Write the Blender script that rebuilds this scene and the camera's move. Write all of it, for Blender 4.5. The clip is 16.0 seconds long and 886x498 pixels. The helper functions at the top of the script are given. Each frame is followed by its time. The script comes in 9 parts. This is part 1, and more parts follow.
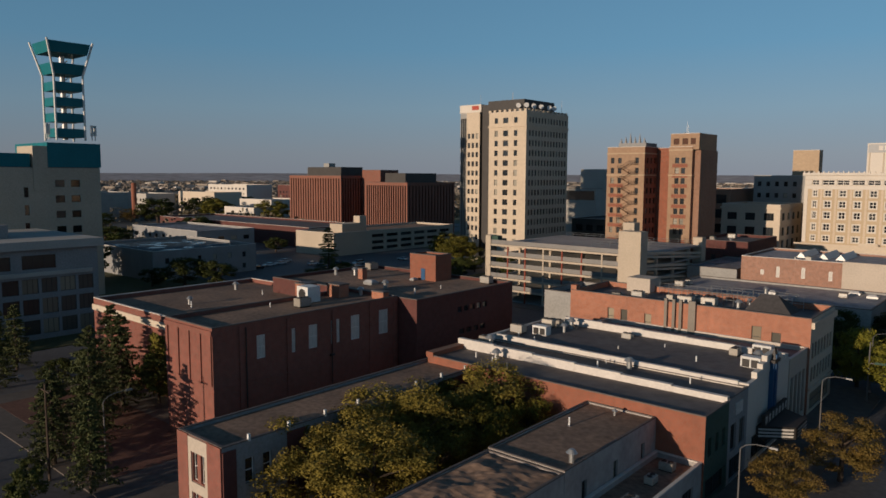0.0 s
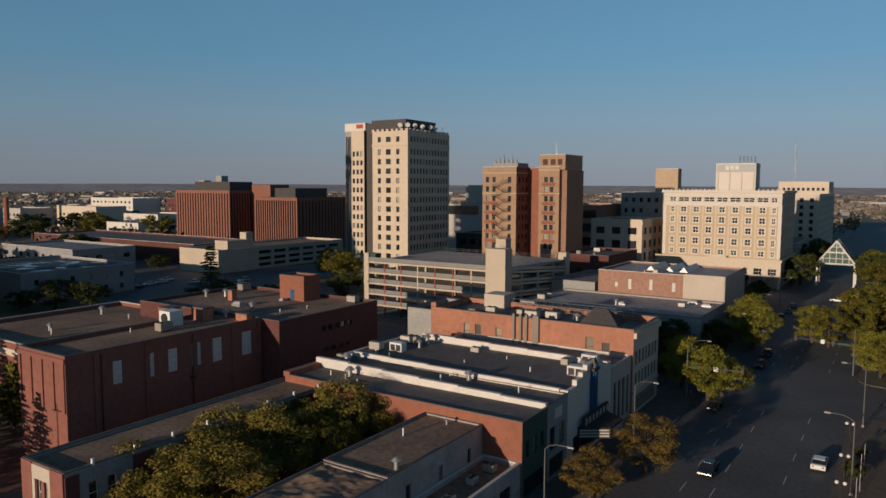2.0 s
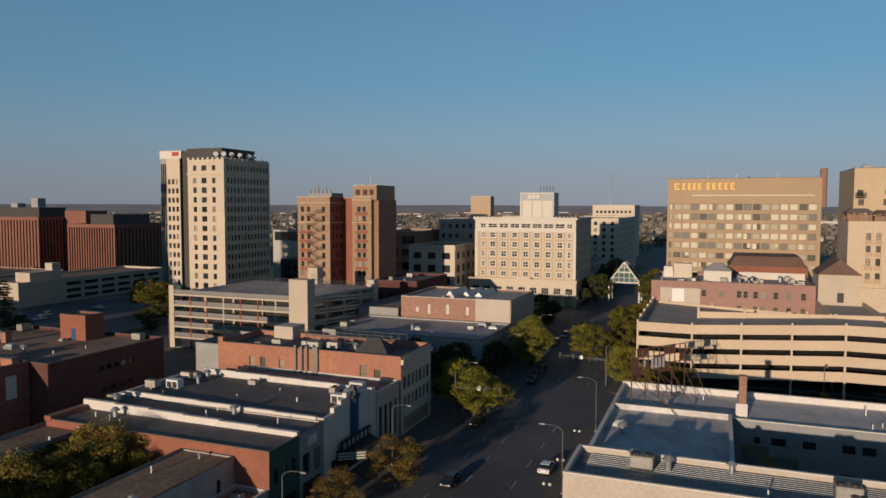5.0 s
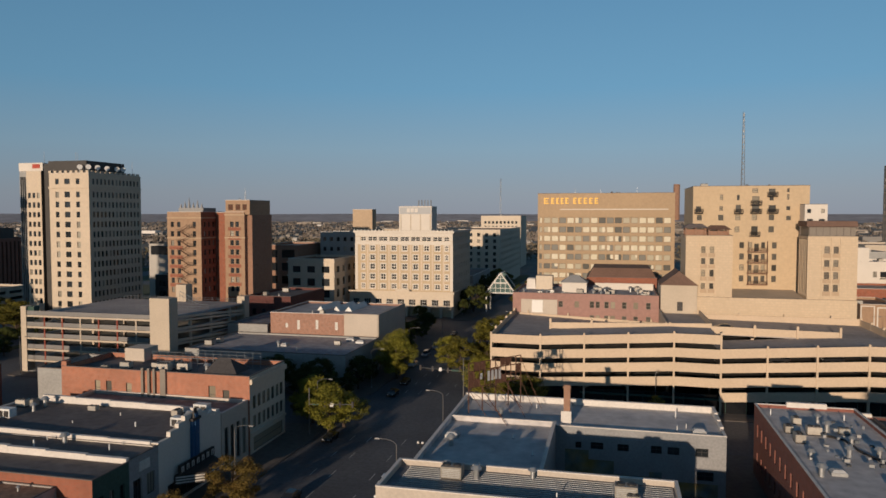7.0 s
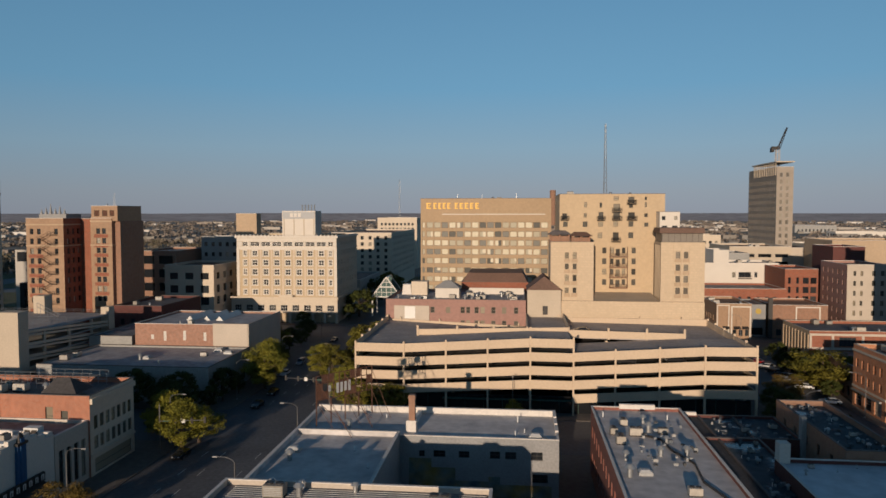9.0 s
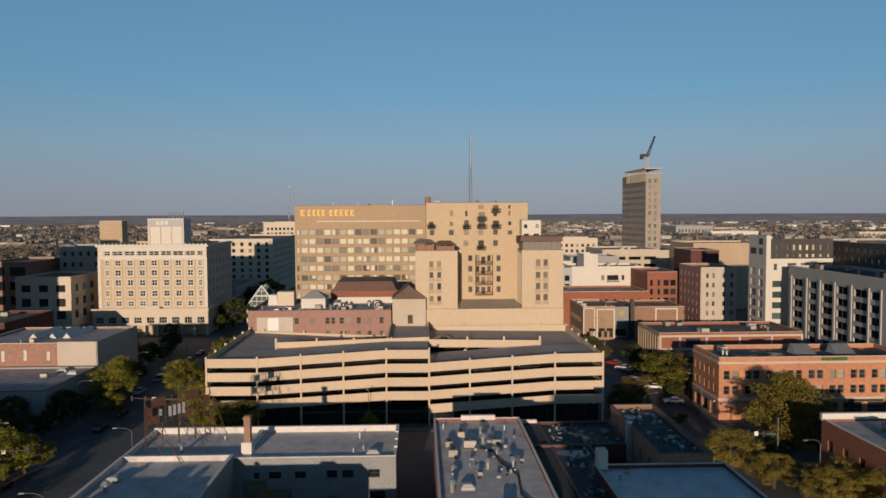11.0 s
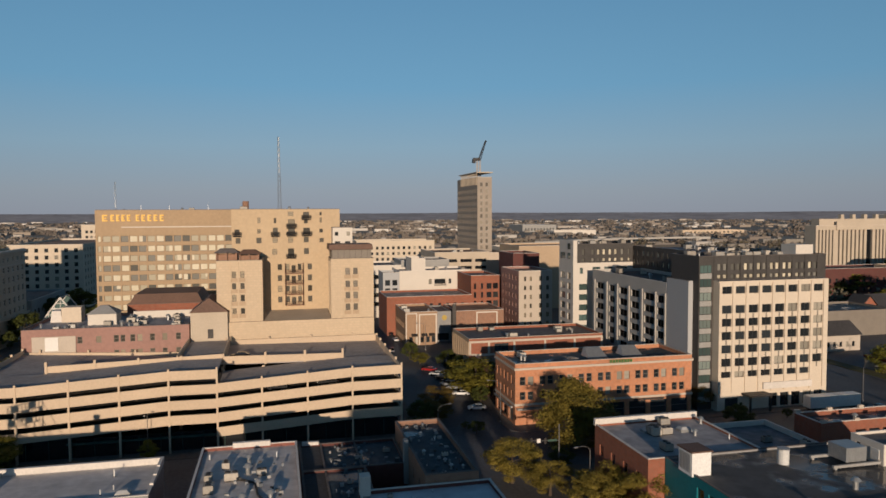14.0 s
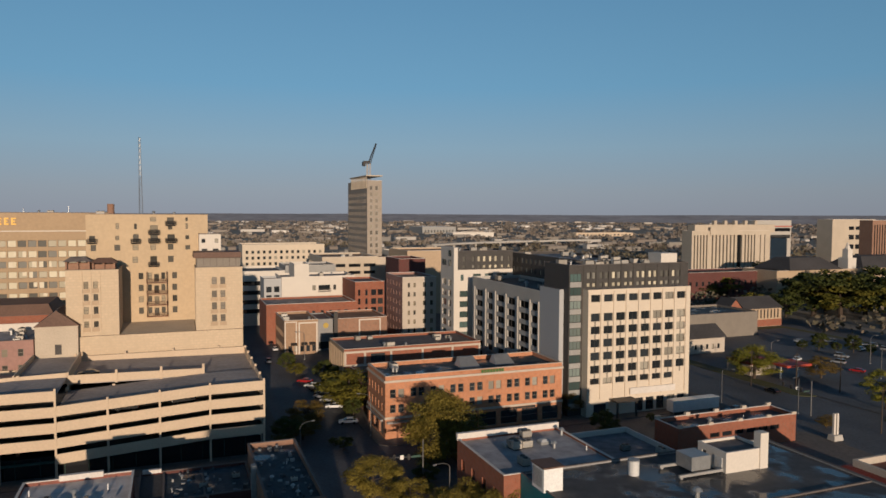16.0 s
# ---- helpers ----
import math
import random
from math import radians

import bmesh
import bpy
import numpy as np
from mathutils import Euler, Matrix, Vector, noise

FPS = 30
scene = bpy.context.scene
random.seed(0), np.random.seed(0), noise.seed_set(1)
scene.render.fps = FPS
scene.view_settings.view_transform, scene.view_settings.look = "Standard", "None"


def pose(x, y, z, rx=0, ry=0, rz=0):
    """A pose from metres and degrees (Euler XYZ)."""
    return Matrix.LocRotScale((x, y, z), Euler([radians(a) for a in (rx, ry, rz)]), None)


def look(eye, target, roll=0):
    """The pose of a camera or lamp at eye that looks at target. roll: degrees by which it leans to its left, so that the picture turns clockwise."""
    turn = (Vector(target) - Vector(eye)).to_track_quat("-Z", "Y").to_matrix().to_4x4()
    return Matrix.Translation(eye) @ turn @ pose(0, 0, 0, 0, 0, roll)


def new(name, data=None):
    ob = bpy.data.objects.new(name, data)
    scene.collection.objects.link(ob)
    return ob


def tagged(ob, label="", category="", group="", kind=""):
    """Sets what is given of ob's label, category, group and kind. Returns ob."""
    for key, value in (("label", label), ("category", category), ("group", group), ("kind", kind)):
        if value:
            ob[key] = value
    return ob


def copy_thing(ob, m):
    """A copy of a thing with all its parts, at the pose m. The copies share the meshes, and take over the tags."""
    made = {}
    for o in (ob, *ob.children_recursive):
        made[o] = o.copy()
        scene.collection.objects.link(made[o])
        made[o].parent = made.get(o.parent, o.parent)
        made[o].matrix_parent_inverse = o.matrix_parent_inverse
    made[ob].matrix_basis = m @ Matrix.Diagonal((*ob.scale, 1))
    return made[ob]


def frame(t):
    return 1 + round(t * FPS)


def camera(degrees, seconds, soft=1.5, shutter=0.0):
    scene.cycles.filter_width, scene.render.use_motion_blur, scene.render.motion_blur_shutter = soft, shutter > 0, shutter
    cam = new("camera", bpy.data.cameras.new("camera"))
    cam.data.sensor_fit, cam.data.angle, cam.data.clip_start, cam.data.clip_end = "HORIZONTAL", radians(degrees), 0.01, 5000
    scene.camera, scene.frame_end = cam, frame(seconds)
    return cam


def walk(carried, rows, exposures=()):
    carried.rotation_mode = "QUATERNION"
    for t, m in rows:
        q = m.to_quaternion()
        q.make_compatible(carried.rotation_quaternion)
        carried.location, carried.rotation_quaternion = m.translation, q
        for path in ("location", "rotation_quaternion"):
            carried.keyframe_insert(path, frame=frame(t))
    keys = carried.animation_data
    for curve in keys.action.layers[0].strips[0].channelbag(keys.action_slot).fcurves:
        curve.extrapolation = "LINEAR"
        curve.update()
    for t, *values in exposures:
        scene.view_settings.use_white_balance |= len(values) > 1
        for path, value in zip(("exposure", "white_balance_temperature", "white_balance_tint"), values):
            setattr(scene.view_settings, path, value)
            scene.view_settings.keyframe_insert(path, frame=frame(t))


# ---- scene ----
cam = camera(64.0, 16.0, soft=1.6)
# seconds, place, then tilt, lean and heading
ROWS = [
    (0.0, -1.93, -6.78, 33.73, 84.12, 0.28, 40.76),
    (0.5, 0.56, -7.13, 34.41, 84.20, 0.28, 38.82),
    (1.0, 3.05, -7.47, 35.09, 84.40, 0.28, 36.89),
    (1.5, 5.56, -7.77, 35.77, 84.72, 0.27, 34.94),
    (2.0, 8.10, -8.01, 36.45, 84.97, 0.26, 32.96),
    (2.5, 10.67, -8.17, 37.12, 85.22, 0.23, 30.94),
    (3.0, 13.28, -8.30, 37.77, 85.45, 0.21, 29.02),
    (3.5, 15.92, -8.47, 38.38, 85.71, 0.20, 27.12),
    (4.0, 18.58, -8.69, 38.96, 85.92, 0.18, 25.21),
    (5.0, 23.94, -9.25, 40.07, 86.53, 0.12, 21.20),
    (6.0, 29.29, -9.78, 41.16, 87.08, 0.04, 17.18),
    (6.5, 31.93, -9.96, 41.70, 87.23, 0.01, 15.25),
    (7.0, 34.54, -10.04, 42.27, 87.20, -0.02, 13.41),
    (7.5, 37.14, -10.02, 42.85, 87.17, -0.03, 11.60),
    (8.0, 39.73, -9.92, 43.45, 87.15, -0.04, 9.73),
    (8.5, 42.33, -9.78, 44.05, 87.10, -0.05, 7.92),
    (9.0, 44.95, -9.60, 44.65, 87.10, -0.07, 6.10),
    (10.0, 50.20, -9.13, 45.81, 87.17, -0.16, 2.20),
    (11.0, 55.39, -8.44, 46.87, 87.17, -0.28, -1.78),
    (11.5, 57.93, -8.00, 47.35, 87.11, -0.33, -3.70),
    (12.0, 60.41, -7.49, 47.79, 87.08, -0.36, -5.54),
    (12.5, 62.82, -6.93, 48.19, 87.06, -0.37, -7.28),
    (13.0, 65.17, -6.36, 48.57, 87.05, -0.35, -9.19),
    (13.5, 67.44, -5.81, 48.93, 87.01, -0.30, -11.16),
    (14.0, 69.65, -5.30, 49.30, 86.99, -0.24, -13.15),
    (14.5, 71.80, -4.82, 49.69, 87.03, -0.14, -15.09),
    (15.0, 73.89, -4.36, 50.11, 86.99, -0.02, -17.03),
    (15.5, 75.95, -3.92, 50.55, 87.00, 0.11, -19.00),
    (16.0, 78.01, -3.50, 51.01, 87.07, 0.25, -20.98),
]
walk(cam, [(t, pose(x, y, z, rx, 0, rz) @ pose(0, 0, 0, 0, 0, lean)) for t, x, y, z, rx, lean, rz in ROWS],
     exposures=[(0.0, -0.22, 5350, 13), (4.0, -0.14, 5350, 13), (16.0, -0.09, 5350, 13)])

# ---- light: a low evening sun behind the camera, clear sky ----
SUN_EL, SKY_EL, SUN_AZ = 8.0, 9.0, 188.0
world = bpy.data.worlds.new("evening_sky")
scene.world = world
world.use_nodes = True
wn = world.node_tree
sky = wn.nodes.new("ShaderNodeTexSky")
sky.sky_type = "NISHITA"
sky.sun_disc = False
sky.sun_elevation, sky.sun_rotation = radians(SKY_EL), radians(SUN_AZ)
sky.altitude, sky.air_density, sky.dust_density, sky.ozone_density = 350, 1.0, 1.0, 1.8
haze = wn.nodes.new("ShaderNodeHueSaturation")
haze.inputs["Saturation"].default_value = 0.82
wn.links.new(sky.outputs["Color"], haze.inputs["Color"])
# evening haze lies along the horizon and thins out upwards; the sky is deepest a quarter turn away from the sun
where, height, veil, mixed = (wn.nodes.new(n) for n in ("ShaderNodeTexCoord", "ShaderNodeSeparateXYZ", "ShaderNodeValToRGB", "ShaderNodeMix"))
wn.links.new(where.outputs["Generated"], height.inputs[0])
wn.links.new(height.outputs["Z"], veil.inputs["Fac"])
stops = veil.color_ramp.elements
stops[0].position, stops[0].color = 0.0, (0.45, 0.44, 0.415, 0.95)
stops[1].position, stops[1].color = 1.0, (0.022, 0.055, 0.098, 0.95)
for at, c in ((0.03, (0.46, 0.475, 0.445, 0.94)), (0.09, (0.40, 0.53, 0.545, 0.93)), (0.17, (0.265, 0.495, 0.60, 0.92)), (0.30, (0.205, 0.41, 0.535, 0.91)), (0.45, (0.11, 0.24, 0.35, 0.9)), (0.65, (0.045, 0.105, 0.17, 0.93))):
    k = stops.new(at)
    k.color = c
off_sun, squared, deepen, veil_bright = (wn.nodes.new(n) for n in ("ShaderNodeVectorMath", "ShaderNodeMath", "ShaderNodeMapRange", "ShaderNodeVectorMath"))
off_sun.operation, squared.operation, veil_bright.operation = "DOT_PRODUCT", "POWER", "SCALE"
off_sun.inputs[1].default_value = (math.sin(radians(SUN_AZ)), math.cos(radians(SUN_AZ)), 0)
wn.links.new(where.outputs["Generated"], off_sun.inputs[0])
square = wn.nodes.new("ShaderNodeMath")
square.operation = "ABSOLUTE"
wn.links.new(off_sun.outputs["Value"], square.inputs[0])
wn.links.new(square.outputs[0], squared.inputs[0])
squared.inputs[1].default_value = 2.0
deepen.inputs["To Min"].default_value, deepen.inputs["To Max"].default_value = 9.0 * 0.72, 9.0 * 1.03
wn.links.new(squared.outputs[0], deepen.inputs["Value"])
wn.links.new(deepen.outputs["Result"], veil_bright.inputs["Scale"])
wn.links.new(veil.outputs["Color"], veil_bright.inputs[0])
mixed.data_type = "RGBA"
wn.links.new(veil.outputs["Alpha"], mixed.inputs["Factor"])
wn.links.new(haze.outputs["Color"], mixed.inputs["A"])
wn.links.new(veil_bright.outputs[0], mixed.inputs["B"])
wn.links.new(mixed.outputs["Result"], wn.nodes["Background"].inputs["Color"])
wn.nodes["Background"].inputs["Strength"].default_value = 0.08
sun_data = bpy.data.lights.new("sun", "SUN")
sun_data.energy, sun_data.angle, sun_data.color = 4.8, radians(0.6), (1.0, 0.72, 0.43)
sun = new("sun", sun_data)
to_sun = Vector((math.sin(radians(SUN_AZ)) * math.cos(radians(SUN_EL)), math.cos(radians(SUN_AZ)) * math.cos(radians(SUN_EL)), math.sin(radians(SUN_EL))))
sun.matrix_world = look(to_sun * 300, (0, 0, 0))


# ---- materials ----
def material(name, colour, rough=0.85, metal=0.0, vary=0.25, grain=3.0, stain=0.12, bump=0.15, colour2=None, spec=0.3, per_object=0.0):
    """Base colour broken up by stains some metres wide and a grain of some centimetres, with fine relief."""
    m = bpy.data.materials.new(name)
    m.use_nodes = True
    nt = m.node_tree
    b = nt.nodes["Principled BSDF"]
    b.inputs["Roughness"].default_value, b.inputs["Metallic"].default_value = rough, metal
    b.inputs["Specular IOR Level"].default_value = spec
    co = nt.nodes.new("ShaderNodeTexCoord")
    big, fine = nt.nodes.new("ShaderNodeTexNoise"), nt.nodes.new("ShaderNodeTexNoise")
    big.inputs["Scale"].default_value, big.inputs["Detail"].default_value = stain, 5
    fine.inputs["Scale"].default_value, fine.inputs["Detail"].default_value = grain, 4
    for n in (big, fine):
        nt.links.new(co.outputs["Object"], n.inputs["Vector"])
    ramp = nt.nodes.new("ShaderNodeMapRange")
    ramp.inputs["From Min"].default_value, ramp.inputs["From Max"].default_value = 0.3, 0.7
    nt.links.new(big.outputs["Fac"], ramp.inputs["Value"])
    c2 = colour2 or tuple(c * (1 - vary) for c in colour)
    mix = nt.nodes.new("ShaderNodeMix")
    mix.data_type = "RGBA"
    mix.inputs["A"].default_value, mix.inputs["B"].default_value = (*colour, 1), (*c2, 1)
    nt.links.new(ramp.outputs["Result"], mix.inputs["Factor"])
    hsv = nt.nodes.new("ShaderNodeHueSaturation")
    mr = nt.nodes.new("ShaderNodeMapRange")
    mr.inputs["To Min"].default_value, mr.inputs["To Max"].default_value = 1 - vary, 1 + vary
    mr.inputs["From Min"].default_value, mr.inputs["From Max"].default_value = 0.25, 0.75
    nt.links.new(fine.outputs["Fac"], mr.inputs["Value"])
    last = mr.outputs["Result"]
    if per_object:
        oi = nt.nodes.new("ShaderNodeObjectInfo")
        m2 = nt.nodes.new("ShaderNodeMapRange")
        m2.inputs["To Min"].default_value, m2.inputs["To Max"].default_value = 1 - per_object, 1 + per_object
        nt.links.new(oi.outputs["Random"], m2.inputs["Value"])
        mul = nt.nodes.new("ShaderNodeMath")
        mul.operation = "MULTIPLY"
        nt.links.new(last, mul.inputs[0])
        nt.links.new(m2.outputs["Result"], mul.inputs[1])
        last = mul.outputs[0]
    nt.links.new(last, hsv.inputs["Value"])
    nt.links.new(mix.outputs["Result"], hsv.inputs["Color"])
    nt.links.new(hsv.outputs["Color"], b.inputs["Base Color"])
    if bump:
        bp = nt.nodes.new("ShaderNodeBump")
        bp.inputs["Strength"].default_value, bp.inputs["Distance"].default_value = bump, 0.05
        nt.links.new(fine.outputs["Fac"], bp.inputs["Height"])
        nt.links.new(bp.outputs["Normal"], b.inputs["Normal"])
    return m


def masonry(name, colour, mortar, vary=0.3, length=0.22, course=0.075, stain=0.08):
    """Courses of bricks or blocks at true size on any upright face, with wide weather stains."""
    m = material(name, colour, 0.9, vary=vary, grain=1.2, stain=stain, bump=0.1)
    nt = m.node_tree
    b = nt.nodes["Principled BSDF"]
    old = b.inputs["Base Color"].links[0].from_socket
    co = nt.nodes.new("ShaderNodeTexCoord")
    sep, add, comb = nt.nodes.new("ShaderNodeSeparateXYZ"), nt.nodes.new("ShaderNodeMath"), nt.nodes.new("ShaderNodeCombineXYZ")
    nt.links.new(co.outputs["Object"], sep.inputs[0])
    nt.links.new(sep.outputs["X"], add.inputs[0])
    nt.links.new(sep.outputs["Y"], add.inputs[1])
    nt.links.new(add.outputs[0], comb.inputs["X"])
    nt.links.new(sep.outputs["Z"], comb.inputs["Y"])
    br = nt.nodes.new("ShaderNodeTexBrick")
    br.inputs["Scale"].default_value = 1.0
    br.inputs["Brick Width"].default_value, br.inputs["Row Height"].default_value = length, course
    br.inputs["Mortar Size"].default_value = course * 0.12
    br.inputs["Mortar"].default_value = (*mortar, 1)
    nt.links.new(comb.outputs[0], br.inputs["Vector"])
    dark = nt.nodes.new("ShaderNodeHueSaturation")
    dark.inputs["Value"].default_value = 1.0
    nt.links.new(old, dark.inputs["Color"])
    nt.links.new(old, br.inputs["Color1"])
    nt.links.new(dark.outputs["Color"], br.inputs["Color2"])
    nt.links.new(br.outputs["Color"], b.inputs["Base Color"])
    return m


def glass_material(name, dark, pale, share, rough=0.06):
    """Window panes: dark glass, and a share of them with pale blinds drawn behind."""
    m = bpy.data.materials.new(name)
    m.use_nodes = True
    nt = m.node_tree
    b = nt.nodes["Principled BSDF"]
    b.inputs["Roughness"].default_value, b.inputs["Specular IOR Level"].default_value = rough, 0.7
    oi = nt.nodes.new("ShaderNodeObjectInfo")
    ramp = nt.nodes.new("ShaderNodeValToRGB")
    ramp.color_ramp.interpolation = "CONSTANT"
    e = ramp.color_ramp.elements
    e[0].position, e[0].color = 0.0, (*dark, 1)
    e[1].position, e[1].color = 1 - share, (*pale, 1)
    k = e.new((1 - share) * 0.5)
    k.color = (*[c * 1.8 for c in dark], 1)
    k = e.new(1 - share * 0.45)
    k.color = (*[c * 0.7 for c in pale], 1)
    nt.links.new(oi.outputs["Random"], ramp.inputs["Fac"])
    nt.links.new(ramp.outputs["Color"], b.inputs["Base Color"])
    return m


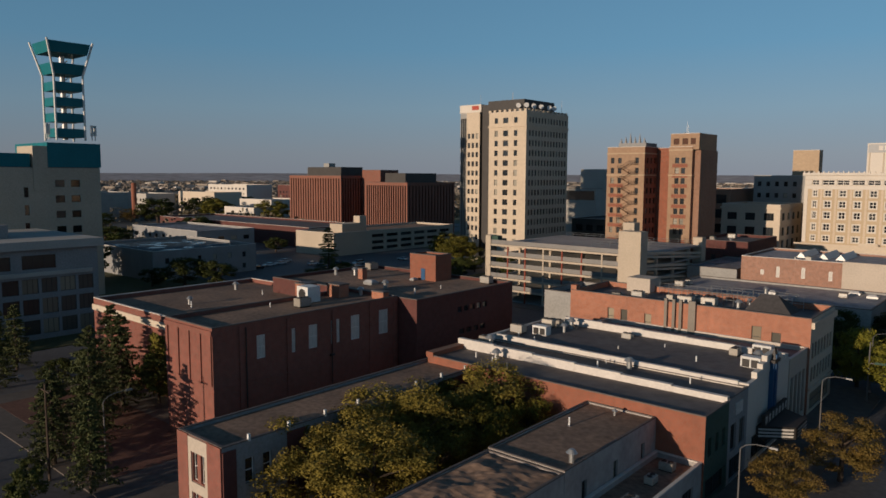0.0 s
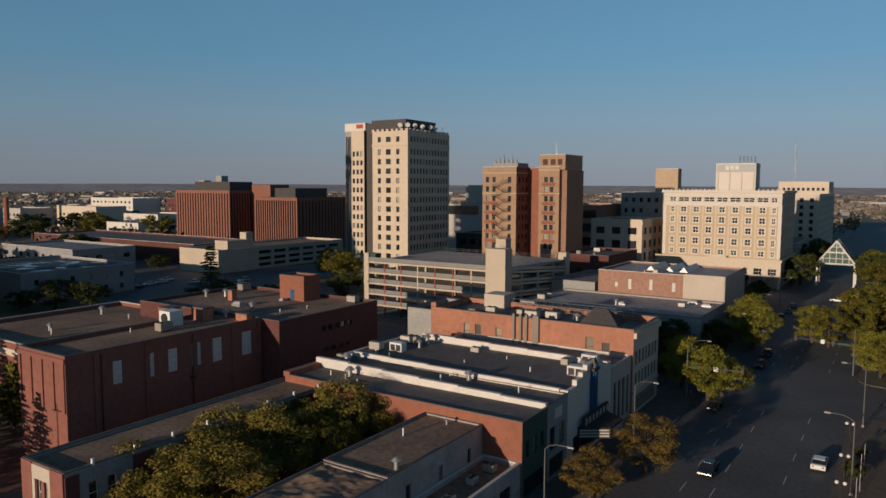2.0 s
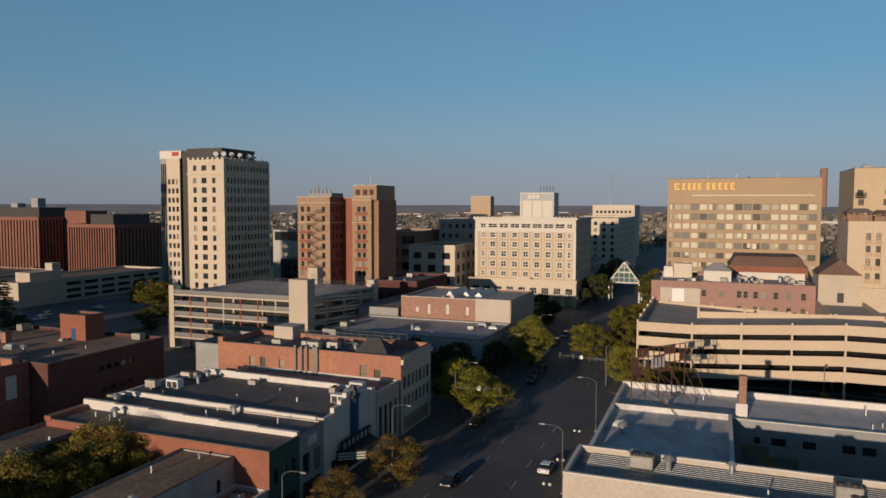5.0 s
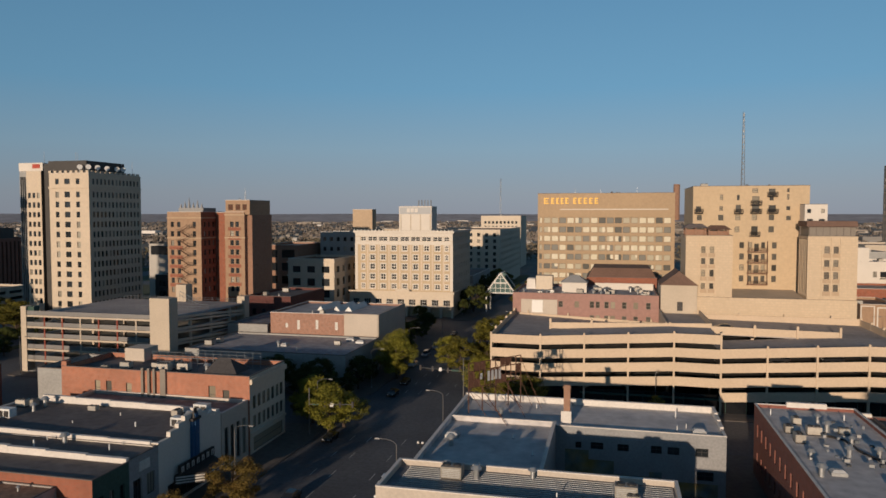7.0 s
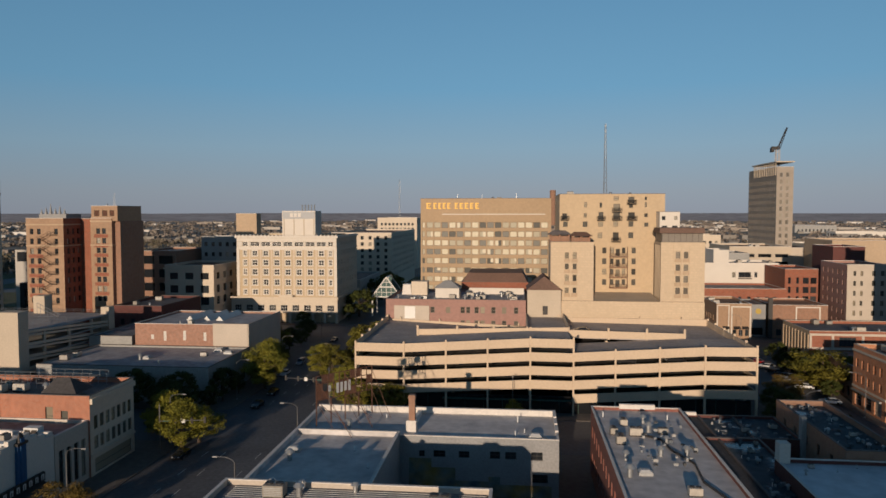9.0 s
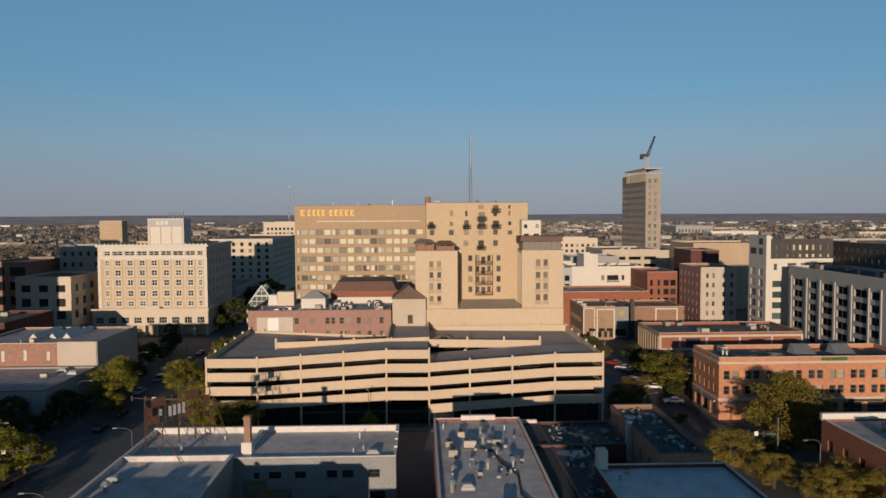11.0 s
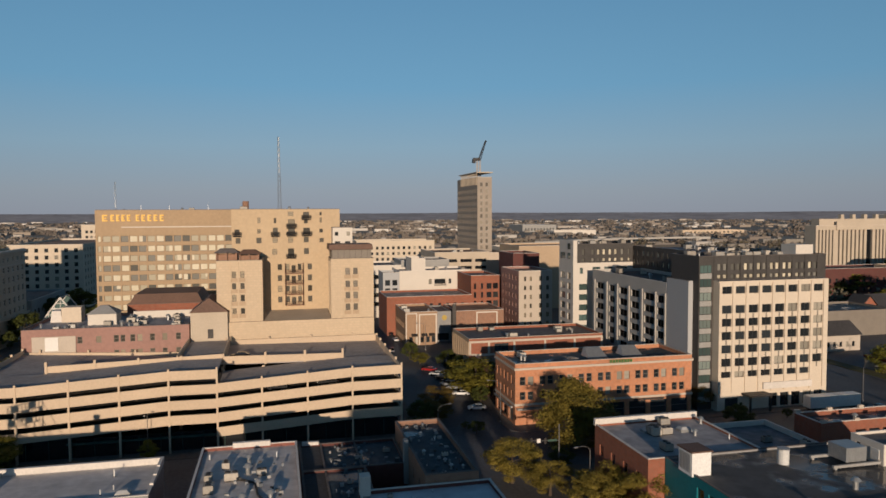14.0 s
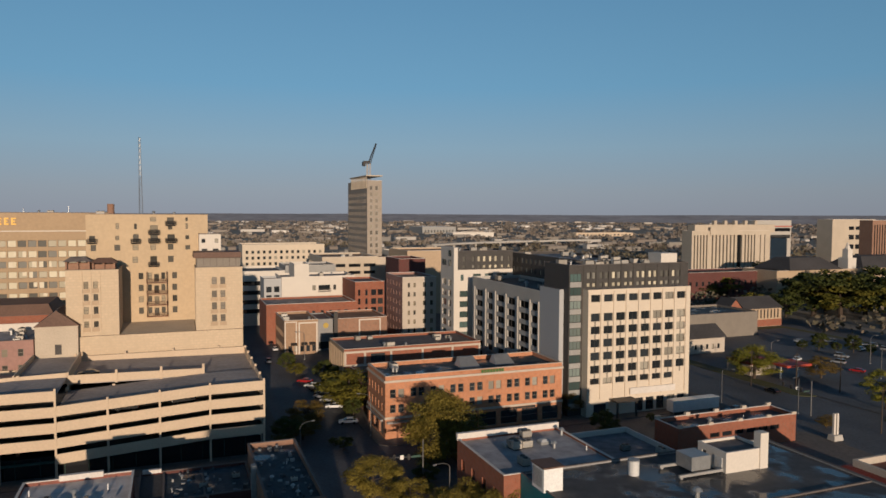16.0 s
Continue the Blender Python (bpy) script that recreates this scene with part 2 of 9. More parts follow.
M = {
    "brick_red": masonry("red_brick", (0.25, 0.085, 0.06), (0.19, 0.12, 0.095), 0.22),
    "brick_maroon": masonry("maroon_brick", (0.13, 0.045, 0.038), (0.10, 0.06, 0.05), 0.22),
    "brick_orange": masonry("orange_brick", (0.40, 0.155, 0.085), (0.35, 0.22, 0.16), 0.25),
    "brick_rust": masonry("rust_brick", (0.30, 0.10, 0.055), (0.22, 0.13, 0.09), 0.2),
    "brick_brown": masonry("brown_brick", (0.30, 0.165, 0.105), (0.26, 0.18, 0.13), 0.2),
    "brick_pink": masonry("pink_painted_brick", (0.35, 0.205, 0.165), (0.30, 0.18, 0.15), 0.15),
    "brick_tan": masonry("tan_brick", (0.47, 0.345, 0.225), (0.40, 0.31, 0.21), 0.14),
    "brick_cream": masonry("cream_brick", (0.60, 0.49, 0.36), (0.52, 0.44, 0.34), 0.12),
    "stone_cream": masonry("cream_stone", (0.60, 0.50, 0.38), (0.55, 0.48, 0.38), 0.1, 1.2, 0.6),
    "brick_umber": masonry("tan_brown_brick", (0.36, 0.235, 0.145), (0.30, 0.21, 0.14), 0.18),
    "brick_buff": masonry("buff_brick", (0.50, 0.39, 0.25), (0.45, 0.36, 0.25), 0.1),
    "brick_honey": masonry("honey_brick", (0.41, 0.295, 0.18), (0.36, 0.27, 0.17), 0.12),
    "brick_apricot": masonry("apricot_brick", (0.50, 0.212, 0.10), (0.42, 0.24, 0.15), 0.25),
    "brick_sand": masonry("sand_brick", (0.53, 0.40, 0.25), (0.46, 0.36, 0.24), 0.1),
    "stone_sand": masonry("sand_stone", (0.56, 0.44, 0.30), (0.50, 0.40, 0.28), 0.09, 1.4, 0.7),
    "taupe": material("taupe_panel", (0.22, 0.19, 0.155), 0.6, vary=0.12, stain=0.4),
    "panel_mesh": material("grey_mesh_panel", (0.22, 0.21, 0.20), 0.6, 0.3, vary=0.1, stain=0.3),
    "whitewash": material("worn_whitewash", (0.42, 0.39, 0.36), 0.9, vary=0.14, grain=1.5, stain=0.3, colour2=(0.30, 0.27, 0.25)),
    "blind": material("pale_blind", (0.64, 0.58, 0.45), 0.8, vary=0.08, bump=0),
    "concrete": material("beige_concrete", (0.50, 0.42, 0.32), 0.9, vary=0.12, stain=0.15),
    "brick_russet": masonry("russet_brick", (0.26, 0.105, 0.07), (0.20, 0.12, 0.09), 0.2),
    "roof_tan": material("tan_gravel_roof", (0.34, 0.245, 0.175), 0.95, vary=0.2, grain=1.5, stain=0.2),
    "metal_tan": material("weathered_tan_metal", (0.40, 0.36, 0.30), 0.55, vary=0.15, grain=4, stain=1.2, per_object=0.35),
    "concrete_warm": material("warm_beige_concrete", (0.56, 0.44, 0.31), 0.9, vary=0.08, stain=0.15),
    "brick_faded": masonry("faded_pink_brick", (0.34, 0.18, 0.12), (0.32, 0.22, 0.17), 0.3),
    "concrete_brown": material("brown_grey_concrete", (0.34, 0.29, 0.235), 0.9, vary=0.15, stain=0.2),
    "concrete_grey": material("grey_concrete", (0.33, 0.32, 0.30), 0.9, vary=0.15, stain=0.2),
    "concrete_pale": material("pale_concrete", (0.44, 0.41, 0.365), 0.85, vary=0.1, stain=0.2),
    "stucco_cream": material("cream_stucco", (0.62, 0.53, 0.415), 0.85, vary=0.08, stain=0.2),
    "garage_floor": material("shade_dark_oily_garage_floor", (0.12, 0.11, 0.10), 0.85, vary=0.3, grain=1.0, stain=0.15),
    "stucco_white": material("white_stucco", (0.62, 0.565, 0.49), 0.85, vary=0.06, stain=0.2),
    "stucco_beige": material("beige_stucco", (0.50, 0.43, 0.35), 0.9, vary=0.1, stain=0.25),
    "stucco_grey": material("grey_painted_wall", (0.29, 0.285, 0.28), 0.9, vary=0.16, stain=0.25),
    "panel_dark": material("charcoal_panel", (0.066, 0.060, 0.055), 0.6, vary=0.2, stain=0.3),
    "panel_grey": material("grey_panel", (0.40, 0.40, 0.40), 0.7, vary=0.06, stain=0.1),
    "teal": material("teal_panel", (0.015, 0.16, 0.19), 0.5, vary=0.12, stain=0.3),
    "green_paint": material("green_painted_brick", (0.05, 0.09, 0.07), 0.8, vary=0.2),
    "blue_paint": material("blue_enamel", (0.03, 0.09, 0.20), 0.5, vary=0.15),
    "roof_gravel": material("gravel_roof", (0.30, 0.20, 0.135), 0.95, vary=0.34, grain=1.6, stain=0.13, colour2=(0.165, 0.112, 0.08), bump=0.4),
    "roof_dark": material("tarred_roof", (0.14, 0.12, 0.112), 0.7, vary=0.3, grain=0.8, stain=0.15, bump=0.2),
    "roof_bright": material("bright_white_membrane", (0.62, 0.61, 0.62), 0.6, vary=0.15, grain=0.6, stain=0.2, colour2=(0.5, 0.49, 0.5), bump=0.05),
    "roof_white": material("white_membrane_roof", (0.37, 0.35, 0.35), 0.7, vary=0.26, grain=0.6, stain=0.2, colour2=(0.26, 0.245, 0.25), bump=0.05),
    "roof_pale": material("chalky_white_membrane_roof", (0.60, 0.56, 0.53), 0.75, vary=0.18, grain=0.7, stain=0.22, colour2=(0.42, 0.39, 0.375), bump=0.08),
    "roof_grey": material("grey_membrane_roof", (0.215, 0.207, 0.215), 0.62, vary=0.34, grain=0.6, stain=0.16, colour2=(0.14, 0.136, 0.148)),
    "roof_blue": material("wet_blue_grey_roof", (0.05, 0.07, 0.083), 0.45, vary=0.35, grain=0.7, stain=0.2, colour2=(0.04, 0.055, 0.066)),
    "roof_wet": material("wet_black_roof", (0.04, 0.041, 0.044), 0.34, vary=0.35, grain=0.5, stain=0.14, colour2=(0.075, 0.07, 0.068), bump=0.05, spec=0.5),
    "roof_slate": material("dark_shingle_roof", (0.07, 0.065, 0.065), 0.9, vary=0.25, grain=2.0),
    "roof_brown": material("brown_copper_roof", (0.15, 0.09, 0.065), 0.7, vary=0.2),
    "coping": material("white_coping", (0.64, 0.59, 0.53), 0.7, vary=0.1, stain=0.6),
    "coping_dark": material("dark_coping", (0.13, 0.11, 0.10), 0.7, vary=0.2, stain=0.6),
    "metal": material("galvanised_metal", (0.42, 0.42, 0.41), 0.45, 0.7, vary=0.15, grain=4, stain=1.0),
    "metal_white": material("white_enamelled_metal", (0.70, 0.69, 0.66), 0.5, vary=0.12, grain=4, stain=1.2, per_object=0.15),
    "lamp_grey": material("grey_lamp_steel", (0.17, 0.165, 0.16), 0.5, 0.3, vary=0.12, grain=4, stain=1.0),
    "metal_dark": material("dark_painted_metal", (0.05, 0.045, 0.042), 0.55, 0.3, vary=0.25, grain=4, stain=1.0),
    "rust": material("rusty_steel", (0.13, 0.065, 0.042), 0.85, 0.2, vary=0.35, grain=6, stain=2.0),
    "column_red": material("dull_red_paint", (0.24, 0.06, 0.035), 0.7, vary=0.2, grain=4, stain=1.0),
    "red_paint": material("red_painted_steel", (0.42, 0.07, 0.04), 0.6, vary=0.2, grain=4, stain=1.0),
    "asphalt": material("asphalt", (0.112, 0.11, 0.113), 0.72, vary=0.26, grain=1.5, stain=0.08, colour2=(0.076, 0.074, 0.077), bump=0.2),
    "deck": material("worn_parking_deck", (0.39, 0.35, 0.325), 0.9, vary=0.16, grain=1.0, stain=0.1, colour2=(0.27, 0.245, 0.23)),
    "paving": material("concrete_paving", (0.14, 0.12, 0.103), 0.9, vary=0.2, grain=1.0, stain=0.12, colour2=(0.115, 0.10, 0.087)),
    "brick_paving": material("brick_paving", (0.17, 0.09, 0.065), 0.9, vary=0.25, grain=2.0, stain=0.2),
    "lane": material("worn_road_paint", (0.55, 0.53, 0.48), 0.8, vary=0.25, grain=3, stain=0.8),
    "grass": material("dry_lawn", (0.075, 0.085, 0.03), 0.95, vary=0.35, grain=1.5, stain=0.1, colour2=(0.10, 0.085, 0.04)),
    # paled and greyed: the haze of distance is in this base colour
    "land": material("hazed_far_plain", (0.205, 0.182, 0.152), 0.95, vary=0.3, grain=0.02, stain=0.004, colour2=(0.165, 0.155, 0.13), bump=0),
    "glass": glass_material("window_glass", (0.018, 0.021, 0.024), (0.35, 0.32, 0.26), 0.15),
    "glass_blind": glass_material("window_with_blinds", (0.12, 0.115, 0.10), (0.62, 0.56, 0.42), 0.66),
    "glass_soft": glass_material("curtained_glass", (0.06, 0.055, 0.045), (0.33, 0.28, 0.20), 0.4),
    "glass_taupe": glass_material("brown_tinted_glass", (0.13, 0.11, 0.085), (0.3, 0.26, 0.2), 0.3, 0.2),
    "glass_dark": glass_material("dark_glass", (0.010, 0.011, 0.013), (0.05, 0.05, 0.05), 0.1),
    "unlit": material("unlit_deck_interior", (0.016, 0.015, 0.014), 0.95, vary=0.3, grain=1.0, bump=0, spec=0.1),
    "glass_green": glass_material("green_tinted_glass", (0.05, 0.075, 0.07), (0.2, 0.24, 0.22), 0.3),
    "frame_white": material("white_window_frame", (0.72, 0.69, 0.64), 0.6, vary=0.06, bump=0),
    "frame_bold": material("thick_white_window_frame", (0.72, 0.68, 0.61), 0.6, vary=0.06, bump=0),
    "frame_dark": material("dark_window_frame", (0.04, 0.038, 0.036), 0.6, vary=0.1, bump=0),
    "board": material("boarded_white_window", (0.58, 0.55, 0.50), 0.8, vary=0.15, grain=5, stain=1.5),
    "gold": material("gold_letters", (0.80, 0.47, 0.06), 0.45, 0.0, vary=0.1),
    "tyre": material("rubber", (0.02, 0.02, 0.02), 0.8, vary=0.1, bump=0),
    "bark": material("bark", (0.075, 0.055, 0.04), 0.95, vary=0.3, grain=6),
}


def puddles(m, dry, wet, size, share):
    """Standing water: smooth patches some metres wide on a rough roof."""
    nt = m.node_tree
    co, patch, cut = (nt.nodes.new(n) for n in ("ShaderNodeTexCoord", "ShaderNodeTexNoise", "ShaderNodeMapRange"))
    patch.inputs["Scale"].default_value, patch.inputs["Detail"].default_value = 1 / size, 3
    cut.inputs["From Min"].default_value, cut.inputs["From Max"].default_value = share - 0.04, share + 0.05
    cut.inputs["To Min"].default_value, cut.inputs["To Max"].default_value = wet, dry
    nt.links.new(co.outputs["Object"], patch.inputs["Vector"])
    nt.links.new(patch.outputs["Fac"], cut.inputs["Value"])
    nt.links.new(cut.outputs["Result"], nt.nodes["Principled BSDF"].inputs["Roughness"])


puddles(M["roof_wet"], 0.75, 0.12, 7.0, 0.45)
puddles(M["roof_blue"], 0.8, 0.2, 5.0, 0.44)
puddles(M["roof_grey"], 0.8, 0.3, 4.0, 0.38)


def leaf_material(name, a, b):
    m = material(name, a, 0.7, vary=0.35, grain=1.1, stain=0.45, colour2=b, bump=0, per_object=0.18)
    pb = m.node_tree.nodes["Principled BSDF"]
    pb.inputs["Specular IOR Level"].default_value = 0.15
    return m


LEAF = {
    "olive": leaf_material("yellowing_leaves", (0.15, 0.125, 0.014), (0.065, 0.066, 0.010)),
    "gold": leaf_material("golden_olive_leaves", (0.24, 0.18, 0.028), (0.12, 0.10, 0.018)),
    "green": leaf_material("green_leaves", (0.065, 0.072, 0.014), (0.034, 0.042, 0.010)),
    "lime": leaf_material("bright_yellow_green_leaves", (0.22, 0.195, 0.020), (0.11, 0.115, 0.014)),
    "brown": leaf_material("browning_leaves", (0.165, 0.105, 0.024), (0.095, 0.072, 0.016)),
    "pine": leaf_material("pine_needles", (0.075, 0.085, 0.028), (0.05, 0.058, 0.02)),
}


# ---- building blocks ----
def box(bm, x0, x1, y0, y1, z0, z1, mat=0, taper=0.0):
    k = taper
    vs = [bm.verts.new(c) for c in ((x0, y0, z0), (x1, y0, z0), (x1, y1, z0), (x0, y1, z0),
                                    (x0 + k, y0 + k, z1), (x1 - k, y0 + k, z1), (x1 - k, y1 - k, z1), (x0 + k, y1 - k, z1))]
    for q in ((3, 2, 1, 0), (4, 5, 6, 7), (0, 1, 5, 4), (1, 2, 6, 5), (2, 3, 7, 6), (3, 0, 4, 7)):
        bm.faces.new([vs[i] for i in q]).material_index = mat
    return vs


def prism(bm, ring, z0, z1, mat=0):
    """An upright prism over a ring of (x, y)."""
    lo, hi = [bm.verts.new((x, y, z0)) for x, y in ring], [bm.verts.new((x, y, z1)) for x, y in ring]
    n = len(ring)
    for i in range(n):
        bm.faces.new((lo[i], lo[(i + 1) % n], hi[(i + 1) % n], hi[i])).material_index = mat
    bm.faces.new(hi).material_index = mat
    bm.faces.new(lo[::-1]).material_index = mat


def tube(bm, a, b, r0, r1=None, n=6, mat=0):
    """A round bar from a to b, tapering from r0 to r1."""
    a, b = Vector(a), Vector(b)
    r1 = r0 if r1 is None else r1
    d = (b - a).normalized()
    s = d.cross(Vector((0, 0, 1)) if abs(d.z) < 0.9 else Vector((1, 0, 0))).normalized()
    u = s.cross(d)
    lo, hi = [], []
    for i in range(n):
        w = 2 * math.pi * i / n
        o = s * math.cos(w) + u * math.sin(w)
        lo.append(bm.verts.new(a + o * r0))
        hi.append(bm.verts.new(b + o * r1))
    for i in range(n):
        bm.faces.new((lo[i], lo[(i + 1) % n], hi[(i + 1) % n], hi[i])).material_index = mat
    bm.faces.new(hi).material_index = mat
    bm.faces.new(lo[::-1]).material_index = mat


def mesh_of(name, bm, mats):
    bmesh.ops.recalc_face_normals(bm, faces=bm.faces)
    me = bpy.data.meshes.new(name)
    bm.to_mesh(me)
    bm.free()
    for m in mats if isinstance(mats, (list, tuple)) else [mats]:
        me.materials.append(M[m] if isinstance(m, str) else m)
    return me


def thing(name, base, label, category, group="", kind=""):
    ob = new(name)
    ob.location = base
    ob.empty_display_size = 0.2
    return tagged(ob, label, category, group, kind)


def hang(ob, parent):
    """Makes ob a part of parent; its own place stays as given in the world."""
    ob.parent = parent
    ob.matrix_parent_inverse = Matrix.Translation(parent.location).inverted()
    return ob


def part(name, bm, mats, parent, label=""):
    ob = new(name, mesh_of(name, bm, mats))
    hang(ob, parent)
    return tagged(ob, label)


def solid(name, bm, mats, label, category, kind="", group=""):
    """A thing or piece of the setting that is one mesh."""
    return tagged(new(name, mesh_of(name, bm, mats)), label, category, group, kind)


def spread(a0, a1, n, w):
    """n openings w wide, evenly spaced from a0 to a1."""
    p = (a1 - a0) / n
    return [(a0 + p * (i + 0.5) - w / 2, a0 + p * (i + 0.5) + w / 2) for i in range(n)]


def storeys(z0, step, n, h):
    return [(z0 + step * i, z0 + step * i + h) for i in range(n)]


def holes(cols, rows):
    return [(a, b, c, d) for a, b in cols for c, d in rows]


SIDE = {"S": ((1, 0), (0, -1)), "N": ((1, 0), (0, 1)), "W": ((0, 1), (-1, 0)), "E": ((0, 1), (1, 0))}


def facade(bm, side, at, a0, a1, z0, z1, openings, depth=0.3, mat=0):
    """An upright wall face with real openings whose reveals go in by depth. a runs along x (S, N) or y (W, E)."""
    (ux, uy), (nx, ny) = SIDE[side]

    def pt(a, z, d=0.0):
        return (ux * a + (at - d * nx) * abs(nx) if nx else a, uy * a + (at - d * ny) * abs(ny) if ny else a, z)

    ca = sorted({a0, a1, *[v for o in openings for v in o[:2]]})
    cz = sorted({z0, z1, *[v for o in openings for v in o[2:]]})
    cache = {}

    def v(a, z):
        k = (a, z)
        if k not in cache:
            cache[k] = bm.verts.new(pt(a, z))
        return cache[k]

    for i in range(len(ca) - 1):
        am = (ca[i] + ca[i + 1]) / 2
        mine = [o for o in openings if o[0] < am < o[1]]
        for j in range(len(cz) - 1):
            zm = (cz[j] + cz[j + 1]) / 2
            if any(o[2] < zm < o[3] for o in mine):
                continue
            bm.faces.new((v(ca[i], cz[j]), v(ca[i + 1], cz[j]), v(ca[i + 1], cz[j + 1]), v(ca[i], cz[j + 1]))).material_index = mat
    for a, b, c, d in openings:
        f = [bm.verts.new(pt(*p)) for p in ((a, c), (b, c), (b, d), (a, d))]
        k = [bm.verts.new(pt(*p, depth)) for p in ((a, c), (b, c), (b, d), (a, d))]
        for i in range(4):
            bm.faces.new((f[i], f[(i + 1) % 4], k[(i + 1) % 4], k[i])).material_index = mat
    bmesh.ops.remove_doubles(bm, verts=bm.verts, dist=0.0005)


PANES = {}


def window_mesh(side, w, h, frame_mat, glass, bars, rail):
    """A window: frame, glazing bars and a pane, about its own middle."""
    key = (side, round(w, 2), round(h, 2), frame_mat, glass, bars, rail)
    if key not in PANES:
        bm = bmesh.new()
        t = 0.16 if frame_mat == "frame_bold" else 0.08
        n = bars + 1
        cols = [(-w / 2 + (w - t) * i / n + t, -w / 2 + (w - t) * (i + 1) / n) for i in range(n)]
        mid = [(-h / 2 + t, -t / 2), (t / 2, h / 2 - t)] if rail else [(-h / 2 + t, h / 2 - t)]
        out = {"S": -0.05, "W": -0.05, "N": 0.05, "E": 0.05}[side]
        facade(bm, side, out, -w / 2, w / 2, -h / 2, h / 2, holes(cols, mid), 0.05)
        for a, b, c, d in holes(cols, mid):
            q = ((a, c), (b, c), (b, d), (a, d))
            bm.faces.new([bm.verts.new((u, 0, v) if side in "SN" else (0, u, v)) for u, v in q]).material_index = 1
        bmesh.ops.remove_doubles(bm, verts=bm.verts, dist=0.0005)
        PANES[key] = mesh_of("window", bm, [frame_mat, glass])
    return PANES[key]


def windows(parent, side, at, openings, frame_mat="frame_dark", glass="glass", bars=0, rail=False, depth=0.25, name="window"):
    (ux, uy), (nx, ny) = SIDE[side]
    for a, b, c, d in openings:
        ob = new(name, window_mesh(side, b - a, d - c, frame_mat, glass, bars, rail))
        m, k = (a + b) / 2, at - depth * (nx + ny)
        ob.location = (m, k, (c + d) / 2) if ny else (k, m, (c + d) / 2)
        hang(ob, parent)


FOOT = []


def building(name, label, category, x0, x1, y0, y1, z1, wall, roof_mat="roof_gravel", z0=0.0, parapet=0.8, cap="coping", cap_w=0.35,
             S=None, E=None, W=None, frame_mat="frame_dark", glass="glass", bars=0, rail=False, depth=0.28, mats=None, group="", roof_drop=None):
    """A flat-roofed building: four walls with openings and windows, roof deck, parapet coping. S, E, W: lists of openings."""
    ob = thing(name, ((x0 + x1) / 2, (y0 + y1) / 2, z0), label, category, group)
    FOOT.append((x0, x1, y0, y1))
    drop = parapet if roof_drop is None else roof_drop
    mats = mats or {}
    for side, at, a0, a1, op in (("S", y0, x0, x1, S), ("E", x1, y0, y1, E), ("W", x0, y0, y1, W), ("N", y1, x0, x1, None)):
        bm = bmesh.new()
        facade(bm, side, at, a0, a1, z0, z1, op or [], depth)
        part("wall", bm, mats.get(side, wall), ob)
        if op:
            windows(ob, side, at, op, frame_mat, glass, bars, rail, depth)
    bm = bmesh.new()
    box(bm, x0 + 0.02, x1 - 0.02, y0 + 0.02, y1 - 0.02, z1 - drop - 0.25, z1 - drop)
    part("roof", bm, roof_mat, ob)
    if parapet:
        bm = bmesh.new()
        ring(bm, x0 - 0.04, x1 + 0.04, y0 - 0.04, y1 + 0.04, cap_w, z1, z1 + 0.12)
        part("coping", bm, cap, ob)
        bm = bmesh.new()
        ring(bm, x0 + 0.01, x1 - 0.01, y0 + 0.01, y1 - 0.01, cap_w - 0.06, z1 - drop, z1 - 0.005)
        part("parapet", bm, mats.get("parapet", wall), ob)
    return ob


def ring(bm, x0, x1, y0, y1, w, z0, z1):
    """A rectangular kerb, its four lengths butted end to end."""
    box(bm, x0, x1, y0, y0 + w, z0, z1)
    box(bm, x0, x1, y1 - w, y1, z0, z1)
    box(bm, x0, x0 + w, y0 + w, y1 - w, z0, z1)
    box(bm, x1 - w, x1, y0 + w, y1 - w, z0, z1)


def band(bm, x0, x1, y0, y1, z0, z1, out=0.15, sides="SE"):
    """A moulding that stands out along the given sides of a block."""
    if "S" in sides:
        box(bm, x0 - out, x1 + out, y0 - out, y0 + 0.05, z0, z1)
    if "E" in sides:
        box(bm, x1 - 0.05, x1 + out, y0 + 0.05, y1, z0, z1)
    if "W" in sides:
        box(bm, x0 - out, x0 + 0.05, y0 + 0.05, y1, z0, z1)


# ---- ground, roads and pavements ----
bm = bmesh.new()
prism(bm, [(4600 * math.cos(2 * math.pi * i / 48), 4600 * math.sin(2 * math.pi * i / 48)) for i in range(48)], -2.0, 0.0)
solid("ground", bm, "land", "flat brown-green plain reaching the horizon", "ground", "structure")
# added rise that lifts the plain's edge, coloured like horizon haze
bm = bmesh.new()
rings = []
for i in range(180):
    w = 2 * math.pi * i / 180
    rise = 43 + 2.5 * math.sin(3 * w + 1) + 1.5 * math.sin(11 * w) + 0.8 * math.sin(29 * w + 2)
    rings.append([bm.verts.new((r * math.cos(w), r * math.sin(w), z)) for r, z in ((4010, 0.05), (4250, rise * 0.45), (4520, rise), (4590, rise * 0.9), (4590, -2))])
for i in range(180):
    for j in range(4):
        bm.faces.new((rings[i][j], rings[i][j + 1], rings[(i + 1) % 180][j + 1], rings[(i + 1) % 180][j]))
bmesh.ops.recalc_face_normals(bm, faces=bm.faces[:])
solid("backdrop", bm, material("haze_grey_rise", (0.36, 0.335, 0.34), 0.95, vary=0.25, grain=0.02, stain=0.004), "low rise added along the horizon in the pale grey of haze", "hills", "structure")

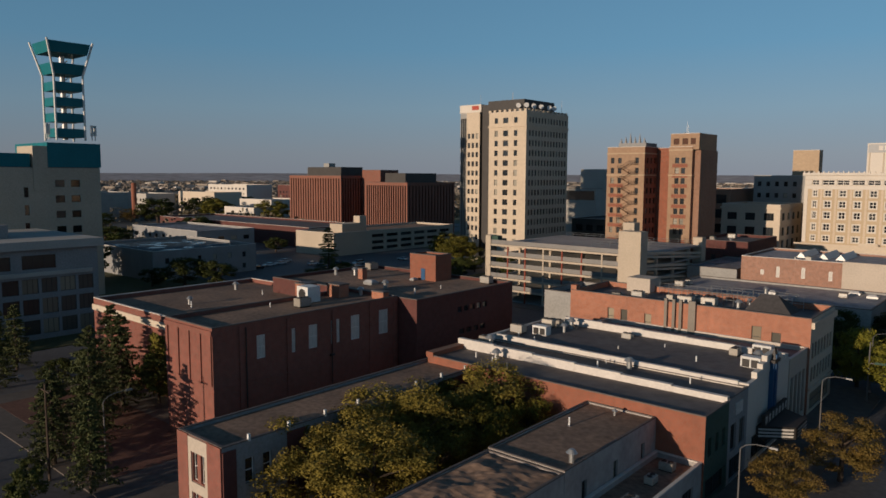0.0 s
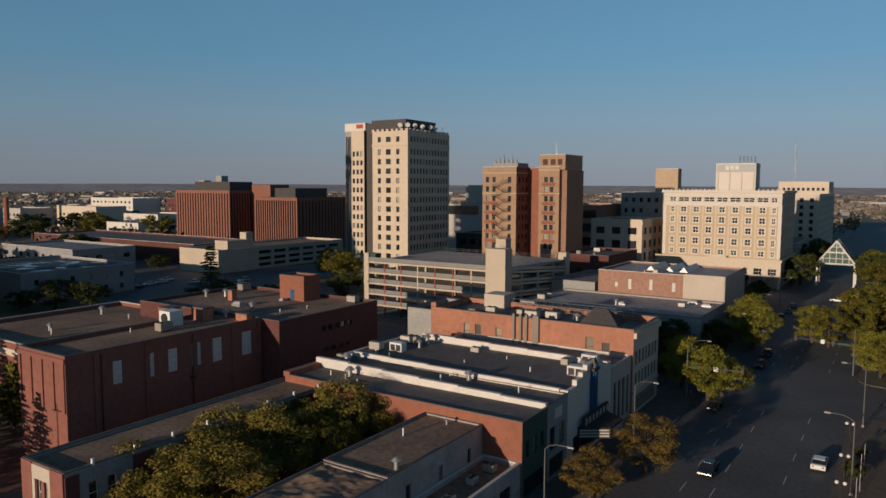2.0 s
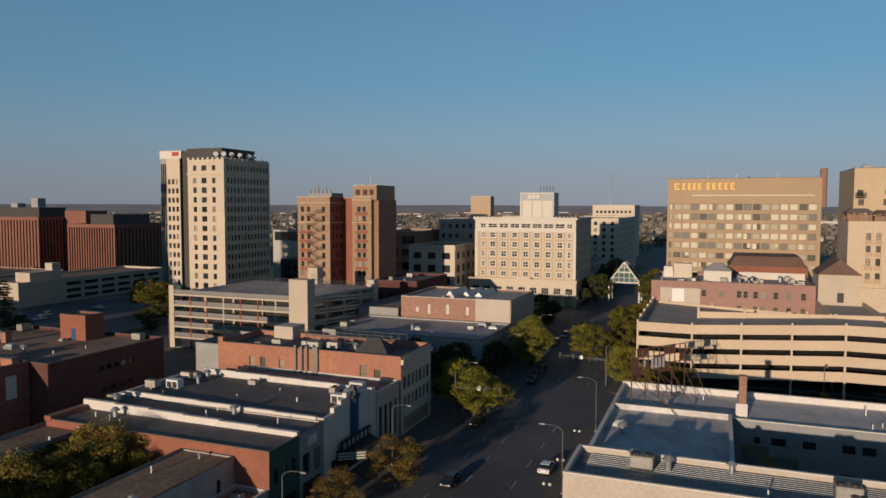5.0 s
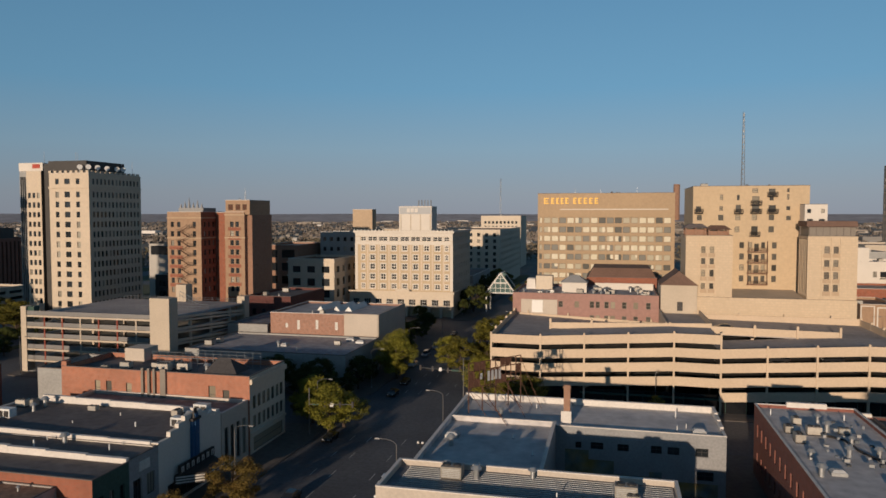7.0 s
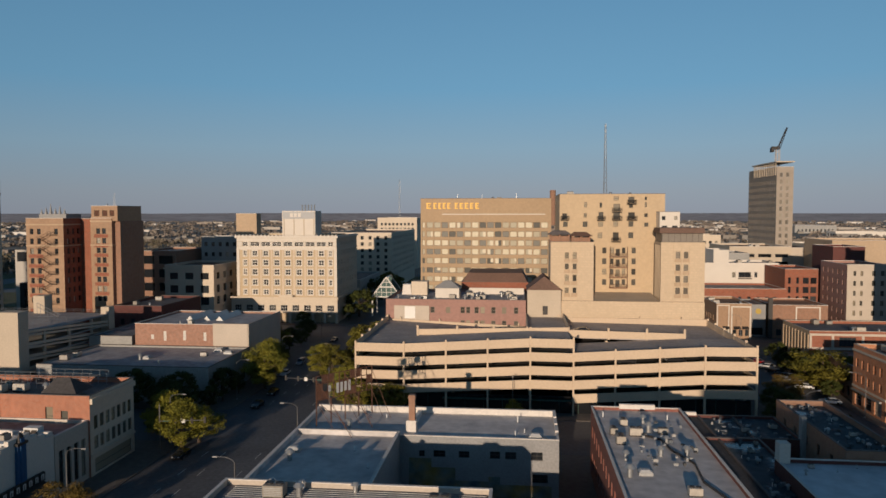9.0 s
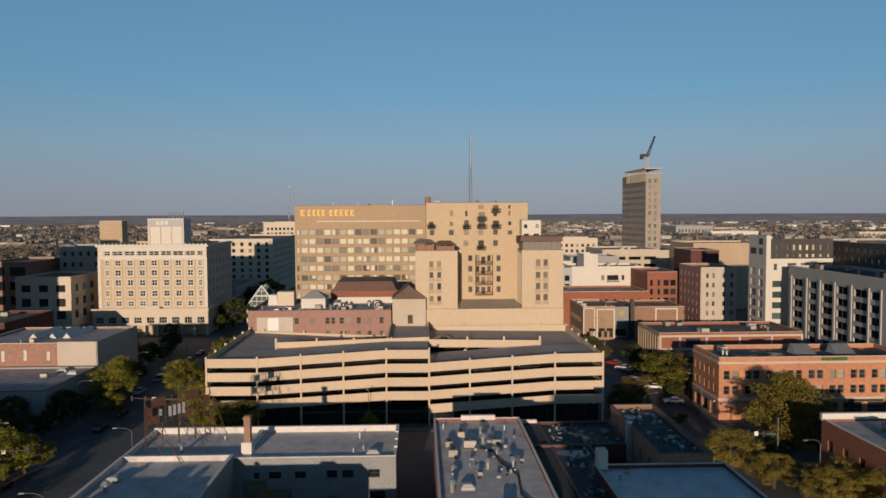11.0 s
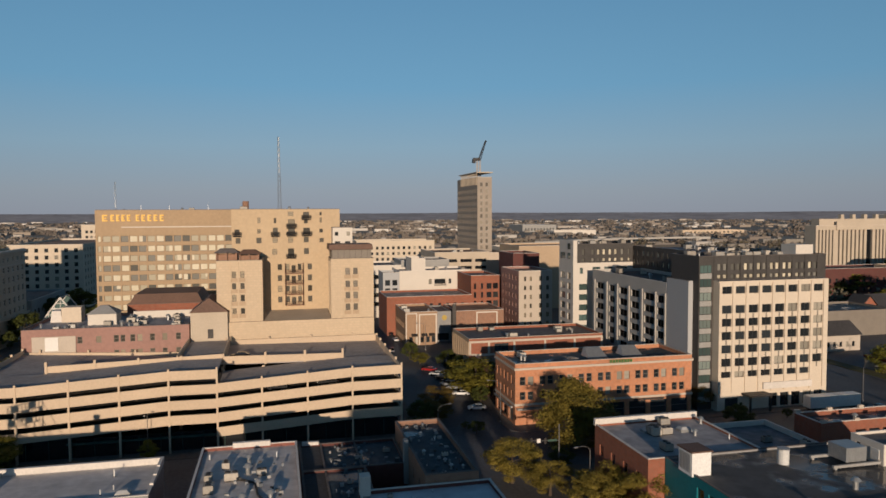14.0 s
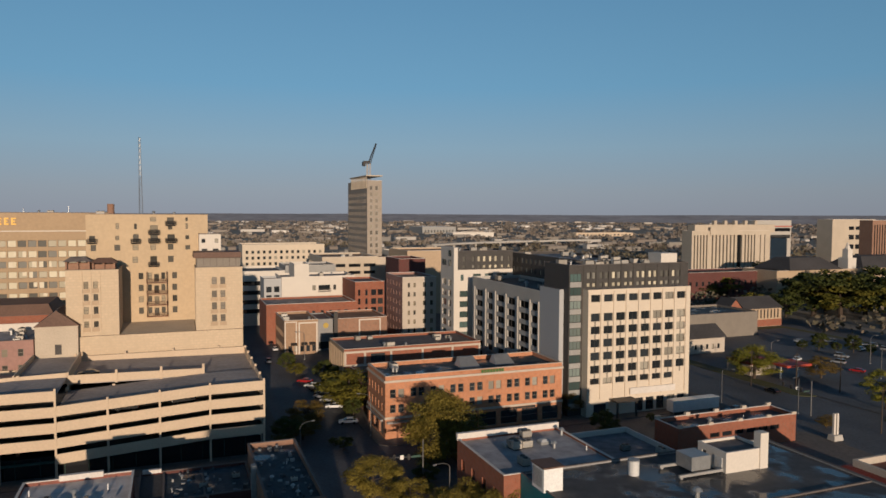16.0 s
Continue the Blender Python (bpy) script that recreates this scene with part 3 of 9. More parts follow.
XSTREETS = [(-460, -420), (-305, -275), (-150, -119), (-26.5, 9.0), (98.5, 122.0), (214.0, 244.0), (335, 360)]   # run along y
YSTREETS = [(-5, 27), (117, 146), (238, 268), (358, 386), (478, 500)]                             # run along x
for i, (a, b) in enumerate(XSTREETS):
    bm = bmesh.new()
    box(bm, a, b, -260, 900 if b < 0 or a < 9 else 520, 0.0, 0.02)
    road = solid("road", bm, "asphalt", "worn dark asphalt city street", "road", "structure")
for a, b in YSTREETS:
    bm = bmesh.new()
    box(bm, -460, 360, a, b, 0.0, 0.026)
    solid("road", bm, "asphalt", "worn dark asphalt cross street", "road", "structure")

# broken lane lines of the main street and solid bars at its crossing
bm = bmesh.new()
for x in (-12.8, -9.4, -2.6, 0.4 - 6.4 + 9.2):
    for k in range(26):
        y = 32 + k * 9.0
        if not 115 < y < 149 and not 236 < y < 270:
            box(bm, x - 0.06, x + 0.06, y, y + 3.0, 0.021, 0.028)
solid("lane_line", bm, "lane", "broken white lane lines on the main street", "road marking", "structure")
edges_x = [b for a, b in XSTREETS[:-1]], [a for a, b in XSTREETS[1:]]
edges_y = [b for a, b in YSTREETS[:-1]], [a for a, b in YSTREETS[1:]]
for xa, xb in zip(*edges_x):
    for ya, yb in [(-120, -5)] + list(zip(*edges_y)):
        g = 6.5 if xa == 9.0 else 2.5
        h = 6.5 if xb == -26.5 else 2.5
        bm = bmesh.new()
        r = 4.0
        x0, x1, y0, y1 = xa - g, xb + h, ya - 3.5, yb + 3.5
        pts = []
        for cx, cy, w in ((x1 - r, y0 + r, -90), (x1 - r, y1 - r, 0), (x0 + r, y1 - r, 90), (x0 + r, y0 + r, 180)):
            pts += [(cx + r * math.cos(radians(w + d)), cy + r * math.sin(radians(w + d))) for d in (0, 22.5, 45, 67.5, 90)]
        prism(bm, pts, 0.0, 0.16)
        far = abs((xa + xb) / 2 - 40) > 200 or ya > 380
        solid("pavement", bm, "paving" if not far else "grass", "city block of concrete paving with a kerb" if not far else "city block of dry lawn and paving", "pavement", "structure")
bm = bmesh.new()
box(bm, -305, -151.5, 115, 236.5, 0.165, 0.18)
solid("parking_lot", bm, "asphalt", "dark asphalt parking lot beyond the theatre", "parking lot", "structure")
bm = bmesh.new()
box(bm, 246.5, 333, 118, 236, 0.165, 0.18)
solid("parking_lot", bm, "asphalt", "dark asphalt parking lot beside the small church", "parking lot", "structure")
bm = bmesh.new()
box(bm, -117, -79, 27, 39.5, 0.165, 0.19)
solid("yard", bm, "brick_paving", "dim brick-paved yard beside the theatre", "yard", "structure")


# ---- left block: theatre, long low row, concert hall row, corner block ----
th = building("theatre", "large red-brick theatre with boarded white windows and gravel roof", "theatre", -90.6, -79.2, 39.5, 72.0, 14.9, "brick_red",
              E=[(45.9, 47.2, 9.9, 13.0), (50.7, 52.1, 9.7, 13.0), (54.4, 55.9, 9.7, 13.0), (58.4, 60.0, 9.7, 13.1), (62.2, 63.9, 9.6, 13.2), (67.9, 69.8, 9.5, 13.2)],
              frame_mat="frame_white", glass="board", bars=1, rail=True, depth=0.12, cap="coping_dark", parapet=0.5)
bm = bmesh.new()
for y in (43.6, 51.0, 58.9, 66.2, 71.4):
    box(bm, -79.2, -79.02, y - 0.35, y + 0.35, 0.1, 14.6)
box(bm, -79.2, -79.1, 39.5, 72.0, 6.9, 7.15)
part("pilaster", bm, "brick_red", th)
bm = bmesh.new()
for x in (-90.1, -87.4, -84.7, -82.0, -79.6):
    box(bm, x - 0.25, x + 0.25, 39.32, 39.5, 7.6, 14.0)
box(bm, -90.6, -79.2, 39.32, 39.5, 14.0, 14.6)
part("panel_frame", bm, "brick_red", th)
bm = bmesh.new()
tube(bm, (-79.0, 44.2, 2.0), (-79.0, 44.2, 14.4), 0.09)
part("drainpipe", bm, "metal_dark", th)
bm = bmesh.new()
tube(bm, (-78.98, 58.4, 4.0), (-78.98, 58.4, 10.0), 0.06)
box(bm, -79.05, -78.85, 58.0, 58.8, 8.0, 8.3)
part("conduit", bm, "metal_dark", th)
windows(th, "E", -79.2 + 0.05, [(55.2, 56.5, 2.0, 3.3), (58.8, 60.3, 2.0, 3.4), (62.8, 64.4, 1.8, 3.2), (66.5, 68.2, 1.8, 3.3)], "frame_white", "glass", 2, True, 0.0)

th2 = building("theatre_wing", "ivy-grown west wing of the brick theatre", "theatre", -126.0, -90.7, 45.2, 77.0, 12.6, "brick_red",
               S=[(-122.5, -121.0, 3.0, 5.2), (-122.5, -121.0, 7.2, 9.6), (-100.5, -99.0, 3.0, 5.2), (-100.5, -99.0, 7.4, 9.9)], frame_mat="frame_white", glass="glass", bars=1, rail=True, cap="coping", parapet=0.7)
bm = bmesh.new()
box(bm, -126.2, -90.7, 45.0, 45.2, 10.6, 11.6)
part("frieze", bm, "stone_cream", th2)
bm = bmesh.new()
rng = random.Random(3)
for k in range(1500):
    x, z = rng.uniform(-108.5, -99.5), rng.uniform(0.4, 9.6)
    if abs(x + 104) > 4.6 - z * 0.28 + rng.uniform(-0.6, 0.6):
        continue
    y = 45.2 - rng.uniform(0.02, 0.25)
    s = rng.uniform(0.15, 0.32)
    vs = [bm.verts.new((x + dx * s, y + rng.uniform(-0.1, 0), z + dz * s)) for dx, dz in ((-1, 0), (0, -1), (1, 0), (0, 1))]
    bm.faces.new(vs)
part("ivy", bm, LEAF["olive"], th2, "green-yellow climbing ivy")

th3 = building("stage_house", "dark maroon brick stage house with small high windows", "theatre", -112.0, -75.2, 72.1, 97.5, 14.7, "brick_maroon",
               E=[(82.0 + k * 1.7, 83.2 + k * 1.7, 11.3, 12.3) for k in range(5)] + [(82.4 + k * 1.9, 83.8 + k * 1.9, 7.6, 8.5) for k in range(4)],
               cap="coping_dark", parapet=0.5)
ob = building("stair_house", "small brick stair house on the theatre roof", "stair house", -94.5, -88.0, 91.0, 95.5, 19.0, "brick_rust", z0=14.2, cap="coping_dark", parapet=0.25)
bm = bmesh.new()
box(bm, -91.6, -90.6, 90.92, 91.0, 14.25, 16.4)
part("door", bm, "blue_paint", ob, "faded blue door")

lo = building("row_house", "long low row with painted side wall and gravel roof", "apartment house", -65.2, -57.6, 27.2, 63.6, 9.0, "stucco_grey",
              E=[(29.6, 30.6, 4.9, 7.3), (31.6, 32.6, 4.9, 7.3), (29.6, 30.6, 1.2, 3.4), (31.6, 32.6, 1.2, 3.4), (44, 45, 5.0, 7.0), (50, 51, 5.0, 7.0)],
              S=[(-62.7, -61.9, 4.6, 7.4), (-61.3, -60.5, 4.6, 7.4), (-62.7, -61.9, 1.0, 3.4), (-61.3, -60.5, 1.0, 3.4)],
              frame_mat="frame_white", bars=0, rail=True, mats={"S": "brick_red"}, cap="coping_dark", parapet=0.3)
for x0, x1 in ((-65.2, -63.3), (-59.9, -57.6)):
    bm = bmesh.new()
    box(bm, x0, x1, 27.02, 27.2, 0.1, 9.05)
    part("brick_bay", bm, "brick_red", lo, "red brick corner bay")
bm = bmesh.new()
box(bm, -63.3, -62.8, 27.06, 27.2, 0.1, 8.9)
box(bm, -60.4, -59.9, 27.06, 27.2, 0.1, 8.9)
box(bm, -62.8, -60.4, 27.06, 27.2, 7.5, 8.9)
box(bm, -62.8, -60.4, 27.06, 27.2, 3.5, 4.5)
part("cream_bay", bm, "stucco_beige", lo, "cream rendered middle bay")
for y0, y1 in ((27.2, 28.6), (34.4, 36.6), (57.0, 63.4)):
    bm = bmesh.new()
    box(bm, -57.6, -57.45, y0, y1, 0.1, 8.6)
    part("side_panel", bm, "brick_maroon", lo, "maroon brick side panel")
bm = bmesh.new()
box(bm, -57.6, -57.4, 36.8, 44.0, 3.4, 5.4)
part("side_mural", bm, material("faded_painted_board", (0.20, 0.12, 0.10), 0.8, vary=0.4, grain=1.2, stain=0.5, colour2=(0.24, 0.20, 0.15)), lo, "faded painted panel on the side wall")
for k in range(8):
    bm = bmesh.new()
    box(bm, -57.8, -57.55, 30.0 + k * 4.6, 30.25 + k * 4.6, 8.9, 9.6)
    part("roof_post", bm, "metal_white", lo)

sl = building("workshop", "old long workshop with gravel roof and white side wall", "workshop", -40.4, -32.2, 44.5, 62.9, 8.5, "whitewash",
              E=[(47.5, 48.4, 4.6, 6.6), (53.5, 54.4, 4.6, 6.6), (59.5, 60.3, 4.8, 6.6)], rail=True, parapet=0.15, cap="coping_dark", cap_w=0.25)
sl2 = building("workshop", "lower end of the workshop with a bulging gravel roof", "workshop", -40.4, -32.2, 27.5, 44.4, 8.3, "whitewash",
               parapet=0.15, cap="coping_dark", cap_w=0.25)
verts, faces, nx, ny = [], [], 26, 50
for j in range(ny + 1):
    for k in range(nx + 1):
        x, y = -40.2 + 7.8 * k / nx, 27.8 + 16.4 * j / ny
        rim = min(1.0, min(k, nx - k, j, ny - j) / 3)
        fold = abs(noise.noise(Vector((x * 0.22, y * 0.16, 5.0))))
        z = 8.18 + rim * (0.75 * max(0.0, 0.42 - fold * 1.6) + 0.12 * noise.noise(Vector((x * 1.3, y * 1.3, 1.0))) + 0.05)
        verts.append((x, y, z))
for j in range(ny):
    for k in range(nx):
        a = j * (nx + 1) + k
        faces.append((a, a + 1, a + nx + 2, a + nx + 1))
me = bpy.data.meshes.new("bulging_felt")
me.from_pydata(verts, [], faces)
me.materials.append(M["roof_gravel"])
hang(new("bulging_felt", me), sl2)
sh = building("shop", "low dark-roofed shop with a white street front", "shop", -32.1, -27.2, 36.0, 62.9, 4.9, "whitewash", "roof_gravel",
              E=[(54.6, 57.2, 0.8, 3.2), (58.0, 60.8, 0.8, 3.2), (48, 52, 0.6, 3.0), (40, 44, 0.6, 3.0)], bars=1, cap="coping", parapet=0.5)

# concert hall row: three narrow units behind one street line
u1 = building("green_shop", "two-storey shop with a green painted brick front", "shop", -64.0, -26.4, 66.2, 73.0, 9.7, "brick_rust", "roof_dark",
              E=[(67.2, 68.1, 5.2, 7.2), (69.2, 70.1, 5.2, 7.2), (71.2, 72.1, 5.2, 7.2), (66.8, 72.4, 0.5, 2.8)], bars=1, mats={"E": "green_paint"}, parapet=0.12, cap="coping_dark", cap_w=0.3)
bm = bmesh.new()
box(bm, -64.2, -63.0, 66.1, 73.0, 9.5, 10.2)
part("end_wall", bm, "brick_rust", u1, "raised brick end wall")
u2 = building("grey_shop", "narrow grey-green shop front beside the concert hall", "shop", -64.0, -26.4, 73.02, 79.2, 9.9, "stucco_grey", "roof_dark",
              E=[(73.8, 75.6, 3.8, 6.8), (76.6, 78.4, 3.8, 6.8), (73.8, 78.4, 0.4, 2.9)], bars=2, parapet=0.12, cap="coping_dark", mats={"parapet": "stucco_white"})
bm = bmesh.new()
for k in range(6):
    bm = bmesh.new()
    box(bm, -64 + k * 6.25, -57.76 + k * 6.25, 72.6, 73.25, 9.2, 10.95 - k * 0.14)
    part("party_wall", bm, "coping", u2, "stepped white-painted party wall")
bm = bmesh.new()
box(bm, -26.4, -26.28, 75.0, 77.2, 7.7, 9.0)
part("sign_panel", bm, "board", u2, "blank pale sign panel")
u3 = building("concert_hall", "white rendered concert hall with a tall blue fin", "concert hall", -64.0, -26.4, 79.22, 95.5, 10.15, "stucco_white", "roof_dark",
              E=[(81.2, 94.4, 0.5, 3.4)], bars=7, parapet=0.12, cap="coping", cap_w=0.45, mats={"N": "stucco_white"})
bm = bmesh.new()
for k in range(5):
    bm = bmesh.new()
    box(bm, -62 + k * 6.9, -55.12 + k * 6.9, 78.95, 79.5, 9.6, 10.8 - k * 0.09)
    part("party_wall", bm, "coping", u3, "stepped low white roof wall")
    bm = bmesh.new()
    box(bm, -60 + k * 6.7, -53.32 + k * 6.7, 94.8, 95.45, 9.9, 11.2 - k * 0.1)
    part("party_wall", bm, "coping", u3, "stepped low white roof wall")
bm = bmesh.new()
for k, (y0, y1, z) in enumerate(((82.0, 93.4, 11.0), (84.0, 91.6, 11.6), (85.6, 90.0, 12.3))):
    box(bm, -27.0, -26.36 + k * 0.012, y0, y1, 10.2, z)
part("stepped_gable", bm, "stucco_white", u3)
bm = bmesh.new()
box(bm, -26.4, -25.9, 86.9, 88.7, 3.9, 11.2)
box(bm, -26.2, -25.75, 87.4, 88.2, 3.9, 12.2)
part("fin", bm, "blue_paint", u3, "tall blue enamel fin")
bm = bmesh.new()
prism(bm, [(-26.5, 86.7), (-25.7, 86.7), (-25.7, 88.9), (-26.5, 88.9)], 11.2, 11.6)
box(bm, -26.4, -25.8, 87.2, 88.4, 11.6, 13.0, 0, 0.28)
part("finial", bm, "metal_dark", u3)
mq = thing("marquee", (-25.0, 87.5, 3.2), "black theatre marquee with white letter tiles over the pavement", "marquee")
bm = bmesh.new()
prism(bm, [(-26.35, 82.6), (-22.6, 85.2), (-22.6, 89.8), (-26.35, 92.4)], 2.9, 4.4)
part("canopy", bm, "metal_dark", mq)
for p, q in (((-26.35, 82.52), (-22.55, 85.15)), ((-22.52, 85.2), (-22.52, 89.8)), ((-22.55, 89.85), (-26.35, 92.48))):
    a, b = Vector((*p, 0)), Vector((*q, 0))
    d = (b - a).normalized()
    n = Vector((d.y, -d.x, 0))
    for z in (3.15, 3.55, 3.95):
        c = [a + d * 0.3, b - d * 0.3]
        bm = bmesh.new()
        vs = [bm.verts.new((c[i].x + n.x * o, c[i].y + n.y * o, zz)) for i, o, zz in ((0, .03, z), (1, .03, z), (1, .03, z + .22), (0, .03, z + .22))]
        bm.faces.new(vs)
        part("notice_bar", bm, "board", mq, "white panels with unreadable lines")
for k in range(7):
    bm = bmesh.new()
    y = 83.0 + k * 1.32
    box(bm, -25.9, -25.5, y, y + 1.15, 4.42, 5.75)
    tile = part("letter_tile", bm, "metal_dark", mq)
    bm = bmesh.new()
    ring_y0, ring_y1 = y + 0.28, y + 0.87
    box(bm, -25.5, -25.46, ring_y0, ring_y0 + 0.17, 4.65, 5.5)
    box(bm, -25.5, -25.46, ring_y1 - 0.17, ring_y1, 4.65, 5.5)
    box(bm, -25.5, -25.46, ring_y0 + 0.17, ring_y1 - 0.17, 5.33, 5.5)
    part("white_bar", bm, "coping", tile)
u4 = building("pillared_shop", "narrow two-storey shop front with dark pillars", "shop", -58.0, -26.9, 92.3, 100.9, 9.9, "stucco_beige", "roof_grey",
              E=[(93.2 + k * 1.9, 94.4 + k * 1.9, 1.0, 7.2) for k in range(4)], bars=0, rail=True, parapet=0.5)

for o in (u1, u2, u3, mq):
    o.location += Vector((-0.6, -3.3, 0.0))

cb = building("corner_block", "three-storey orange brick corner block with cream street front", "office building", -65.2, -26.6, 101.0, 114.6, 14.0, "brick_orange", "roof_dark",
              E=holes(spread(101.8, 114.0, 7, 1.15), [(4.6, 6.8), (8.0, 10.3)]) + [(102.2, 113.6, 0.5, 3.0)],
              S=[(-58.0, -56.8, 9.0, 11.8), (-55.6, -54.4, 9.0, 11.8), (-51.4, -50.2, 8.9, 11.6), (-34.6, -33.2, 8.8, 12.0), (-31.8, -30.5, 8.8, 11.4)],
              glass="glass_soft", rail=True, mats={"E": "stone_cream"}, parapet=0.9, cap="coping_dark", depth=0.22)
bm = bmesh.new()
band(bm, -65.2, -26.6, 101.0, 114.6, 12.6, 13.5, 0.45, "E")
part("cornice", bm, "stone_cream", cb)
bm = bmesh.new()
band(bm, -65.2, -26.6, 101.0, 114.6, 3.6, 4.0, 0.25, "E")
part("cornice", bm, "stone_cream", cb)
for x, w in ((-65.2, 1.1), (-37.6, 0.5), (-27.4, 0.5)):
    bm = bmesh.new()
    box(bm, x, x + w, 102.2, 101.02, 6.0, 14.9 if w > 1 else 13.6)
    part("pier", bm, "brick_orange", cb)
bm = bmesh.new()
for x in (-47.9, -46.6, -45.5, -44.0):
    box(bm, x, x + (1.1 if x == -44.0 else 0.45), 100.5, 101.0, 5.0, 14.6)
part("flue_pipe", bm, "taupe", cb, "tall grey flues up the brick wall")
bm = bmesh.new()
vs = [bm.verts.new(c) for c in ((-36, 101.8, 14.1), (-29.5, 101.8, 14.1), (-29.5, 107.1, 14.1), (-36, 107.1, 14.1), (-34.4, 104.0, 16.4), (-32.0, 104.0, 16.4))]
for q in ((0, 1, 5, 4), (1, 2, 5), (2, 3, 4, 5), (3, 0, 4), (3, 2, 1, 0)):
    bm.faces.new([vs[i] for i in q])
part("hipped_skylight", bm, "roof_slate", cb)
annex = building("grey_annex", "grey concrete rear annex with flat roof", "annex", -70.7, -65.3, 101.2, 114.6, 13.4, "concrete_grey", "roof_dark", cap="coping_dark")
rear = building("low_annex", "low flat-roofed annex behind the concert hall", "annex", -75.1, -70.8, 98.4, 112.0, 4.6, "concrete_grey", "roof_dark", cap="coping_dark", parapet=0.3)
rear2 = building("service_yard_shed", "low service shed with a dark roof", "shed", -75.1, -64.2, 72.2, 97.6, 5.2, "brick_maroon", "roof_dark", cap="coping_dark", parapet=0.3)


# ---- block beyond: second garage, grey hall, brick hall ----
def railing(bm, a, b, z, h=1.05, step=2.4, r=0.04):
    a, b = Vector((*a, z)), Vector((*b, z))
    n = max(1, int((b - a).length / step))
    up = Vector((0, 0, h))
    for i in range(n + 1):
        p = a.lerp(b, i / n)
        tube(bm, p, p + up, r, n=4)
    for k in (0.5, 1.0):
        tube(bm, a + up * k, b + up * k, r, n=4)


g2 = thing("parking_garage", (-97, 168, 0), "open-sided concrete parking garage with mesh railings and red columns", "parking garage")
GX0, GX1, GY0, GY1 = -119.6, -74.2, 148.0, 187.0
for z in (0.3, 3.3, 6.3, 9.3, 12.3, 15.3):
    bm = bmesh.new()
    box(bm, GX0 + 0.1, GX1 - 0.1, GY0 + 0.1, GY1 - 0.1, z - 0.3, z)
    part("deck", bm, "deck" if z > 15 else "concrete_grey", g2)
for z in (3.3, 6.3, 9.3, 12.3, 15.3):
    bm = bmesh.new()
    box(bm, GX0, GX1 - 5.6, GY0 - 0.05, GY0 + 0.2, z - 0.4, z + 0.08)
    part("edge_beam", bm, "concrete", g2)
    bm = bmesh.new()
    box(bm, GX0 + 0.8, GX1 - 5.6, GY0 + 0.05, GY0 + 0.12, z + 0.16, z + 1.25)
    part("mesh_panel", bm, "panel_mesh", g2)
    # the east side ramps down towards the back
    for s in (0, 1):
        bm = bmesh.new()
        ya, yb = (GY0, 167.0) if s == 0 else (167.0, GY1)
        za, zb = (z, z - 1.4) if s == 0 else (z - 1.4, z - 3.0)
        for o, lo_, hi_ in ((0, -0.5, 0.05), (0.02, 0.35, 1.0)):
            vs = [bm.verts.new(c) for c in ((GX1 - o, ya, za + lo_), (GX1 - o, yb, zb + lo_), (GX1 - o, yb, zb + hi_), (GX1 - o, ya, za + hi_),
                                            (GX1 - 0.25, ya, za + lo_), (GX1 - 0.25, yb, zb + lo_), (GX1 - 0.25, yb, zb + hi_), (GX1 - 0.25, ya, za + hi_))]
            for q in ((0, 1, 2, 3), (4, 7, 6, 5), (3, 2, 6, 7), (0, 4, 5, 1), (0, 3, 7, 4), (1, 5, 6, 2)):
                bm.faces.new([vs[i] for i in q])
        part("ramp_beam", bm, "concrete", g2)
for k in range(6):
    bm = bmesh.new()
    x = GX0 + 7.2 + k * 5.6
    for j in range(5):
        box(bm, x - 0.2, x + 0.2, GY0 - 0.02, GY0 + 0.3, 3.0 * j + (0.1 if j == 0 else 0.4), 3.0 * j + 2.88)
    part("column", bm, "column_red" if k in (0, 1, 3, 4) else "concrete", g2)
for k in range(5):
    for yy in (157.0, 167.0, 177.0, 186.5):
        bm = bmesh.new()
        x = GX0 + 5 + k * 10
        box(bm, x - 0.3, x + 0.3, yy - 0.3, yy + 0.3, 0.1, 15.2)
        part("column", bm, "concrete", g2)
for x0, x1, y0, y1, z in ((GX0 - 0.1, GX0 + 1.6, GY0 - 0.2, GY0 + 2.5, 17.7), (-79.6, -74.0, 147.0, 150.6, 21.0), (-76.4, -73.9, 184.6, 187.4, 17.4), (-97.0, -93.5, 184.0, 187.5, 20.5)):
    bm = bmesh.new()
    box(bm, x0, x1, y0, y1, 0.1, z)
    part("stair_tower", bm, "concrete", g2)
bm = bmesh.new()
box(bm, GX0 + 1.6, GX0 + 3.6, GY0 + 0.4, GY0 + 2.4, 15.3, 17.6)
part("stair_screen", bm, "green_paint", g2, "green screen")
bm = bmesh.new()
railing(bm, (GX0 + 2, GY1 - 0.3), (GX1, GY1 - 0.3), 15.3)
railing(bm, (GX1 - 22, 170.0), (GX1 - 3, 170.0), 15.3, 1.3)
railing(bm, (GX1 - 22, 164.0), (GX1 - 3, 164.0), 15.3, 1.3)
for k in range(7):
    tube(bm, (-93 + k * 1.2, 180 - k * 0.2, 15.3), (-93 + k * 1.2, 180 - k * 0.2, 19.0 - k * 0.5), 0.06, n=4)
tube(bm, (-93, 180, 19.0), (-85, 178.8, 15.8), 0.08, n=4)
tube(bm, (-93, 180, 17.8), (-86, 178.8, 15.4), 0.08, n=4)
part("rail", bm, "metal", g2)

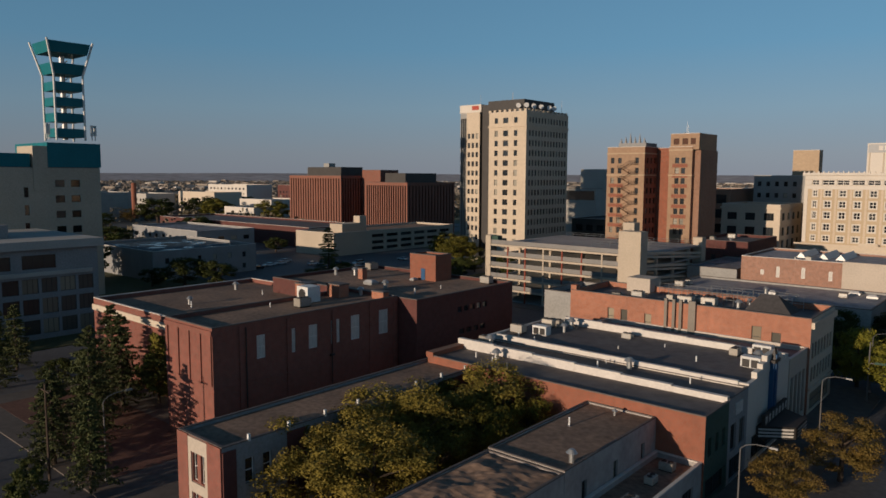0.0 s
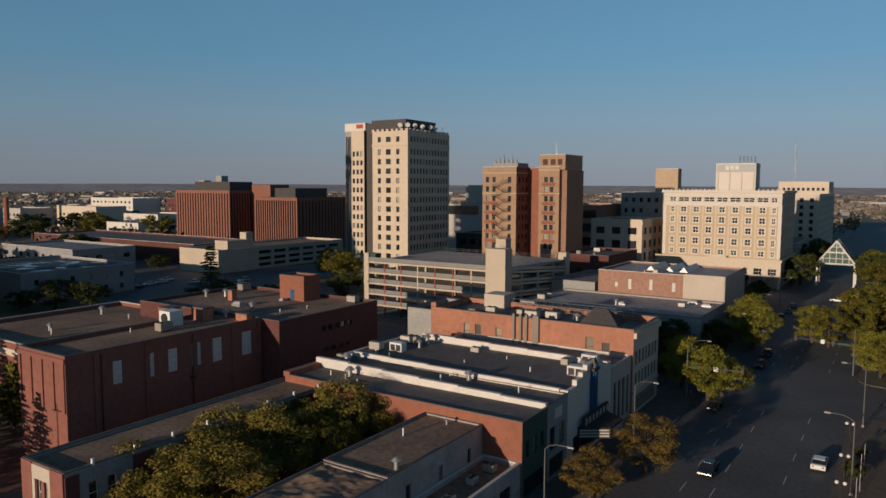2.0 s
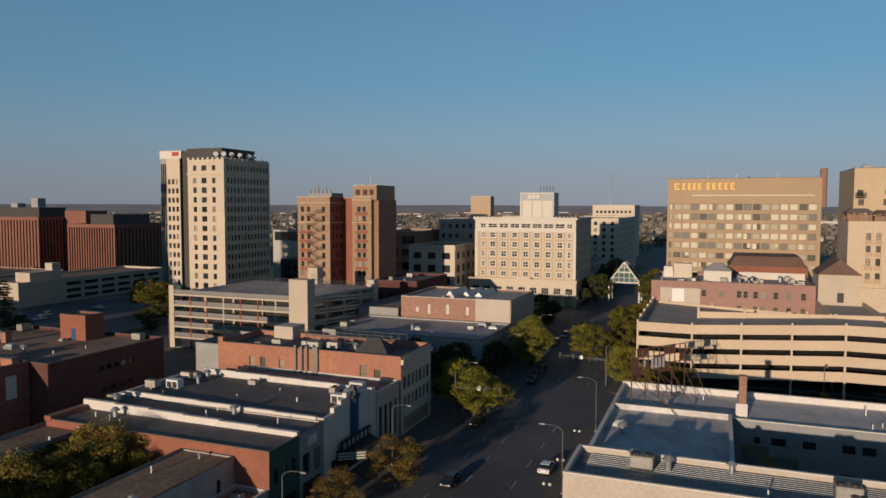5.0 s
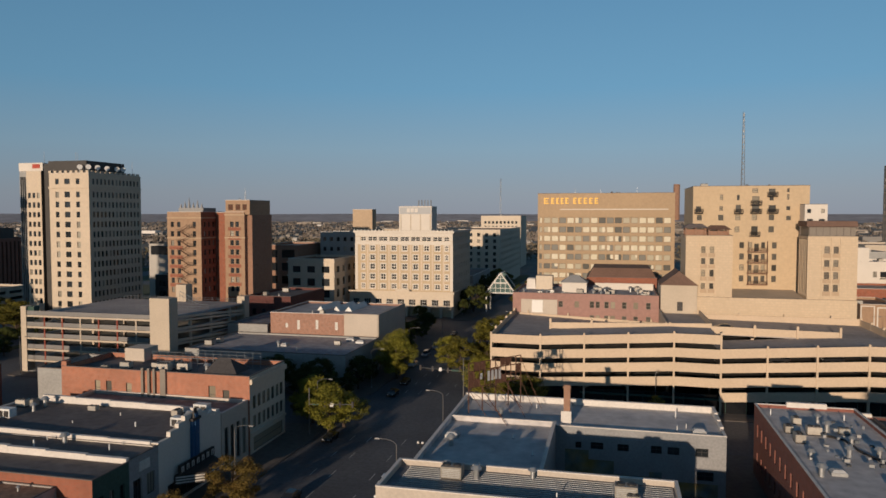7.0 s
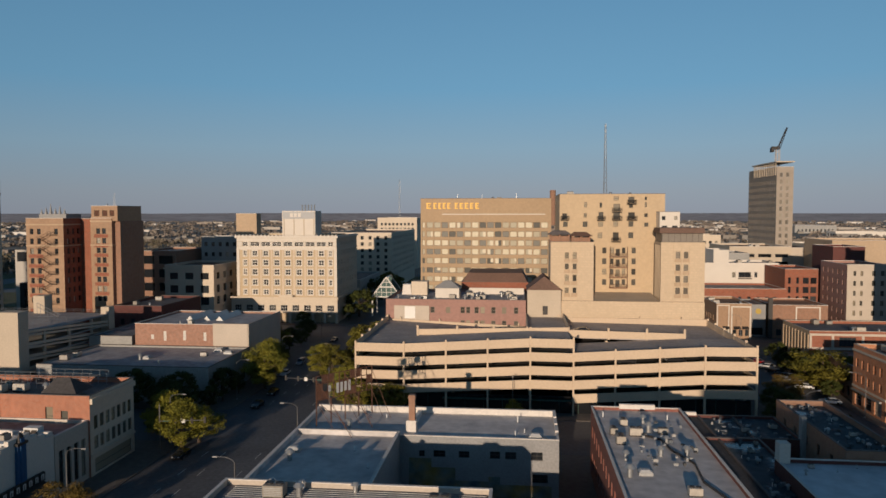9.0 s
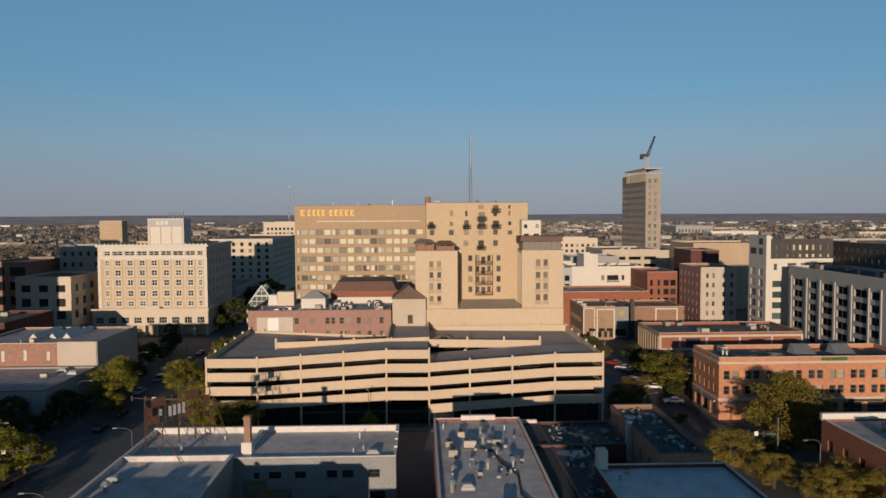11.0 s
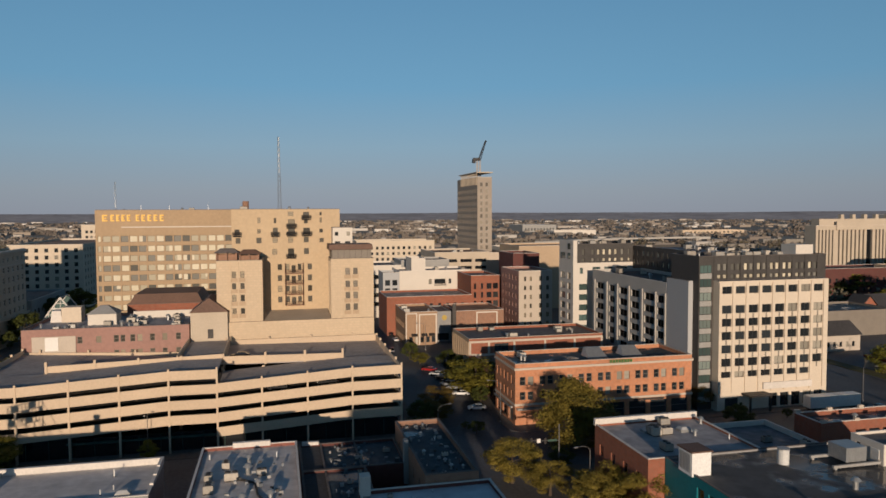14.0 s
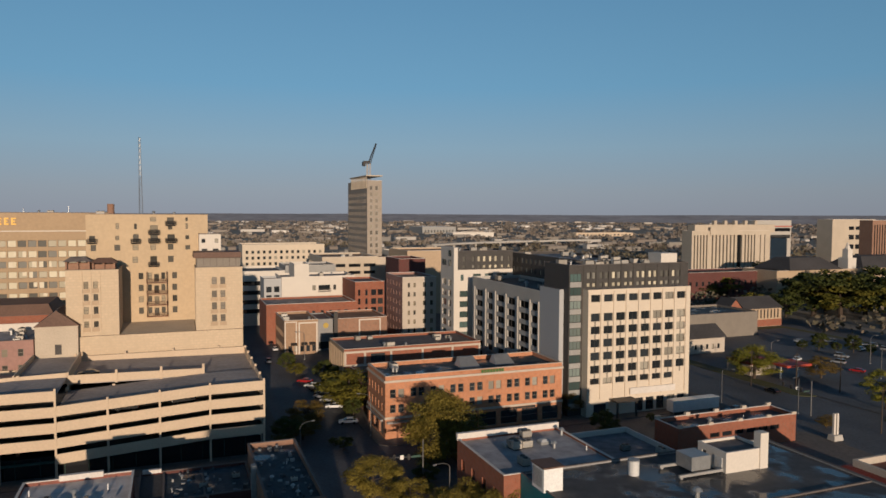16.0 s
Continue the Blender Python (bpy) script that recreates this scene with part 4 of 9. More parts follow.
gh = building("grey_hall", "wide low grey-roofed hall behind street trees", "shop", -70.0, -27.0, 147.5, 172.8, 8.6, "concrete_grey", "roof_white", cap="coping_dark", parapet=0.4,
              E=holes(spread(149, 171, 5, 2.6), [(1.0, 3.4)]))
bh = building("brick_hall", "old brick hall with patched side wall and beige end", "shop", -60.0, -27.8, 174.2, 200.0, 14.4, "brick_faded", "roof_white", parapet=0.5,
              S=[(-55.4, -54.6, 10.2, 11.4), (-51.8, -51.0, 9.8, 12.4), (-46.2, -45.4, 10.0, 12.6), (-40.4, -39.6, 10.0, 12.2)], frame_mat="frame_white", glass="board", depth=0.12)
bm = bmesh.new()
box(bm, -37.6, -27.78, 174.0, 174.22, 8.6, 14.75)
box(bm, -27.82, -27.6, 174.22, 199.9, 0.2, 14.75)
part("painted_end", bm, "stucco_beige", bh, "beige painted end bay")
bm = bmesh.new()
for x in (-50, -45.0, -41.2):
    vs = [bm.verts.new(c) for c in ((x, 184, 13.95), (x + 2.2, 184, 13.95), (x + 1.1, 184, 15.3), (x, 198, 13.95), (x + 2.2, 198, 13.95), (x + 1.1, 198, 15.3))]
    for q in ((0, 1, 2), (5, 4, 3), (1, 4, 5, 2), (0, 2, 5, 3), (0, 3, 4, 1)):
        bm.faces.new([vs[i] for i in q])
part("ridge_skylight", bm, "metal", bh)
b4 = building("brick_block", "dark brick block with rooftop machines", "office building", -84.0, -68.0, 204.0, 232.0, 15.2, "brick_maroon", "roof_dark", cap="coping_dark",
              S=holes(spread(-83, -69, 4, 1.4), [(9, 11)]))
ls = building("low_store", "low pale store beside the garage", "shop", -73.6, -61.0, 174.2, 203.0, 10.8, "concrete_grey", "roof_grey", cap="coping_dark", parapet=0.3)

# ---- the tall cream tower ----
rows_t = storeys(8.6, 3.62, 12, 2.1) + [(53.2, 55.2)]
tw = building("bank_tower", "tall cream brick tower with dishes along its crown", "office tower", -165.0, -148.2, 208.6, 237.4, 57.2, "brick_cream", "roof_dark",
              S=holes([(-162.4, -160.9), (-158.5, -156.2), (-153.6, -152.1)], rows_t), E=holes(spread(210.0, 236.6, 13, 1.15), rows_t), depth=0.3, cap_w=0.6)
bm = bmesh.new()
band(bm, -165.0, -148.2, 208.6, 237.4, 51.7, 52.3, 0.25, "SE")
for k in range(8):
    box(bm, -165.1 + k * 2.26, -164.0 + k * 2.26, 208.5, 209.3, 57.3, 58.1)
for k in range(11):
    box(bm, -148.9, -148.1, 210.4 + k * 2.5, 211.5 + k * 2.5, 57.3, 58.1)
part("crown", bm, "brick_cream", tw)
bm = bmesh.new()
box(bm, -167.0, -150.6, 210.6, 231, 56.0, 61.8)
part("penthouse", bm, "panel_dark", tw, "charcoal machine penthouse")
# east wall in charcoal: the shade of the gap is put into its colour
tw2 = building("tower_annex", "narrow cream slab joined to the tower", "office tower", -181.0, -174.4, 215.0, 236.0, 58.6, "brick_cream", "roof_dark",
               S=holes([(-180.4, -179.2), (-178.4, -177.2), (-176.4, -175.2)], storeys(8.6, 3.62, 12, 2.0)), parapet=0.6, mats={"E": "panel_dark"})
tw3 = building("tower_link", "dark glass link between the tower slabs", "office tower", -174.3, -165.1, 216.4, 236.0, 61.2, "panel_dark", "roof_dark", cap="coping_dark")
tw4 = building("ribbed_tower", "dark ribbed tower with a white top band", "office tower", -185.0, -181.1, 216.0, 240.0, 58.4, "concrete_grey", "roof_dark",
               S=holes(spread(-184.8, -181.3, 4, 0.65), [(3, 56.5)]), glass="glass_dark", depth=0.5)
bm = bmesh.new()
box(bm, -185.8, -175.0, 216.6, 234, 58.7, 61.8)
part("white_band", bm, "stucco_white", tw4)
bm = bmesh.new()
box(bm, -179.6, -176.2, 216.5, 216.6, 59.7, 61.3)
part("sign_plate", bm, "red_paint", tw4, "plain red and white sign plate")

# ---- brown pair of towers ----
rb = storeys(14.9, 3.17, 8, 1.8)
bt = building("brown_tower", "tan and brown brick tower with zigzag fire escape", "apartment tower", -117.7, -104.9, 210.5, 228.0, 42.2, "brick_umber", "roof_dark",
              S=holes([(-116.4, -115.2), (-113.9, -112.7), (-108.0, -106.8)], rb), E=holes(spread(211.5, 227.5, 6, 1.2), rb), frame_mat="frame_dark", parapet=0.8, rail=True, mats={"E": "brick_rust", "N": "brick_rust"})
bt2 = building("brown_tower", "taller brown brick slab with rust middle panel", "apartment tower", -99.8, -92.4, 217.0, 233.0, 42.2, "brick_umber", "roof_dark",
               S=holes([(-97.8, -96.5), (-95.8, -94.5)], rb), E=holes(spread(218, 232.5, 6, 1.1), rb), parapet=0.8, rail=True, mats={"E": "brick_brown"})
bt3 = building("brown_tower_link", "rust brick middle range between brown towers", "apartment tower", -104.8, -99.9, 219.5, 233.0, 42.0, "brick_rust", "roof_dark", parapet=0.5)
for o, x0, x1, y, zs in ((bt, -117.7, -104.9, 210.5, (33.2, 40.0)), (bt2, -99.8, -92.4, 217.0, (33.2, 41.0))):
    for z in zs:
        bm = bmesh.new()
        band(bm, x0, x1, y, y + 16, z, z + 0.4, 0.14, "SE")
        part("string_course", bm, "brick_tan", o)
for z in [12.0] + [a + 1.85 for a, b in rb[:-1]]:
    bm = bmesh.new()
    box(bm, -98.6, -93.8, 216.93, 217.01, z + 0.1, z + 1.2)
    part("rust_panel", bm, "brick_rust", bt2)
    bm = bmesh.new()
    box(bm, -117.0, -112.0, 210.43, 210.51, z + 0.1, z + 1.2)
    part("rust_panel", bm, "brick_rust" if z < 30 else "brick_umber", bt)
ph2 = building("tower_penthouse", "brick penthouse with blank rust panels on the brown tower", "roof house", -99.6, -90.5, 217.3, 232.0, 46.2, "brick_umber", "roof_dark", z0=41.3, parapet=0.3,
               S=[(-98.6, -96.8, 42.9, 44.8), (-95.8, -94.0, 42.9, 44.8), (-93.2, -91.6, 42.9, 44.8)], glass="rust", depth=0.12)
bm = bmesh.new()
box(bm, -92.39, -90.4, 218.6, 233.0, 0.1, 41.25)
part("return_wall", bm, "brick_brown", bt2)
bm = bmesh.new()
box(bm, -115.6, -106.2, 214, 222, 41.3, 43.6)
part("attic", bm, "stucco_grey", bt)
for k, h in enumerate((1.6, 2.2, 3.4, 2.0, 2.8, 1.7)):
    bm = bmesh.new()
    x = -115.0 + k * 1.6
    tube(bm, (x, 214.5, 43.5), (x, 214.5, 43.6 + h), 0.55, 0.04, 5)
    part("pinnacle", bm, "stucco_grey", bt, "small grey pinnacle")
fe = thing("fire_escape", (-110.2, 210.0, 12.0), "dark steel zigzag fire escape on brown brick", "fire escape")
for k in range(8):
    z = 14.7 + k * 3.17
    bm = bmesh.new()
    box(bm, -109.6, -107.0, 209.2, 210.45, z, z + 0.1)
    railing(bm, (-109.6, 209.2), (-107.0, 209.2), z + 0.08, 0.95, 0.6, 0.035)
    part("landing", bm, "metal_dark", fe)
    bm = bmesh.new()
    box(bm, -113.4, -111.8, 209.2, 210.45, z - 1.6, z - 1.5)
    railing(bm, (-113.4, 209.2), (-111.8, 209.2), z - 1.5, 0.95, 0.6, 0.035)
    part("landing", bm, "metal_dark", fe)
    for a, b, o, z2 in ((-109.4, -112.2, 209.3, z - 1.5), (-112.2, -109.4, 209.95, z - 3.1)):
        bm = bmesh.new()
        z1_ = z if a == -109.4 else z - 1.5
        for dz in (0.0, 0.95):
            tube(bm, (a, o, z1_ + dz), (b, o, z2 + dz), 0.1 if dz == 0 else 0.04, n=4)
        part("stair_flight", bm, "rust", fe)

for o in (bt, bt2, bt3, ph2, fe):
    o.location += Vector((5.0, -7.5, 0.9))
# ---- mid blocks behind ----
building("pale_block", "pale concrete block with dark top floor", "office building", -186.0, -166.0, 294.0, 320.0, 28.0, "concrete_pale", "roof_dark", S=holes([(-185, -167)], [(22.6, 27.0)]), glass="glass_dark", cap="coping_dark")
building("pale_block", "pale rooftop machine block", "office building", -178.0, -165.0, 300.0, 315.0, 37.2, "concrete_pale", "roof_dark", z0=27.5)
building("dark_block", "dark glass-fronted mid-rise block", "office building", -160.0, -128.0, 262.0, 290.0, 16.0, "panel_dark", "roof_dark", S=holes(spread(-159, -129, 6, 3.2), storeys(2, 4.4, 3, 2.6)), glass="glass_dark")
mc = building("cream_block", "cream stone mid-rise with arched windows", "office building", -94.6, -74.4, 257.5, 285.0, 24.2, "stone_cream", "roof_gravel",
              S=holes(spread(-94, -75, 3, 3.4), [(8.5, 11.6), (13.2, 16.2), (18.6, 21.2)]), bars=2, E=holes(spread(258.5, 284, 4, 3.0), [(8.5, 11.6), (13.2, 16.2), (18.6, 21.2)]))
bm = bmesh.new()
band(bm, -94.6, -74.4, 257.5, 285.0, 22.6, 23.2, 0.4, "SE")
band(bm, -94.6, -74.4, 257.5, 285.0, 17.0, 17.5, 0.25, "SE")
part("cornice", bm, "stone_cream", mc)
building("dark_block", "dim brown block with large dark windows", "office building", -113.0, -95.5, 268.8, 300.0, 29.2, "brick_brown", "roof_dark", S=holes(spread(-112, -96, 2, 6.0), storeys(7, 5.6, 4, 3.4)), glass="glass_dark")
building("grey_block", "grey stepped block with narrow windows", "office building", -92.5, -71.5, 286.0, 300.0, 34.5, "concrete_grey", "roof_dark", S=holes(spread(-92, -76, 5, 1.4), [(26.0, 27.8), (30.4, 32.2)]))
building("grey_block", "plain tan brick lift tower", "office building", -82.5, -73.0, 300.5, 306.0, 44.5, "brick_tan", "roof_dark")

# ---- cream hotel-like block with the roof sign ----
rh = [(11.4, 13.4), (15.2, 17.6), (19.4, 21.8), (23.3, 25.6), (27.2, 29.4)]
pairs = [(-63.8 + 4.66 * k, -61.7 + 4.66 * k) for k in range(7)]
triples = [(-64.7 + 4.66 * k, -60.8 + 4.66 * k) for k in range(7)]
ch = building("cream_hotel", "cream stone block with white trim and roof sign house", "office building", -70.3, -28.4, 271.0, 307.0, 35.4, "brick_buff", "roof_gravel",
              S=holes(pairs, rh) + holes([(-67.5, -66.2), (-31.6, -30.3)], rh) + holes(triples, [(31.2, 33.0)]) + [(-67.9, -65.7, 31.2, 33.0), (-32.0, -29.9, 31.2, 33.0)],
              E=holes(spread(272, 306, 7, 2.0), rh + [(31.2, 33.0)]), frame_mat="frame_bold", bars=1, rail=True, glass="glass_dark", cap="coping", cap_w=0.8, mats={"E": "stone_cream"})
for a, b, c, d in holes(pairs, rh) + holes([(-67.5, -66.2), (-31.6, -30.3)], rh):
    bm = bmesh.new()
    box(bm, a - 0.34, a, 270.9, 271.01, c - 0.3, d + 0.3)
    box(bm, b, b + 0.34, 270.9, 271.01, c - 0.3, d + 0.3)
    box(bm, a, b, 270.9, 271.01, d, d + 0.3)
    box(bm, a, b, 270.86, 271.01, c - 0.3, c)
    part("window_surround", bm, "stucco_white", ch, "white stone window surround")
bm = bmesh.new()
wall_top = [(-70.3, -68.0)] + [(a[1] + 0.02, b[0] - 0.02) for a, b in zip([(-70, -65.7)] + triples, triples + [(-32.0, 0)])] + [(-29.8, -28.4)]
for x0, x1 in wall_top:
    box(bm, x0, x1, 270.9, 271.01, 31.25, 32.95)
box(bm, -70.3, -28.4, 270.88, 271.01, 33.1, 34.5)
box(bm, -70.3, -28.4, 270.88, 271.01, 30.0, 31.1)
part("frieze", bm, "stucco_white", ch, "white stone top storey")
for z0, z1, o in ((34.6, 35.35, 0.7), (29.75, 30.05, 0.25)):
    bm = bmesh.new()
    band(bm, -70.3, -28.4, 271.0, 307.0, z0, z1, o, "SE")
    part("cornice", bm, "stucco_white", ch, "white stone cornice")
for k in range(28):
    x = -70.9 + k * 1.56
    bm = bmesh.new()
    box(bm, x, x + 0.6, 270.4, 271.0, 35.35, 36.0, 0, 0.12)
    part("crest", bm, "stucco_white", ch)
for k in range(8):
    bm = bmesh.new()
    x = -65.2 + k * 4.66
    box(bm, x, x + 0.7, 270.92, 271.01, 10.9, 29.7)
    part("pilaster", bm, "brick_cream", ch, "flat buff brick pilaster")
bm = bmesh.new()
band(bm, -72.0, -27.6, 268.6, 307.0, 9.9, 10.7, 0.35, "SE")
part("podium_cornice", bm, "stone_cream", ch, "cream stone podium cornice")
bm = bmesh.new()
box(bm, -52.0, -46.0, 268.3, 269.0, 10.7, 11.5, 0, 0.2)
part("pediment", bm, "stone_cream", ch)
bm = bmesh.new()
facade(bm, "S", 268.6, -72.0, -27.6, 4.2, 9.9, holes(spread(-71.6, -28.0, 9, 2.8), [(5.0, 7.4)]), 0.3)
box(bm, -72.0, -27.6, 269.5, 270.95, 4.2, 9.9)
for k in range(10):
    x = -71.9 + k * 4.82
    box(bm, x, x + 0.8, 268.6, 270.9, 0.1, 4.2)
part("podium", bm, "stone_cream", ch, "cream stone podium")
windows(ch, "S", 268.6, holes(spread(-71.6, -28.0, 9, 2.8), [(5.0, 7.4)]), "frame_white", "glass_dark", 2, True, 0.3)
for c in (-70.4, -29.5):
    bm = bmesh.new()
    box(bm, c, c + 1.2, 270.84, 271.0, 10.8, 29.7)
    part("corner_trim", bm, "stucco_white", ch, "white quoins")
rs = thing("roof_sign_house", (-45, 276, 35.4), "white roof house carrying a plain sign panel", "roof house")
bm = bmesh.new()
box(bm, -52.0, -38.0, 274.0, 283.0, 34.6, 45.6)
part("wall", bm, "stucco_white", rs)
bm = bmesh.new()
box(bm, -51.7, -38.3, 273.8, 274.0, 42.4, 45.2)
sg = part("sign_panel", bm, "panel_grey", rs, "grey sign panel")
bm = bmesh.new()
for k in range(3):
    box(bm, -48.6 + k * 1.7, -47.3 + k * 1.7, 273.7, 273.8, 43.1, 44.7)
part("letter_block", bm, "coping", sg, "white letter blocks")
for k in range(4):
    bm = bmesh.new()
    box(bm, -51.4 + k * 4.2, -51.0 + k * 4.2, 273.85, 274.0, 35.5, 42.3)
    part("rib", bm, "concrete", rs)
bm = bmesh.new()
for k in range(5):
    tube(bm, (-44 + k * 1.3, 276, 45.6), (-44 + k * 1.3, 276, 48.2), 0.25)
part("antenna", bm, "metal", rs)
building("tan_block", "tan corniced block along the far street", "office building", -62.0, -27.0, 388.0, 478.0, 33.5, "stone_cream", "roof_gravel", S=holes(spread(-60, -28, 7, 1.8), storeys(8, 3.6, 7, 2.0)), E=holes(spread(390, 476, 16, 2.0), storeys(8, 3.6, 7, 2.0)))
building("white_topped_block", "distant block with a white top storey", "office building", -68.0, -36.0, 552.0, 590.0, 41.0, "stone_cream", "roof_gravel", S=holes(spread(-66, -38, 9, 1.8), storeys(12, 3.8, 7, 2.0)), mats={"parapet": "stucco_white"}, cap="coping", cap_w=1.5)
building("dark_block", "dim low block behind the cream building", "office building", -62.0, -27.5, 310.0, 356.0, 14.0, "concrete_grey", "roof_dark", E=holes(spread(312, 354, 9, 2.6), [(3, 5), (8, 10)]))

# glass gable over the far street
gg = thing("glass_gable", (-12, 296, 0), "glass gabled canopy with a white frame over the street", "canopy")
bm = bmesh.new()
A, B, C = (-18.6, 8.2), (-5.4, 8.2), (-12.0, 16.6)
for y in (292.0, 302.0):
    for p, q in ((A, B), (B, C), (C, A), ((-15.3, 12.4), (-8.7, 12.4))):
        tube(bm, (p[0], y, p[1]), (q[0], y, q[1]), 0.3, n=4)
    for z, w in ((10.2, 5.0), (14.4, 1.7)):
        tube(bm, (-12 - w, y, z), (-12 + w, y, z), 0.12, n=4)
    for k in range(1, 6):
        x = -18.6 + k * 2.2
        tube(bm, (x, y, 8.2), (x, y, 16.6 - abs(x + 12) * 1.27), 0.12, n=4)
    for x in (-18.4, -5.6):
        tube(bm, (x, y, -0.1), (x, y, 8.2), 0.35, n=6)
for x, z in (A, B, C):
    tube(bm, (x, 292, z), (x, 302, z), 0.25, n=4)
part("frame", bm, "frame_white", gg)
for y in (292.3, 301.7):
    bm = bmesh.new()
    bm.faces.new([bm.verts.new((x, y, z)) for x, z in (A, B, C)])
    part("glazing", bm, "glass_green", gg)
gg.scale = (0.96, 1.0, 1.02)

# ---- gold-lettered office block ----
wr = [(38.8, 41.0), (35.2, 37.4), (31.7, 33.9), (28.2, 30.4), (24.6, 26.8), (20.9, 23.0), (17.4, 19.4), (13.8, 16.0)]
bays = [(8.4 + 3.02 * k, 10.95 + 3.02 * k) for k in range(16)]
wf = building("office_block", "tan concrete office block with gold letters and window bands", "office building", 6.0, 57.6, 271.0, 300.0, 50.4, "brick_honey", "roof_gravel",
              S=[(6.7, 7.7, a, b) for a, b in wr] + holes(bays, wr), glass="glass_blind", frame_mat="frame_dark", depth=0.32, cap="coping_dark", parapet=0.6)
rng = random.Random(41)
for a, b, c, d in holes(bays, wr):
    if rng.random() < 0.3:
        bm = bmesh.new()
        w = rng.uniform(0.25, 0.6) * (b - a)
        x0 = a + 0.1 if rng.random() < 0.5 else b - 0.1 - w
        box(bm, x0, x0 + w, 271.28, 271.3, c + 0.1 + (rng.random() < 0.4) * rng.uniform(0.3, 1.0), d - 0.1)
        part("blind", bm, "blind", wf, "half-drawn pale blind")
bm = bmesh.new()
box(bm, 14.7, 55.2, 270.85, 271.0, 44.0, 44.35)
part("ledge", bm, "stucco_white", wf)
for a, b in wr:
    bm = bmesh.new()
    box(bm, 6.4, 57.4, 270.84, 271.0, b + 0.2, b + 1.0)
    part("sill_course", bm, "brick_honey", wf)
bm = bmesh.new()
tube(bm, (58.2, 272.5, 40.0), (58.2, 272.5, 53.0), 1.2, 1.2, 10)
tube(bm, (58.2, 272.5, 53.0), (58.2, 272.5, 53.6), 1.3, 1.1, 10)
solid("chimney_stack", bm, "brick_brown", "round brown brick chimney beside the office block", "chimney")
x = 8.4
for word in ((1.9, 1.3, 1.2, 1.2, 1.3), (1.3, 1.4, 1.4, 1.4, 1.5)):
    for w in word:
        bm = bmesh.new()
        box(bm, x, x + 0.55, 270.7, 270.95, 46.3, 48.7)
        box(bm, x + 0.55, x + w * 0.95, 270.7, 270.95, 48.2, 48.7)
        box(bm, x + 0.55, x + w * 0.95, 270.7, 270.95, 46.3, 46.8)
        box(bm, x + 0.55, x + w * 0.8, 270.7, 270.95, 47.3, 47.7)
        part("letter_bar", bm, "gold", wf, "gold sign letter shape")
        x += w * 1.48
    x += 1.1

# ---- old hotel with towers beyond the garage ----
small = [(57.8, 59.2, 42.8, 44.5), (58.1, 59.4, 40.5, 42.1), (64.2, 65.0, 46.3, 47.8), (64.1, 65.0, 43.3, 44.5), (63.8, 65.2, 40.5, 42.1), (68.7, 69.4, 46.2, 47.7),
         (68.4, 69.8, 42.7, 44.9), (68.3, 69.7, 40.6, 42.1), (68.2, 69.5, 37.2, 38.8), (72.7, 74.2, 48.3, 49.5), (72.7, 74.6, 45.1, 47.3), (72.7, 74.6, 42.8, 44.8),
         (72.7, 74.0, 40.6, 42.2), (72.6, 74.3, 36.4, 38.9), (77.0, 78.7, 47.5, 49.4), (77.2, 78.3, 46.1, 47.1), (77.0, 78.9, 42.8, 44.8), (77.1, 78.5, 40.6, 42.2),
         (77.1, 78.5, 37.2, 38.9), (81.7, 82.3, 48.4, 49.4), (81.7, 82.3, 46.3, 47.8), (81.6, 82.6, 43.4, 44.5), (81.6, 82.8, 40.6, 41.8)]
low = [(a, b, z, z + 1.7) for z in (32.7, 29.5, 26.4, 23.3) for a, b in ((69.6, 70.8), (78.1, 79.3), (72.0, 72.9), (75.3, 76.3))] + [(73.5, 74.7, z, z + 2.1) for z in (31.9, 28.8, 25.8, 22.7)]
oh = building("old_hotel", "tan old hotel slab with small iron balconies", "hotel", 57.0, 87.5, 204.0, 229.0, 50.2, "brick_sand", "roof_gravel", S=small + low, rail=True, parapet=0.5, cap="coping_dark", glass="glass_soft")
building("hotel_corner_house", "white corner house on the hotel's flank", "hotel", 85.0, 90.6, 198.6, 203.9, 44.9, "stucco_white", "roof_dark",
         S=[(85.6, 86.6, 42.6, 43.7), (89.0, 89.9, 42.6, 43.7), (85.6, 87.1, 39.7, 41.0), (88.5, 90.0, 39.7, 41.0)], z0=36.3, cap="coping_dark", parapet=0.3)
for a, b, zz in ((57.8, 59.2, 42.8), (68.4, 69.8, 42.7), (72.7, 74.6, 45.1), (72.7, 74.6, 42.8), (77.0, 78.9, 42.8), (77.0, 78.7, 47.5), (72.6, 74.3, 36.4)):
    bal = thing("balcony", ((a + b) / 2, 203.6, zz), "small dark iron balcony on the tan hotel", "balcony", "hotel balconies")
    bm = bmesh.new()
    box(bm, a - 0.5, b + 0.5, 202.9, 203.98, zz - 0.35, zz - 0.1, 0, 0.15)
    part("slab", bm, "metal_dark", bal)
    bm = bmesh.new()
    railing(bm, (a - 0.5, 202.95), (b + 0.5, 202.95), zz - 0.1, 1.0, 0.28, 0.06)
    part("rail", bm, "metal_dark", bal)
